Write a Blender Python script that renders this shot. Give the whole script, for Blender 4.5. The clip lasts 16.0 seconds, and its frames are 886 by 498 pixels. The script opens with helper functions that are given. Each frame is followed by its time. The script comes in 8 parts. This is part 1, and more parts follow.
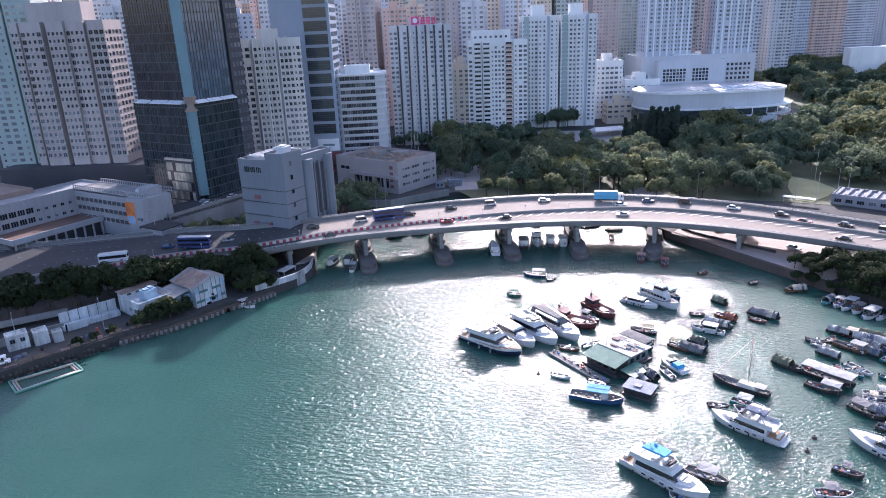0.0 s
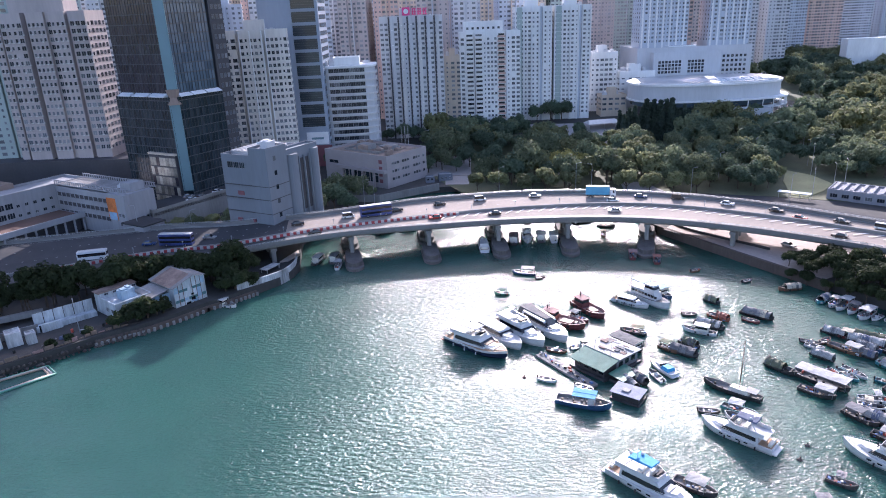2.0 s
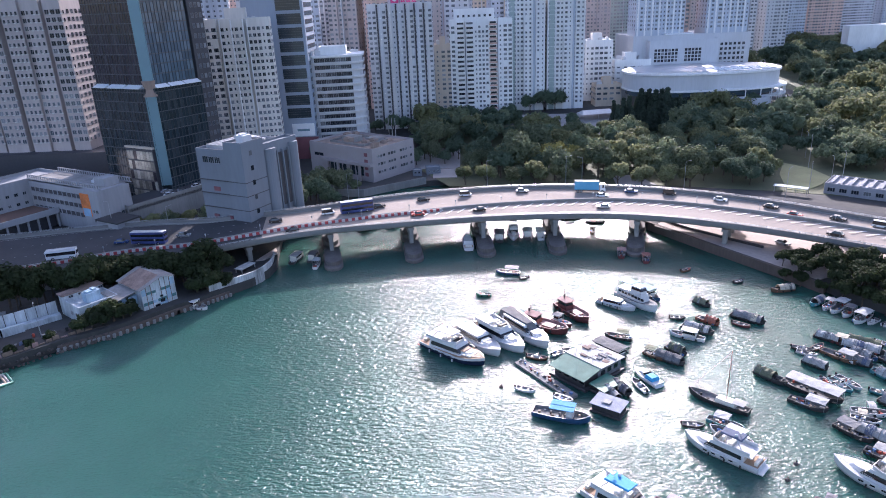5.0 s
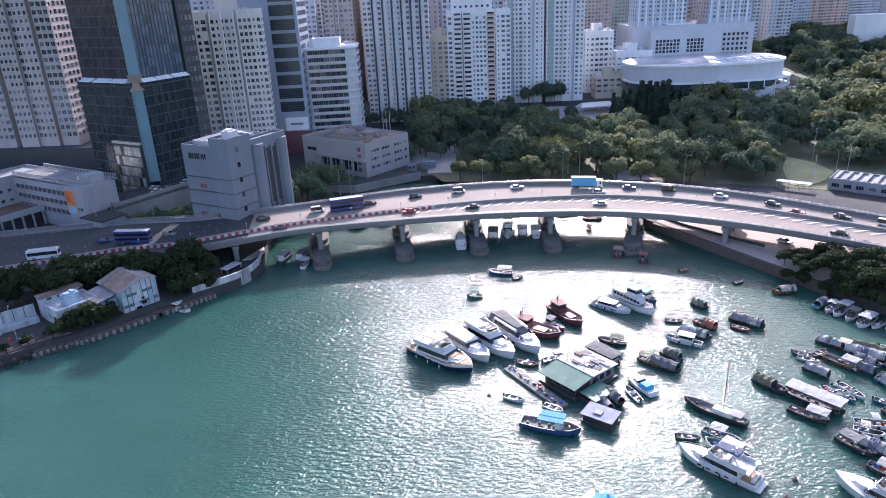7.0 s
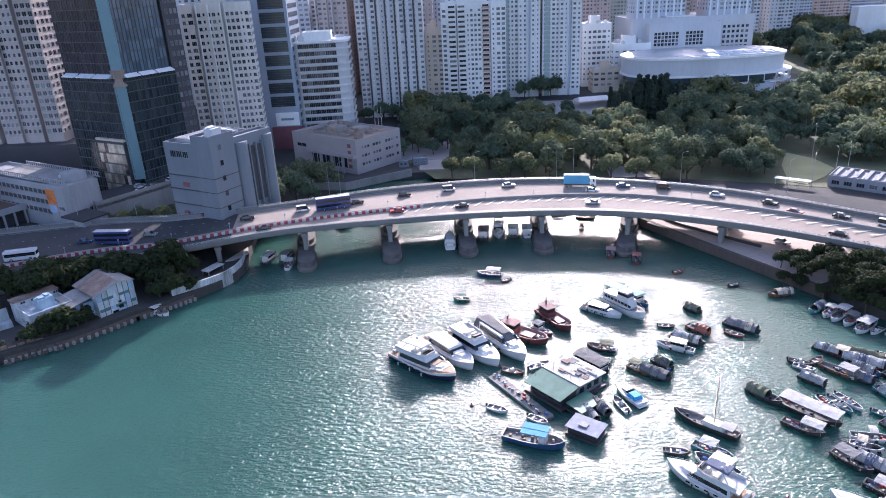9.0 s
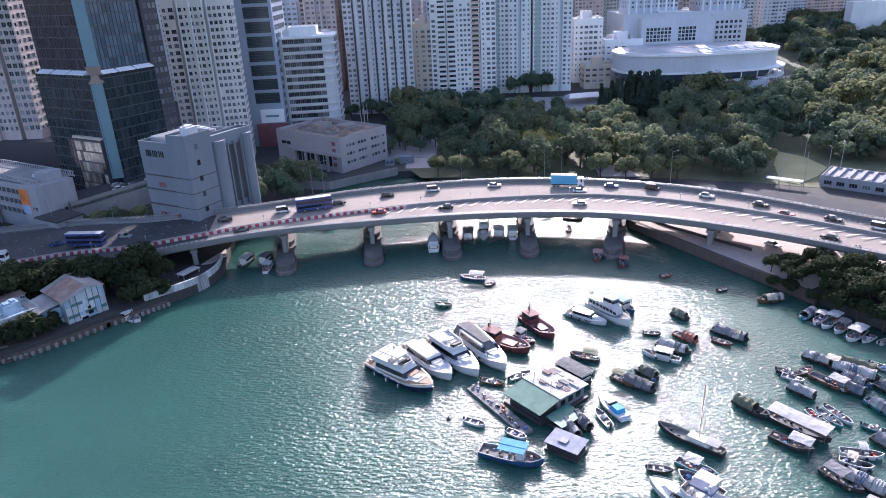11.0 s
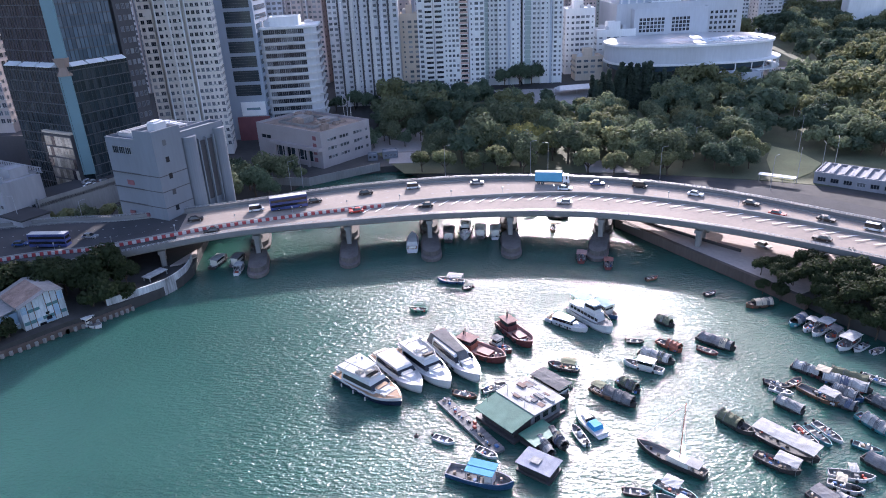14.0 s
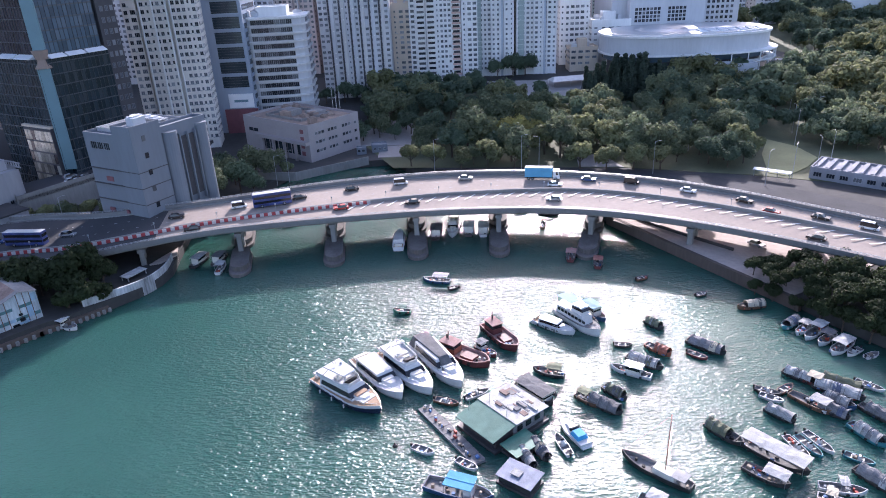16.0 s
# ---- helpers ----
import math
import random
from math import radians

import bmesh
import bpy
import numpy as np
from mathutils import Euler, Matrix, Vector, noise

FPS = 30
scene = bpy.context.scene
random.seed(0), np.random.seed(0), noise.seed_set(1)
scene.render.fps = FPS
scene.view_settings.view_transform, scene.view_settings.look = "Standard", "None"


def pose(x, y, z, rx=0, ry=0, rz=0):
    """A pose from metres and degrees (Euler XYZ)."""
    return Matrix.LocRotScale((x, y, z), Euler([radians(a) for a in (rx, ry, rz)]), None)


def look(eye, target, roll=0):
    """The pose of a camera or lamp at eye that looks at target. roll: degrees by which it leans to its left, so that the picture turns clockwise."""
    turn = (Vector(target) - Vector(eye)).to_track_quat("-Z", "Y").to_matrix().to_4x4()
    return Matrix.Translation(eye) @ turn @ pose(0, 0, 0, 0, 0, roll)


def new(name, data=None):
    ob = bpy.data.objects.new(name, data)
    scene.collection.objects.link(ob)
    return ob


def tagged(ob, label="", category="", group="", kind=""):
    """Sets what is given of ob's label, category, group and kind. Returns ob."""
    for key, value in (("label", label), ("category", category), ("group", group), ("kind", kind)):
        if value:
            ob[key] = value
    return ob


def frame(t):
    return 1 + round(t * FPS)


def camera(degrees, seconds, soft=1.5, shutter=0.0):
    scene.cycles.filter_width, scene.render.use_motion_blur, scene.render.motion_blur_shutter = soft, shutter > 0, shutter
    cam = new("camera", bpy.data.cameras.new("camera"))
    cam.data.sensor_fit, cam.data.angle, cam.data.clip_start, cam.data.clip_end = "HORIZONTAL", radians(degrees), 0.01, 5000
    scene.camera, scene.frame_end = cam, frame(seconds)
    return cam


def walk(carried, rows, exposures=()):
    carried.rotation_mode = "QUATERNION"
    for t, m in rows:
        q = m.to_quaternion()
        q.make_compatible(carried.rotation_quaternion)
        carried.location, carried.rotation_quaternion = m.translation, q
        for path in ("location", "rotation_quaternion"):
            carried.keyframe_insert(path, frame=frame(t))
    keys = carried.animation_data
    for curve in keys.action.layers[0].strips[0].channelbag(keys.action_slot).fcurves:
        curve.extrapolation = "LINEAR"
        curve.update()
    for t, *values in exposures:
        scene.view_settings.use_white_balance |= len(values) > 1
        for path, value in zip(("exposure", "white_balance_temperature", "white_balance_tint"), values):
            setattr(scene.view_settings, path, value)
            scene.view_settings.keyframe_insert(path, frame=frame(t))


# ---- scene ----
cam = camera(66.8, 16.0, soft=1.0)
METRES, EYE, TILT, LEAN, TURN = 54.5, 79.0, 0.0, 0.0, 0.0
ROWS = [
    (0.0, 0.0, 0.0, 0.0, -0.79, -18.73, 2.32),
    (0.5, 0.0131, 0.0243, 0.0002, -0.88, -18.92, 2.31),
    (1.0, 0.029, 0.0488, -0.0003, -0.94, -19.09, 2.3),
    (1.5, 0.0445, 0.0731, 0.0003, -1.01, -19.28, 2.31),
    (2.0, 0.0613, 0.0983, 0.0002, -1.03, -19.46, 2.31),
    (2.5, 0.079, 0.1236, 0.0004, -1.02, -19.63, 2.34),
    (3.0, 0.0972, 0.1485, 0.0009, -1.03, -19.81, 2.36),
    (3.5, 0.1162, 0.1721, 0.0017, -1.01, -19.96, 2.38),
    (4.0, 0.1361, 0.1972, 0.0035, -1.01, -20.14, 2.39),
    (6.5, 0.2283, 0.338, 0.0067, -0.87, -21.05, 2.48),
    (7.0, 0.2459, 0.3679, 0.0072, -0.75, -21.25, 2.57),
    (7.5, 0.2654, 0.3965, 0.0064, -0.66, -21.4, 2.61),
    (8.0, 0.2854, 0.4238, 0.0053, -0.66, -21.55, 2.65),
    (8.5, 0.304, 0.4499, 0.0068, -0.63, -21.73, 2.67),
    (9.0, 0.3251, 0.4775, 0.0079, -0.63, -21.87, 2.68),
    (9.5, 0.3426, 0.5046, 0.0108, -0.78, -22.0, 2.62),
    (12.0, 0.4313, 0.6362, 0.0095, -1.02, -22.65, 2.51),
    (12.5, 0.4478, 0.6612, 0.0086, -1.05, -22.81, 2.5),
    (13.0, 0.4647, 0.6855, 0.0083, -1.06, -22.95, 2.48),
    (13.5, 0.4817, 0.7093, 0.0073, -1.11, -23.08, 2.47),
    (14.0, 0.4985, 0.733, 0.0056, -1.19, -23.23, 2.45),
    (14.5, 0.5152, 0.7567, 0.005, -1.26, -23.45, 2.45),
    (15.0, 0.532, 0.7795, 0.0061, -1.28, -23.65, 2.45),
    (15.5, 0.5482, 0.8015, 0.011, -1.3, -23.9, 2.44),
    (16.0, 0.562, 0.8242, 0.015, -1.34, -24.17, 2.42),
]
walk(cam, [(t, pose(0, 0, EYE, TILT, LEAN, TURN) @ pose(METRES * x, METRES * y, METRES * z, 90 + pitch, roll, yaw)) for t, x, y, z, yaw, pitch, roll in ROWS], [(0.0, 1.22, 5950, 26), (16.0, 1.22, 5950, 26)])

# ---- world, sun, exposure ----
SUN_AZ, SUN_EL = 11.0, 25.0
world = bpy.data.worlds.new("world")
scene.world = world
world.use_nodes = True
wn = world.node_tree.nodes
sky = wn.new("ShaderNodeTexSky")
sky.sky_type = "NISHITA"
sky.sun_disc = False
sky.sun_elevation = radians(SUN_EL)
sky.sun_rotation = radians(SUN_AZ)
sky.air_density, sky.dust_density, sky.ozone_density = 1.0, 2.0, 1.0
wn["Background"].inputs["Strength"].default_value = 0.15
world.node_tree.links.new(sky.outputs["Color"], wn["Background"].inputs["Color"])
sun_data = bpy.data.lights.new("sun", "SUN")
sun_data.energy, sun_data.angle, sun_data.color = 3.75, radians(0.53), (1.0, 0.95, 0.88)
sun = new("sun", sun_data)
_s = Vector((math.sin(radians(SUN_AZ)) * math.cos(radians(SUN_EL)), math.cos(radians(SUN_AZ)) * math.cos(radians(SUN_EL)), math.sin(radians(SUN_EL))))
sun.matrix_basis = look(_s * 400, (0, 0, 0))

# ---- materials ----
MATS = {}


def mat(name, col, rough=0.7, metal=0.0, vary=0.18, scale=0.35, fine=6.0, bump=0.0, rand=0.0, spec=0.5, streak=False):
    """Principled surface with two scales of dirt, a little relief and a shade of its own for each piece."""
    m = bpy.data.materials.new(name)
    m.use_nodes = True
    n, ln = m.node_tree.nodes, m.node_tree.links
    b = n["Principled BSDF"]
    b.inputs["Roughness"].default_value = rough
    b.inputs["Metallic"].default_value = metal
    b.inputs["Specular IOR Level"].default_value = spec
    tc = n.new("ShaderNodeTexCoord")
    mp = n.new("ShaderNodeMapping")
    mp.inputs["Scale"].default_value = (1, 1, 0.18) if streak else (1, 1, 1)
    ln.new(tc.outputs["Object"], mp.inputs["Vector"])
    n1, n2 = n.new("ShaderNodeTexNoise"), n.new("ShaderNodeTexNoise")
    n1.inputs["Scale"].default_value, n1.inputs["Detail"].default_value = scale, 5
    n2.inputs["Scale"].default_value, n2.inputs["Detail"].default_value = fine, 3
    for k in (n1, n2):
        ln.new(mp.outputs["Vector"], k.inputs["Vector"])
    add = n.new("ShaderNodeMath")
    add.operation = "MULTIPLY_ADD"
    ln.new(n1.outputs["Fac"], add.inputs[0])
    add.inputs[1].default_value = 0.65
    sc = n.new("ShaderNodeMath")
    sc.operation = "MULTIPLY"
    ln.new(n2.outputs["Fac"], sc.inputs[0])
    sc.inputs[1].default_value = 0.35
    ln.new(sc.outputs[0], add.inputs[2])
    ra = n.new("ShaderNodeMapRange")
    ra.inputs["From Min"].default_value, ra.inputs["From Max"].default_value = 0.3, 0.7
    ra.inputs["To Min"].default_value, ra.inputs["To Max"].default_value = 1 - vary, 1 + vary * 0.6
    ln.new(add.outputs[0], ra.inputs["Value"])
    val = ra.outputs[0]
    if rand:
        oi = n.new("ShaderNodeObjectInfo")
        rr = n.new("ShaderNodeMapRange")
        rr.inputs["To Min"].default_value, rr.inputs["To Max"].default_value = 1 - rand, 1 + rand
        ln.new(oi.outputs["Random"], rr.inputs["Value"])
        mu = n.new("ShaderNodeMath")
        mu.operation = "MULTIPLY"
        ln.new(val, mu.inputs[0])
        ln.new(rr.outputs[0], mu.inputs[1])
        val = mu.outputs[0]
    vm = n.new("ShaderNodeVectorMath")
    vm.operation = "SCALE"
    vm.inputs[0].default_value = col
    ln.new(val, vm.inputs["Scale"])
    ln.new(vm.outputs[0], b.inputs["Base Color"])
    if bump:
        bp = n.new("ShaderNodeBump")
        bp.inputs["Strength"].default_value = bump
        bp.inputs["Distance"].default_value = 0.05
        ln.new(n2.outputs["Fac"], bp.inputs["Height"])
        ln.new(bp.outputs[0], b.inputs["Normal"])
    MATS[name] = m
    return m


def glass_mat(name, col, rough=0.08, bright=0.12, spec=0.5, island=False, metal=0.0):
    """Window glass seen from outside: dark rooms behind, some with pale curtains."""
    m = bpy.data.materials.new(name)
    m.use_nodes = True
    n, ln = m.node_tree.nodes, m.node_tree.links
    b = n["Principled BSDF"]
    b.inputs["Roughness"].default_value = rough
    b.inputs["Metallic"].default_value = metal
    b.inputs["Specular IOR Level"].default_value = spec
    src = n.new("ShaderNodeNewGeometry").outputs["Random Per Island"] if island else n.new("ShaderNodeObjectInfo").outputs["Random"]
    cr = n.new("ShaderNodeValToRGB")
    cr.color_ramp.elements[0].position, cr.color_ramp.elements[0].color = 0.0, (*[c * 0.7 for c in col], 1)
    cr.color_ramp.elements[1].position, cr.color_ramp.elements[1].color = 0.7, (*[c * 1.3 for c in col], 1)
    e = cr.color_ramp.elements.new(1.0)
    e.color = (*[c + bright for c in col], 1)
    ln.new(src, cr.inputs["Fac"])
    ln.new(cr.outputs["Color"], b.inputs["Base Color"])
    MATS[name] = m
    return m


def water_mat():
    """Turbid green water with wind wavelets, calmer in the lee of the bridge and of the moored boats."""
    m = bpy.data.materials.new("harbour_water")
    m.use_nodes = True
    n, ln = m.node_tree.nodes, m.node_tree.links
    b = n["Principled BSDF"]
    b.inputs["Roughness"].default_value = 0.15
    b.inputs["IOR"].default_value = 1.33
    b.inputs["Specular IOR Level"].default_value = 0.85
    b.subsurface_method = "BURLEY"
    b.inputs["Subsurface Weight"].default_value = 1.0
    b.inputs["Subsurface Radius"].default_value = (0.6, 1.0, 0.9)
    b.inputs["Subsurface Scale"].default_value = 3.5
    tc = n.new("ShaderNodeTexCoord")

    def math_(op, a, c):
        k = n.new("ShaderNodeMath")
        k.operation = op
        for q, v in enumerate((a, c)):
            if isinstance(v, (int, float)):
                k.inputs[q].default_value = v
            else:
                ln.new(v, k.inputs[q])
        return k.outputs[0]

    def ramp(src, f0, f1, t0, t1):
        k = n.new("ShaderNodeMapRange")
        k.interpolation_type = "SMOOTHSTEP"
        for q, v in (("From Min", f0), ("From Max", f1), ("To Min", t0), ("To Max", t1)):
            k.inputs[q].default_value = v
        ln.new(src, k.inputs["Value"])
        return k.outputs[0]

    def waves(rot, sx, scale, detail):
        mp = n.new("ShaderNodeMapping")
        mp.inputs["Rotation"].default_value = (0, 0, radians(rot))
        mp.inputs["Scale"].default_value = (sx, 1.0, 1)
        ln.new(tc.outputs["Object"], mp.inputs["Vector"])
        w = n.new("ShaderNodeTexNoise")
        w.inputs["Scale"].default_value, w.inputs["Detail"].default_value = scale, detail
        ln.new(mp.outputs["Vector"], w.inputs["Vector"])
        return w.outputs["Fac"]

    big = waves(0, 1.0, 0.018, 4)
    cr = n.new("ShaderNodeValToRGB")
    cr.color_ramp.elements[0].position, cr.color_ramp.elements[0].color = 0.3, (0.020, 0.077, 0.061, 1)
    cr.color_ramp.elements[1].position, cr.color_ramp.elements[1].color = 0.7, (0.029, 0.101, 0.079, 1)
    ln.new(big, cr.inputs["Fac"])
    ln.new(cr.outputs["Color"], b.inputs["Base Color"])
    height = math_("ADD", waves(33, 0.42, 1.6, 2), math_("MULTIPLY", waves(15, 0.55, 4.2, 1), 0.36))
    # gusts and sheltered water
    xyz = n.new("ShaderNodeSeparateXYZ")
    ln.new(tc.outputs["Object"], xyz.inputs[0])
    gust = waves(25, 0.45, 0.035, 4)
    wob = math_("MULTIPLY", math_("SUBTRACT", gust, 0.5), 60.0)
    open_y = ramp(math_("ADD", xyz.outputs["Y"], math_("MULTIPLY", wob, 0.3)), 180.0, 196.0, 0.0, 1.0)
    lee_x = math_("MAXIMUM", open_y, ramp(math_("ADD", xyz.outputs["X"], wob), 70.0, 96.0, 1.0, 0.42))
    lee_y = ramp(math_("ADD", xyz.outputs["Y"], math_("MULTIPLY", wob, 0.3)), 226.0, 244.0, 1.0, 0.5)
    amp = math_("MULTIPLY", ramp(gust, 0.38, 0.56, 0.68, 1.15), math_("MULTIPLY", lee_x, lee_y))
    bp = n.new("ShaderNodeBump")
    bp.inputs["Strength"].default_value = 0.48
    bp.inputs["Distance"].default_value = 1.0
    ln.new(math_("MULTIPLY", height, amp), bp.inputs["Height"])
    ln.new(bp.outputs[0], b.inputs["Normal"])
    MATS["water"] = m
    return m


def leaf_mat(name, col, var=0.45):
    m = bpy.data.materials.new(name)
    m.use_nodes = True
    n, ln = m.node_tree.nodes, m.node_tree.links
    b = n["Principled BSDF"]
    b.inputs["Roughness"].default_value = 0.75
    b.inputs["Specular IOR Level"].default_value = 0.2
    g = n.new("ShaderNodeNewGeometry")
    oi = n.new("ShaderNodeObjectInfo")
    ad = n.new("ShaderNodeMath")
    ad.operation = "ADD"
    ln.new(g.outputs["Random Per Island"], ad.inputs[0])
    ln.new(oi.outputs["Random"], ad.inputs[1])
    cr = n.new("ShaderNodeMapRange")
    cr.inputs["From Max"].default_value = 2.0
    cr.inputs["To Min"].default_value, cr.inputs["To Max"].default_value = 1 - var, 1 + var
    ln.new(ad.outputs[0], cr.inputs["Value"])
    vm = n.new("ShaderNodeVectorMath")
    vm.operation = "SCALE"
    vm.inputs[0].default_value = col
    ln.new(cr.outputs[0], vm.inputs["Scale"])
    ln.new(vm.outputs[0], b.inputs["Base Color"])
    tr = n.new("ShaderNodeBsdfTranslucent")
    ln.new(vm.outputs[0], tr.inputs["Color"])
    mix = n.new("ShaderNodeMixShader")
    mix.inputs[0].default_value = 0.5
    ln.new(b.outputs[0], mix.inputs[1])
    ln.new(tr.outputs[0], mix.inputs[2])
    ln.new(mix.outputs[0], n["Material Output"].inputs["Surface"])
    MATS[name] = m
    return m


water_mat()
mat("concrete", (0.24, 0.235, 0.225), 0.85, vary=0.3, scale=0.12, fine=2.0, bump=0.3, streak=True)
mat("pier_dark", (0.14, 0.125, 0.115), 0.85, vary=0.45, scale=0.25, fine=2.0, bump=0.4, streak=True)
mat("deck_concrete", (0.20, 0.195, 0.19), 0.85, vary=0.22, scale=0.08, fine=1.2, bump=0.2)
mat("asphalt", (0.06, 0.06, 0.063), 0.9, vary=0.3, scale=0.1, fine=2.0, bump=0.3, spec=0.25)
mat("worn_paint", (0.42, 0.41, 0.40), 0.8, vary=0.3, scale=0.8)
mat("sea_wall_paint", (0.46, 0.47, 0.47), 0.85, vary=0.8, scale=0.35, fine=2.0, streak=True)
mat("school_wall", (0.32, 0.32, 0.335), 0.8, vary=0.22, scale=0.08, fine=0.9, streak=True)
mat("plant_wall", (0.185, 0.205, 0.235), 0.8, vary=0.16, scale=0.05, fine=0.9, streak=True)
mat("wall_facade", (0.58, 0.57, 0.56), 0.8, vary=0.25, scale=0.08, fine=0.9, streak=True)
mat("depot_wall", (0.30, 0.30, 0.32), 0.85, vary=0.25, scale=0.1, fine=1, streak=True)
mat("deck_road", (0.33, 0.272, 0.228), 0.85, vary=0.22, scale=0.07, fine=1.0, bump=0.15, spec=0.3)
mat("road_paint", (0.78, 0.78, 0.76), 0.6, vary=0.25, scale=0.8)
mat("land", (0.055, 0.053, 0.05), 0.9, vary=0.45, scale=0.03, fine=0.5, bump=0.3)
mat("grass", (0.11, 0.118, 0.06), 0.9, vary=0.4, scale=0.08, fine=1.5, bump=0.4)
# field green lightened so that its colour carries the sunlight
mat("pitch_grass", (0.29, 0.29, 0.145), 0.9, vary=0.25, scale=0.08, fine=1.5, bump=0.3)
mat("rock", (0.075, 0.064, 0.056), 0.9, vary=0.45, scale=0.5, fine=3, bump=0.6, rand=0.25)
mat("apron_pink", (0.52, 0.43, 0.38), 0.85, vary=0.25, scale=0.1, fine=1)
mat("paving", (0.36, 0.33, 0.31), 0.85, vary=0.25, scale=0.06, fine=1)
mat("quay_stone", (0.115, 0.085, 0.07), 0.85, vary=0.35, scale=0.15, fine=1.5, bump=0.4, streak=True)
mat("bark", (0.10, 0.075, 0.055), 0.9, vary=0.4, scale=1.5, bump=0.5)
leaf_mat("leaf_green", (0.168, 0.2, 0.118))
# darkened leaf copy: shade of the shore trees and shrubs put into the colour
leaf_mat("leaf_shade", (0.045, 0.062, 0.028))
leaf_mat("leaf_conifer", (0.075, 0.105, 0.08))
leaf_mat("leaf_dark", (0.115, 0.16, 0.105))
leaf_mat("leaf_olive", (0.225, 0.238, 0.122))
leaf_mat("leaf_yellow", (0.36, 0.33, 0.12))
mat("wall_pink", (0.47, 0.41, 0.395), 0.85, vary=0.22, scale=0.06, fine=0.9, streak=True)
mat("wall_cream", (0.70, 0.66, 0.61), 0.85, vary=0.22, scale=0.06, fine=0.9, streak=True)
mat("wall_white", (0.78, 0.78, 0.77), 0.8, vary=0.18, scale=0.06, fine=0.9, streak=True)
mat("wall_grey", (0.54, 0.55, 0.57), 0.8, vary=0.16, scale=0.05, fine=0.9, streak=True)
mat("wall_bluegrey", (0.47, 0.51, 0.57), 0.75, vary=0.15, scale=0.05, fine=0.9, streak=True)
mat("wall_beige", (0.60, 0.50, 0.40), 0.85, vary=0.2, scale=0.06, fine=0.9, streak=True)
mat("wall_salmon", (0.60, 0.42, 0.36), 0.85, vary=0.2, scale=0.06, fine=0.9, streak=True)
mat("wall_brown", (0.30, 0.22, 0.18), 0.8, vary=0.2, scale=0.06, fine=0.9, streak=True)
mat("wall_dark", (0.065, 0.063, 0.07), 0.7, vary=0.25, scale=0.08, fine=1)
mat("wall_green", (0.35, 0.42, 0.40), 0.7, vary=0.15, scale=0.06, fine=0.9)
mat("office_wall", (0.30, 0.35, 0.42), 0.6, vary=0.15, scale=0.05, fine=0.9, streak=True)
mat("quay_brown", (0.20, 0.145, 0.11), 0.9, vary=0.5, scale=0.5, fine=3, bump=0.5)
mat("granite_mauve", (0.37, 0.33, 0.325), 0.75, vary=0.12, scale=0.15, fine=1.5)
mat("roof_grey", (0.30, 0.29, 0.28), 0.9, vary=0.4, scale=0.15, fine=1.5, spec=0.15)
mat("roof_brown", (0.32, 0.25, 0.21), 0.9, vary=0.35, scale=0.2, fine=1.5, spec=0.15)
mat("roof_rust", (0.30, 0.215, 0.18), 0.8, vary=0.5, scale=0.4, fine=3, spec=0.15)
mat("roof_metal", (0.62, 0.63, 0.65), 0.35, metal=0.6, vary=0.15, scale=0.1)
mat("court_red", (0.17, 0.10, 0.075), 0.85, vary=0.25, scale=0.1)
mat("mural_orange", (0.75, 0.22, 0.06), 0.8, vary=0.5, scale=0.3)
mat("mural_blue", (0.25, 0.40, 0.55), 0.8, vary=0.4, scale=0.3)
mat("red_panel", (0.22, 0.08, 0.09), 0.7)
mat("sign_pink", (0.75, 0.06, 0.22), 0.5, vary=0.1)
mat("sign_white", (0.8, 0.8, 0.8), 0.5, vary=0.1)
mat("window_frame", (0.30, 0.30, 0.31), 0.6, vary=0.15, rand=0.5)
mat("ac_unit", (0.60, 0.60, 0.58), 0.7, rand=0.25)
glass_mat("pane", (0.022, 0.026, 0.034), 0.1, 0.14, spec=0.35)
# next two: paler, bluer panes, with distance haze and sky reflection put into the colour
glass_mat("pane_haze", (0.085, 0.098, 0.12), 0.1, 0.2, spec=0.8)
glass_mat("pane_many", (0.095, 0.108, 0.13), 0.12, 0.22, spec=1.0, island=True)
glass_mat("curtain_dark", (0.022, 0.034, 0.042), 0.1, 0.03, spec=0.7, island=True)
glass_mat("curtain_blue", (0.075, 0.115, 0.15), 0.1, 0.05, spec=0.8, island=True)
glass_mat("curtain_brown", (0.030, 0.027, 0.036), 0.1, 0.03, spec=0.6, island=True)
# lobby panes: pale base colour stands in for reflected lit buildings
mat("mirror_glass", (0.42, 0.40, 0.34), 0.15, metal=0.3, vary=0.6, scale=0.4, spec=0.8, rand=0.5)
mat("strip_teal", (0.13, 0.235, 0.27), 0.4, vary=0.15, scale=0.1, spec=0.7)
mat("skylight", (0.80, 0.82, 0.84), 0.2, vary=0.1)
mat("mullion", (0.07, 0.08, 0.09), 0.5, metal=0.2)
mat("gel_white", (0.60, 0.595, 0.585), 0.25, vary=0.16, scale=0.5, spec=0.6)
mat("gel_cream", (0.70, 0.66, 0.58), 0.35, vary=0.15, scale=0.5)
mat("hull_navy", (0.012, 0.018, 0.045), 0.18, vary=0.15, spec=0.6)
mat("hull_blue", (0.025, 0.07, 0.15), 0.4, vary=0.3, scale=0.8)
mat("hull_teal", (0.05, 0.22, 0.25), 0.5, vary=0.3, scale=0.8)
mat("hull_green", (0.06, 0.20, 0.14), 0.5, vary=0.35, scale=0.8)
mat("hull_wood", (0.16, 0.085, 0.05), 0.7, vary=0.4, scale=1.2, fine=8, rand=0.3)
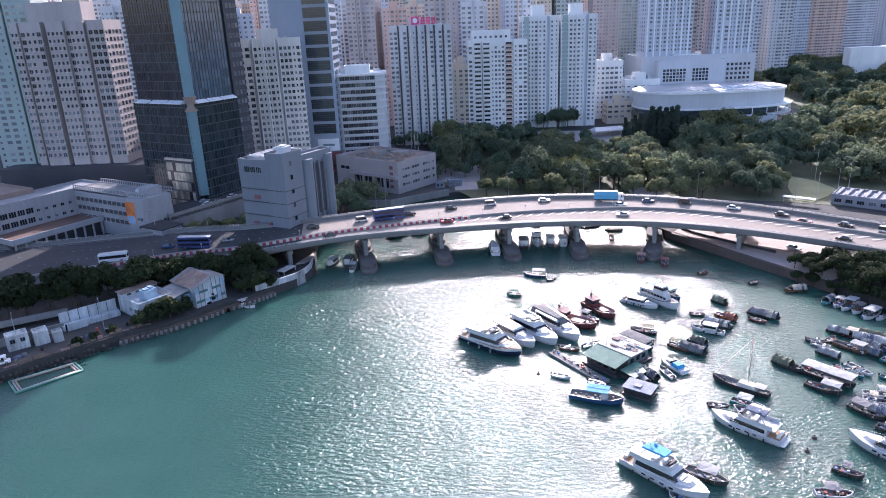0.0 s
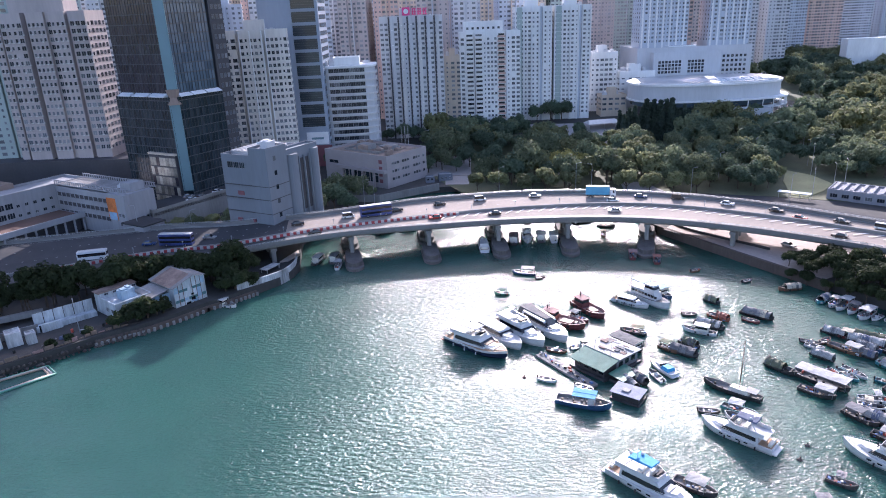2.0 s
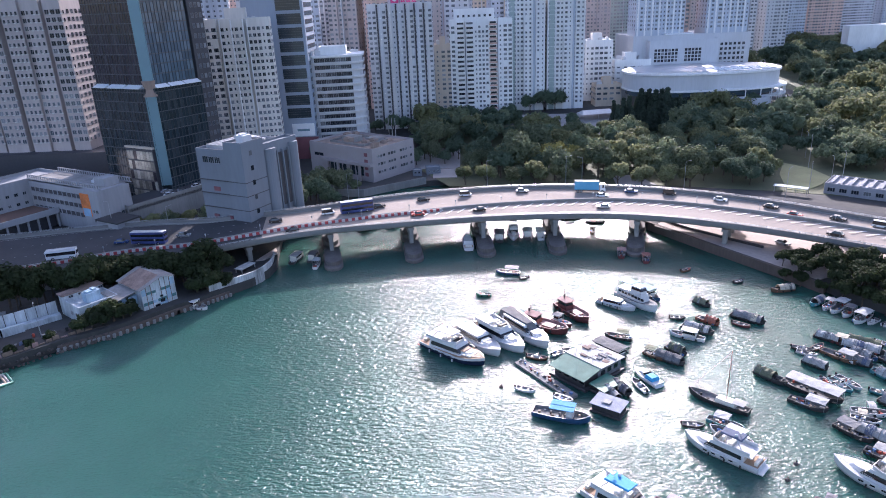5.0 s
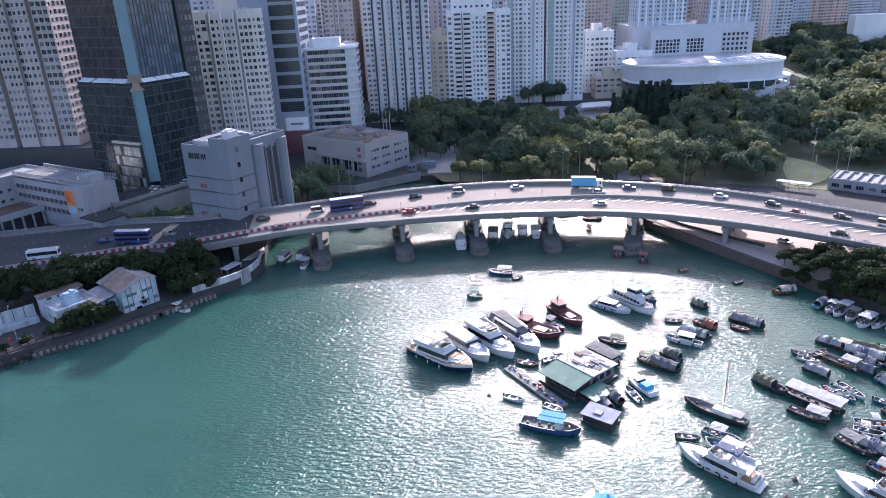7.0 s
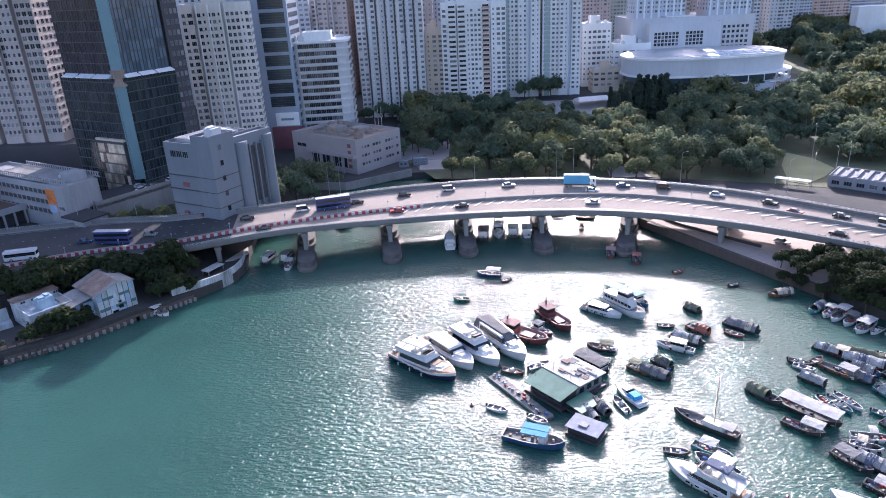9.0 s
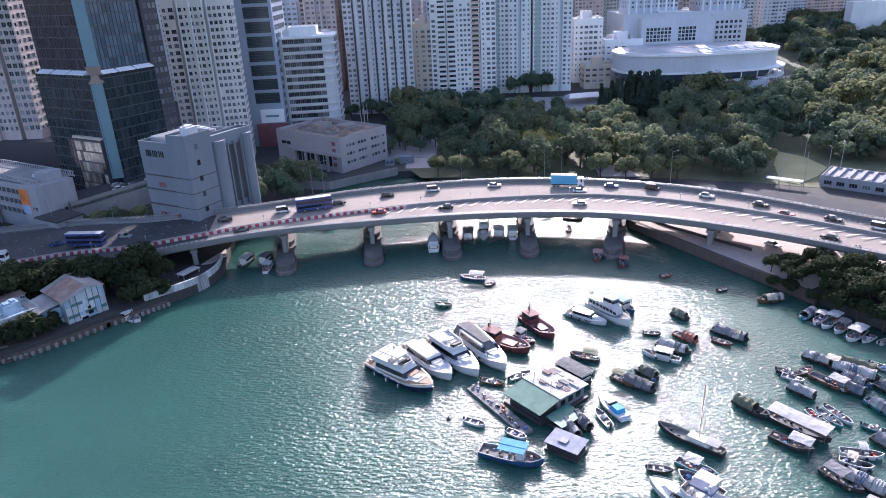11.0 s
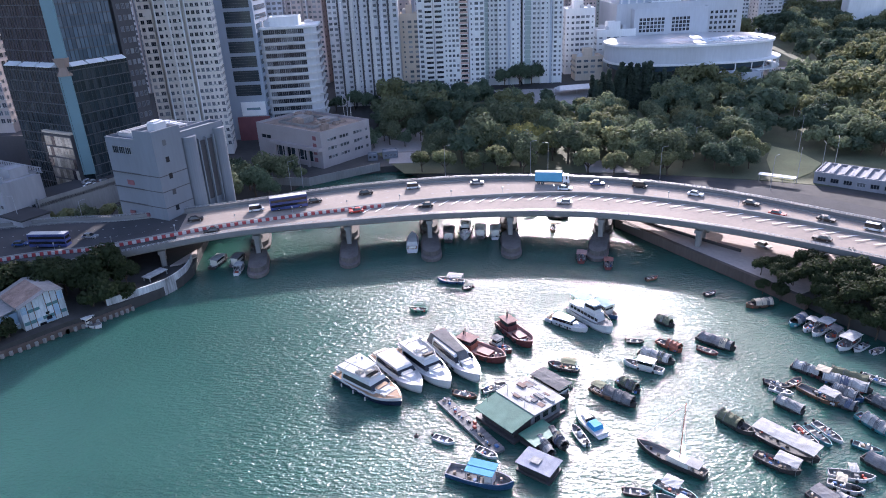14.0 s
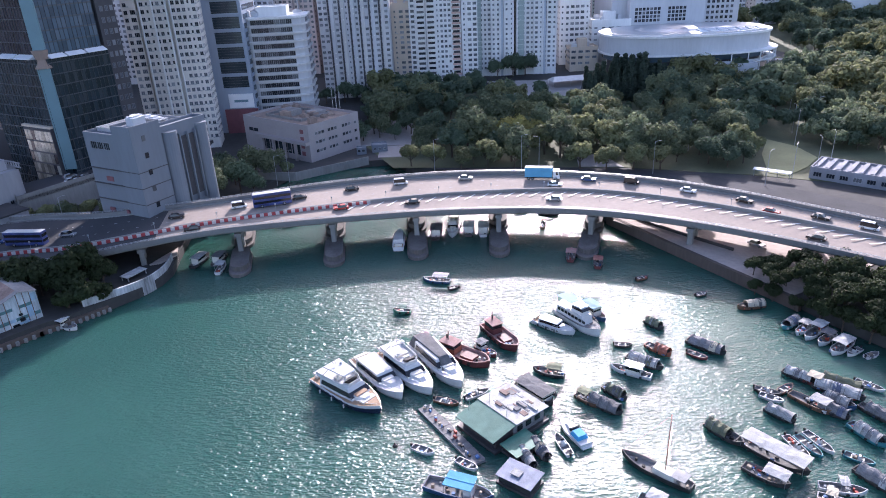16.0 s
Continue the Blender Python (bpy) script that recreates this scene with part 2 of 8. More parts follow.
mat("hull_dark", (0.05, 0.045, 0.045), 0.6, vary=0.4, scale=1.0, rand=0.3)
mat("hull_red", (0.15, 0.04, 0.038), 0.6, vary=0.45, scale=0.8, fine=5)
mat("hull_orange", (0.33, 0.10, 0.06), 0.6, vary=0.4, scale=0.8, fine=5)
mat("deck_teak", (0.38, 0.25, 0.16), 0.6, vary=0.25, scale=1.0, fine=10, spec=0.15)
mat("deck_grey", (0.21, 0.205, 0.20), 0.7, vary=0.35, scale=0.8, spec=0.15)
mat("deck_rust", (0.34, 0.22, 0.20), 0.8, vary=0.45, scale=0.7, spec=0.15)
mat("tarp_grey", (0.17, 0.17, 0.175), 0.75, vary=0.45, scale=0.8, bump=0.4, rand=0.3, spec=0.15)
mat("tarp_white", (0.40, 0.40, 0.39), 0.7, vary=0.45, scale=0.8, bump=0.4, rand=0.15, spec=0.15)
mat("tarp_slate", (0.12, 0.14, 0.20), 0.75, vary=0.2, scale=0.8, bump=0.3, spec=0.15)
mat("tarp_blue", (0.05, 0.32, 0.58), 0.6, vary=0.2, scale=0.8, bump=0.3, spec=0.15)
mat("tarp_lilac", (0.30, 0.32, 0.38), 0.7, vary=0.35, scale=0.6, bump=0.3, spec=0.15)
mat("tarp_sky", (0.09, 0.31, 0.50), 0.7, vary=0.2, scale=0.8, bump=0.3, spec=0.15)
mat("tarp_lightblue", (0.11, 0.25, 0.33), 0.6, vary=0.2, scale=0.8, bump=0.3, spec=0.15)
mat("tarp_green", (0.15, 0.25, 0.20), 0.7, vary=0.3, scale=0.5, bump=0.3, spec=0.15)
mat("tarp_olive", (0.17, 0.18, 0.12), 0.8, vary=0.3, scale=0.8, bump=0.4, rand=0.2, spec=0.15)
mat("tarp_beige", (0.50, 0.44, 0.34), 0.75, vary=0.25, scale=0.8, bump=0.3, spec=0.15)
mat("rubber", (0.02, 0.02, 0.02), 0.8)
mat("steel", (0.55, 0.56, 0.57), 0.3, metal=0.9)
mat("boat_glass", (0.012, 0.014, 0.018), 0.06, spec=0.7, vary=0.05)
mat("clutter_red", (0.45, 0.08, 0.05), 0.6, rand=0.4)
mat("clutter_blue", (0.08, 0.18, 0.40), 0.6, rand=0.4)
mat("clutter_tan", (0.40, 0.32, 0.24), 0.8, rand=0.4)
mat("car_white", (0.75, 0.75, 0.75), 0.25, vary=0.05, spec=0.6)
mat("car_black", (0.015, 0.015, 0.018), 0.2, vary=0.05, spec=0.6)
mat("car_silver", (0.45, 0.46, 0.48), 0.25, metal=0.5, vary=0.05)
mat("car_red", (0.40, 0.03, 0.025), 0.25, vary=0.05)
mat("car_blue", (0.04, 0.08, 0.20), 0.25, vary=0.05)
mat("car_orange", (0.60, 0.25, 0.05), 0.3, vary=0.05)
mat("lorry_blue", (0.10, 0.36, 0.55), 0.5, vary=0.12, scale=0.4)
mat("bus_blue", (0.05, 0.07, 0.20), 0.35, vary=0.5, scale=0.35)
mat("bus_red", (0.35, 0.03, 0.03), 0.3, vary=0.1)
mat("barrier_red", (0.34, 0.04, 0.045), 0.5, rand=0.15)
mat("barrier_white", (0.50, 0.48, 0.47), 0.5, rand=0.1)
mat("parapet_metal", (0.42, 0.44, 0.46), 0.4, metal=0.5)
mat("shed_white", (0.47, 0.51, 0.53), 0.6, vary=0.5, scale=0.5, fine=3, streak=True)
mat("shed_blue", (0.30, 0.42, 0.52), 0.6, vary=0.35, scale=0.4, fine=3, streak=True)
mat("rust_dark", (0.16, 0.085, 0.06), 0.8, vary=0.5, scale=0.8, fine=4)
mat("shed_glass", (0.10, 0.20, 0.21), 0.25, vary=0.35, scale=0.5)
mat("pipe_green", (0.10, 0.30, 0.22), 0.5, vary=0.3)
mat("hill_wood", (0.045, 0.075, 0.035), 0.95, vary=0.5, scale=0.02, fine=0.15, bump=0.6)

# ---- mesh helpers ----


def bx(bm, x0, x1, y0, y1, z0, z1, bev=0.0, mi=0):
    v = [bm.verts.new(p) for p in ((x0, y0, z0), (x1, y0, z0), (x1, y1, z0), (x0, y1, z0), (x0, y0, z1), (x1, y0, z1), (x1, y1, z1), (x0, y1, z1))]
    fs = [bm.faces.new([v[i] for i in q]) for q in ((3, 2, 1, 0), (4, 5, 6, 7), (0, 1, 5, 4), (1, 2, 6, 5), (2, 3, 7, 6), (3, 0, 4, 7))]
    for f in fs:
        f.material_index = mi
    if bev:
        bmesh.ops.bevel(bm, geom=list({e for f in fs for e in f.edges}), offset=bev, segments=2, affect="EDGES", profile=0.5)
    return v


def prism(bm, pts, z0, z1, mi=0, top=None):
    """A solid on the outline pts; top may be another outline of as many points."""
    top = top or pts
    lo = [bm.verts.new((x, y, z0)) for x, y in pts]
    hi = [bm.verts.new((x, y, z1)) for x, y in top]
    n = len(pts)
    fs = [bm.faces.new(lo[::-1]), bm.faces.new(hi)]
    fs += [bm.faces.new((lo[i], lo[(i + 1) % n], hi[(i + 1) % n], hi[i])) for i in range(n)]
    for f in fs:
        f.material_index = mi
    return fs


def cyl(bm, a, b, r, r2=None, n=8, mi=0):
    a, b = Vector(a), Vector(b)
    r2 = r if r2 is None else r2
    d = (b - a).normalized()
    u = d.orthogonal().normalized()
    w = d.cross(u)
    ra = [bm.verts.new(a + (u * math.cos(t) + w * math.sin(t)) * r) for t in (2 * math.pi * i / n for i in range(n))]
    rb = [bm.verts.new(b + (u * math.cos(t) + w * math.sin(t)) * r2) for t in (2 * math.pi * i / n for i in range(n))]
    fs = [bm.faces.new((ra[i], ra[(i + 1) % n], rb[(i + 1) % n], rb[i])) for i in range(n)]
    fs += [bm.faces.new(ra[::-1]), bm.faces.new(rb)]
    for f in fs:
        f.material_index = mi


def arch(bm, x0, x1, w, h, z, seg=8, th=0.06, slack=0.0):
    """A barrel canopy along x, with thickness; slack lets the cloth sag and crease."""
    g = random.Random(int(x0 * 917 + x1 * 131 + w * 57))
    ns = 6 if slack else 1
    a, ai = [], []
    for q in range(ns + 1):
        x = x0 + (x1 - x0) * q / ns
        sag = 1 - slack * 0.16 * (q % 2)
        dz = [g.uniform(-slack, slack) * 0.13 for _ in range(seg + 1)]
        for rows, k in ((a, 0), (ai, th)):
            rows.append([bm.verts.new((x, math.cos(math.pi * i / seg) * (w / 2 - k) * (1 + dz[i] * 0.3), z + math.sin(math.pi * i / seg) * ((h - k) * sag + dz[i]))) for i in range(seg + 1)])
    for q in range(ns):
        for i in range(seg):
            bm.faces.new((a[q][i], a[q + 1][i], a[q + 1][i + 1], a[q][i + 1]))
            bm.faces.new((ai[q][i], ai[q][i + 1], ai[q + 1][i + 1], ai[q + 1][i]))
        for i in (0, seg):
            bm.faces.new((a[q][i], ai[q][i], ai[q + 1][i], a[q + 1][i]))
    for q in (0, ns):
        for i in range(seg):
            bm.faces.new((a[q][i], a[q][i + 1], ai[q][i + 1], ai[q][i]))


def finish(bm, name, mats, smooth=False):
    bmesh.ops.recalc_face_normals(bm, faces=bm.faces)
    me = bpy.data.meshes.new(name)
    bm.to_mesh(me)
    bm.free()
    for k in mats if isinstance(mats, (list, tuple)) else [mats]:
        me.materials.append(MATS[k])
    if smooth:
        me.polygons.foreach_set("use_smooth", [True] * len(me.polygons))
    return me


def part(name, bm, mats, parent, label="", smooth=False):
    ob = new(name, finish(bm, name, mats, smooth))
    ob.parent = parent
    return tagged(ob, label)


def piece(name, me, parent, m):
    ob = new(name, me)
    ob.parent = parent
    ob.matrix_basis = m
    return ob


LAND = 2.6
SURVEY = Vector((15.6, 23.1, 79.3))


def settle(m):
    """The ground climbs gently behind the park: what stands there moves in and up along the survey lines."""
    u = min(1.0, max(0.0, (m.translation.y - 345.0) / 145.0))
    k = 1.0 - 0.105 * u * u * (3 - 2 * u)
    return m if k == 1.0 else Matrix.Translation(SURVEY) @ Matrix.Scale(k, 4) @ Matrix.Translation(-SURVEY) @ m


def settled(bm):
    for v in bm.verts:
        v.co = settle(Matrix.Translation(v.co)).translation
    return bm


def thing(name, label, category, m=None, group="", kind=""):
    ob = new(name)
    ob.empty_display_size = 0.5
    if m is not None:
        ob.matrix_basis = settle(m)
    return tagged(ob, label, category, group, kind)


def solo(name, bm, mats, label, category="", kind="", smooth=False, group="", m=None):
    ob = new(name, finish(bm, name, mats, smooth))
    if m is not None:
        ob.matrix_basis = settle(m)
    return tagged(ob, label, category, group, kind)


def joined(name, me, poses, mats):
    """Many repeats of a mesh joined into one mesh."""
    nv = len(me.vertices)
    co = np.empty(nv * 3)
    me.vertices.foreach_get("co", co)
    co = np.c_[co.reshape(-1, 3), np.ones(nv)]
    faces = [tuple(p.vertices) for p in me.polygons]
    mis = [p.material_index for p in me.polygons]
    vs, fs, mi = [], [], []
    for k, m in enumerate(poses):
        vs.append((co @ np.array(m).T)[:, :3])
        fs += [tuple(i + k * nv for i in f) for f in faces]
        mi += mis
    out = bpy.data.meshes.new(name)
    out.from_pydata(np.vstack(vs).tolist(), [], fs)
    for k in mats:
        out.materials.append(MATS[k])
    out.polygons.foreach_set("material_index", mi)
    return out


def curve(pts, n):
    """Points of a smooth line through pts (any dimension)."""
    p = [np.array(q, float) for q in pts]
    p = [2 * p[0] - p[1]] + p + [2 * p[-1] - p[-2]]
    out = []
    for i in range(1, len(p) - 2):
        for k in range(n):
            t = k / n
            a, b, c, d = p[i - 1:i + 3]
            out.append(0.5 * (2 * b + (c - a) * t + (2 * a - 5 * b + 4 * c - d) * t * t + (3 * b - a - 3 * c + d) * t ** 3))
    out.append(p[-2])
    return out


def ribbon(bm, left, right, z0, z1, mi=0):
    """A solid band between two lines of (x, y, z); z0 and z1 are added to their heights."""
    rows = []
    for (a, b) in zip(left, right):
        rows.append([bm.verts.new((a[0], a[1], a[2] + z0)), bm.verts.new((b[0], b[1], b[2] + z0)), bm.verts.new((b[0], b[1], b[2] + z1)), bm.verts.new((a[0], a[1], a[2] + z1))])
    for r, s in zip(rows, rows[1:]):
        for i in range(4):
            bm.faces.new((r[i], r[(i + 1) % 4], s[(i + 1) % 4], s[i])).material_index = mi
    bm.faces.new(rows[0]), bm.faces.new(rows[-1][::-1])

# ---- water and land ----
from mathutils import geometry
bm = bmesh.new()
_g = [bm.verts.new(p) for p in ((-3000, -1200, 0), (3000, -1200, 0), (3000, 3000, 0), (-3000, 3000, 0))]
bm.faces.new(_g)
solo("water", bm, "water", "teal green harbour water with small wind ripples", "water", "structure")

SHORE = [(-3000, 60), (-420, 20), (-170, 106), (-127, 134), (-108.5, 147), (-101.5, 153.2), (-94.8, 158.6), (-87.2, 166), (-77.4, 172), (-71, 178), (-65, 184.5), (-58.5, 190),
         (-53.5, 195), (-48, 201), (-44.5, 207.6), (-43.5, 214), (-45, 224), (-47, 240), (-42, 258), (-34, 278), (-26, 297), (-8, 306), (14, 309), (19, 298), (36, 290),
         (58, 284), (72, 274), (78, 258), (81, 240), (84.5, 231.5), (88.5, 226), (93, 215), (99.6, 204), (106.4, 196.2), (111.5, 184), (116, 172), (121.5, 162.5), (136, 140), (172, 100), (300, 20), (3000, -300)]
bm = bmesh.new()
outline = SHORE + [(3000, 3000), (-3000, 3000)]
top = [bm.verts.new((x, y, LAND)) for x, y in outline]
low = [bm.verts.new((x, y, -3.0)) for x, y in outline]
for tri in geometry.tessellate_polygon([[Vector((x, y, 0)) for x, y in outline]]):
    bm.faces.new([top[i] for i in tri])
for i in range(len(outline)):
    k = (i + 1) % len(outline)
    bm.faces.new((low[i], low[k], top[k], top[i]))
ground = solo("ground", bm, "land", "paved grey city ground behind the waterfront", "ground", "structure")

# park lawn, square, playing field


def inside(x, y, poly):
    c = False
    for (x1, y1), (x2, y2) in zip(poly, poly[1:] + poly[:1]):
        if (y1 > y) != (y2 > y) and x < (x2 - x1) * (y - y1) / (y2 - y1) + x1:
            c = not c
    return c


bm = bmesh.new()
prism(bm, [(14, 296), (60, 290), (100, 283), (140, 268), (175, 250), (330, 190), (430, 262), (430, 346), (-6, 346)], LAND + 0.01, LAND + 0.12)
solo("park_lawn", bm, "grass", "park lawn of shaded green grass below the trees", "lawn", "structure")
bm = bmesh.new()
LAWN = [(-6, 340), (430, 340), (520, 330), (640, 800), (330, 760), (250, 430), (120, 430), (0, 432)]
sheet = [[bm.verts.new((-720 + 20 * i, 345 + 15 * j, LAND + 0.1)) for i in range(82)] for j in range(48)]
for a, b in zip(sheet, sheet[1:]):
    for i in range(81):
        f = bm.faces.new((a[i], a[i + 1], b[i + 1], b[i]))
        c = f.calc_center_median()
        f.material_index = 1 if inside(c.x, c.y, LAWN) else 0
        f.smooth = True
solo("ground_rise", settled(bm), ["land", "grass"], "gently rising paved city ground and lawn", "ground", "structure")
bm = bmesh.new()
prism(bm, [(70, 428), (126, 424), (132, 462), (66, 470)], LAND + 0.12, LAND + 0.4)
solo("pavement_square", settled(bm), "paving", "pale paved square at the edge of the park", "pavement", "structure")
bm = bmesh.new()
prism(bm, [(147.1, 268.8), (151.6, 264.4), (163.2, 273.1), (172.3, 283.3), (172, 299), (166, 310.3), (155, 291)], LAND + 0.13, LAND + 0.3)
solo("playing_field", bm, "pitch_grass", "small green playing field, paled as if sunlit, beside the road", "field", "structure")
for pts, nm in (([(7, 311), (18, 310.5), (18, 327.5), (7, 327.9)], "path_a"), ([(62, 312), (72, 318), (66, 334), (56, 330)], "path_b"), ([(84, 286), (100, 283), (96, 300), (86, 302)], "path_c"),
                ([(205, 395), (219, 395), (224, 452), (210, 452)], "path_d"), ([(248, 454), (276, 452), (286, 504), (254, 506)], "path_f"), ([(24, 348), (52, 350), (50, 366), (26, 364)], "path_e"), ([(-3, 330), (20, 328), (22, 374), (-2, 376)], "path_g"), ([(73, 396), (108, 390), (128, 424), (74, 430)], "path_h")):
    bm = bmesh.new()
    prism(bm, pts, LAND + 0.12, LAND + 0.32)
    solo("pavement_path", settled(bm), "paving", "pale paved path between the park trees", "pavement", "structure")

# service road behind the bridge, quay apron under it
bm = bmesh.new()
L = curve([(62, 287, LAND), (100, 280, LAND), (135, 262, LAND), (160, 238, LAND), (190, 200, LAND), (240, 130, LAND)], 8)
R = curve([(66, 275, LAND), (98, 267, LAND), (128, 250, LAND), (150, 226, LAND), (178, 188, LAND), (222, 118, LAND)], 8)
ribbon(bm, L, R, 0.01, 0.14)
solo("road_park", bm, "asphalt", "dark asphalt service road beside the park", "road", "structure")
bm = bmesh.new()
ribbon(bm, curve([(83, 232, LAND), (93.6, 216, LAND), (106, 192.5, LAND), (112, 181, LAND)], 6), curve([(112, 262, LAND), (132, 246, LAND), (148, 220, LAND), (150, 200, LAND)], 6), 0.01, 0.2)
solo("quay_apron", bm, "apron_pink", "pinkish grey stone quay apron below the bridge", "quay", "structure")
bm = bmesh.new()
ribbon(bm, curve([(82.0, 236, 0), (93.0, 214.5, 0), (105.3, 191.2, 0), (112, 178, 0)], 6), curve([(83.0, 236.6, 0), (94.0, 215, 0), (106.3, 191.7, 0), (113, 178.6, 0)], 6), -1.5, LAND + 0.3)
solo("quay_wall", bm, "quay_stone", "weathered stone quay wall with a low kerb", "quay wall", "structure")
bm = bmesh.new()
ribbon(bm, curve([(88, 236, LAND), (92.1, 228, LAND), (100, 217, LAND), (108.5, 206.3, LAND)], 6), curve([(88.4, 236.3, LAND), (92.5, 228.3, LAND), (100.4, 217.3, LAND), (108.9, 206.6, LAND)], 6), 0, 1.0)
solo("quay_rail_wall", bm, "hull_dark", "dark low barrier along the quay apron", "barrier", "structure")

# sea wall of rocks on the near shore
rng = random.Random(5)
rock_me = []
for k in range(4):
    bm = bmesh.new()
    bmesh.ops.create_icosphere(bm, subdivisions=1, radius=1)
    for v in bm.verts:
        v.co *= rng.uniform(0.7, 1.25)
    rock_me.append(finish(bm, "rock", "rock"))
sea = thing("rock_revetment", "brown rock revetment along the water's edge", "rocks")
for a, b in zip(SHORE[3:8], SHORE[4:9]):
    n = int(math.dist(a, b) / 1.1)
    for i in range(n):
        t = i / n
        for row in range(2):
            x, y = a[0] + (b[0] - a[0]) * t, a[1] + (b[1] - a[1]) * t
            piece("rock", rng.choice(rock_me), sea, pose(x + 0.25 + row * 0.7 + rng.uniform(-.3, .3), y - 0.3 - row * 0.6 + rng.uniform(-.3, .3), 1.2 - row * 1.0, rng.uniform(0, 360), rng.uniform(0, 360), 0) @ Matrix.Scale(rng.uniform(0.3, 0.65), 4))

# ---- bridge ----
ST = [(-260, 146, -256, 162, -262, 212, 5.6), (-200, 165, -197, 181, -203, 228, 5.8), (-133.8, 188.8, -138, 202, -150, 239, 6.0), (-110, 198, -112, 210.5, -122, 243, 6.6), (-85, 203.8, -88, 215.8, -95, 244, 8.0),
      (-65.4, 208, -68.4, 216.2, -72, 242, 9.2), (-35.1, 219, -36.8, 227.3, -41, 248, 10), (-0.4, 224.6, -1, 236.4, -2.3, 260.5, 10), (35.6, 226.5, 37.2, 241.4, 39.6, 264.5, 10),
      (70.5, 221.9, 74.9, 238.4, 79.6, 257, 10), (99.8, 207.6, 106, 222.6, 112.9, 239.2, 10), (128.9, 183.6, 136.4, 195.8, 144.6, 209, 10), (165, 146, 173, 157, 183, 169, 10), (200, 100, 209, 109, 220, 120, 10)]
# the curve is banked: the outer edge stands up to 1.3 m higher
BANK = []
for xa, ya, xm, ym, xf, yf, z in ST:
    k = max(0.0, min(1.0, (z - 7.0) / 3.0))
    w = math.dist((xf, yf), (27, 40))
    xf, yf = xf + (27 - xf) / w * 9.0 * k, yf + (40 - yf) / w * 9.0 * k
    w = math.dist((xm, ym), (27, 40))
    xm, ym = xm + (27 - xm) / w * 2.0 * k, ym + (40 - ym) / w * 2.0 * k
    BANK.append((xa, ya, xm, ym, xf, yf, z, z + 1.5 * k * math.dist((xa, ya), (xm, ym)) / math.dist((xa, ya), (xf, yf)), z + 1.5 * k))
CL = curve(BANK, 8)
NEAR = [(s[0], s[1], s[6]) for s in CL]
MED = [(s[2], s[3], s[7]) for s in CL]
FAR = [(s[4], s[5], s[8]) for s in CL]


def across(k, f):
    """A line along the deck at fraction k..: f(0) near edge, 1 median, 2 far edge."""
    out = []
    for a, b, c in zip(NEAR, MED, FAR):
        p, q, t = (a, b, f) if f <= 1 else (b, c, f - 1)
        out.append((p[0] + (q[0] - p[0]) * t, p[1] + (q[1] - p[1]) * t, p[2] + (q[2] - p[2]) * t + k))
    return out


def shifted(line, other, d):
    """line moved d metres towards other."""
    out = []
    for a, b in zip(line, other):
        w = math.dist(a[:2], b[:2])
        out.append((a[0] + (b[0] - a[0]) * d / w, a[1] + (b[1] - a[1]) * d / w, a[2] + (b[2] - a[2]) * d / w))
    return out


bridge = thing("road_bridge", "long curved grey concrete road bridge over the harbour mouth", "bridge")
bm = bmesh.new()
ribbon(bm, NEAR, FAR, -0.45, 0.0)
part("deck", bm, "deck_concrete", bridge)
bm = bmesh.new()
ribbon(bm, shifted(NEAR, FAR, 0.45)[45:], shifted(MED, FAR, 0.3)[45:], 0.005, 0.05)
part("carriageway", bm, "deck_road", bridge, "pale pinkish worn carriageway with hatched shoulder")
# asphalt of the ramp; its dark colour also stands for the buildings' shadow on the deck
for e0, e1 in ((shifted(NEAR, FAR, 0.45), shifted(MED, FAR, 0.3)), (shifted(MED, FAR, 1.2), shifted(FAR, NEAR, 0.5))):
    bm = bmesh.new()
    ribbon(bm, e0[:46], e1[:46], 0.005, 0.05)
    part("ramp_road", bm, "asphalt", bridge, "dark asphalt of the ramp, also standing for building shade")
bm = bmesh.new()
ribbon(bm, shifted(MED, FAR, 1.2)[45:], shifted(FAR, NEAR, 0.5)[45:], 0.005, 0.05)
part("carriageway", bm, "deck_road", bridge, "pale pinkish worn carriageway")
for a, o, top_ in ((NEAR, FAR, 0.7), (FAR, NEAR, 1.25)):
    bm = bmesh.new()
    ribbon(bm, shifted(a, o, -0.05), shifted(a, o, 0.35), -0.65, top_)
    part("parapet", bm, "deck_concrete", bridge)
    bm = bmesh.new()
    for z in (top_ + 0.2, top_ + 0.45):
        ribbon(bm, shifted(a, o, 0.1), shifted(a, o, 0.2), z, z + 0.08)
    ln = shifted(a, o, 0.15)
    for i in range(0, len(ln) - 1):
        for t in (0, 0.33, 0.66):
            x, y, z = [ln[i][k] + (ln[i + 1][k] - ln[i][k]) * t for k in range(3)]
            bx(bm, x - .05, x + .05, y - .05, y + .05, z + top_, z + top_ + 0.48)
    part("handrail", bm, "parapet_metal", bridge, "thin grey steel handrail")
GIRD = [i for i, s in enumerate(CL) if s[0] > -75]
for lo, hi, in_ in ((NEAR, FAR, 2.4), (FAR, NEAR, 2.4)):
    bm = bmesh.new()
    a = shifted(lo, hi, in_)[GIRD[0]:]
    b = shifted(lo, hi, in_ + 8.5)[GIRD[0]:]
    ribbon(bm, a, b, -2.1, -0.45)
    part("box_girder", bm, "concrete", bridge)
bm = bmesh.new()
ribbon(bm, shifted(MED, NEAR, 0.3), shifted(MED, FAR, 0.3), 0, 0.95)
part("median_barrier", bm, "concrete", bridge)
bm = bmesh.new()
ribbon(bm, shifted(FAR, NEAR, 0.6), shifted(FAR, NEAR, 1.3), 0.02, 0.35)
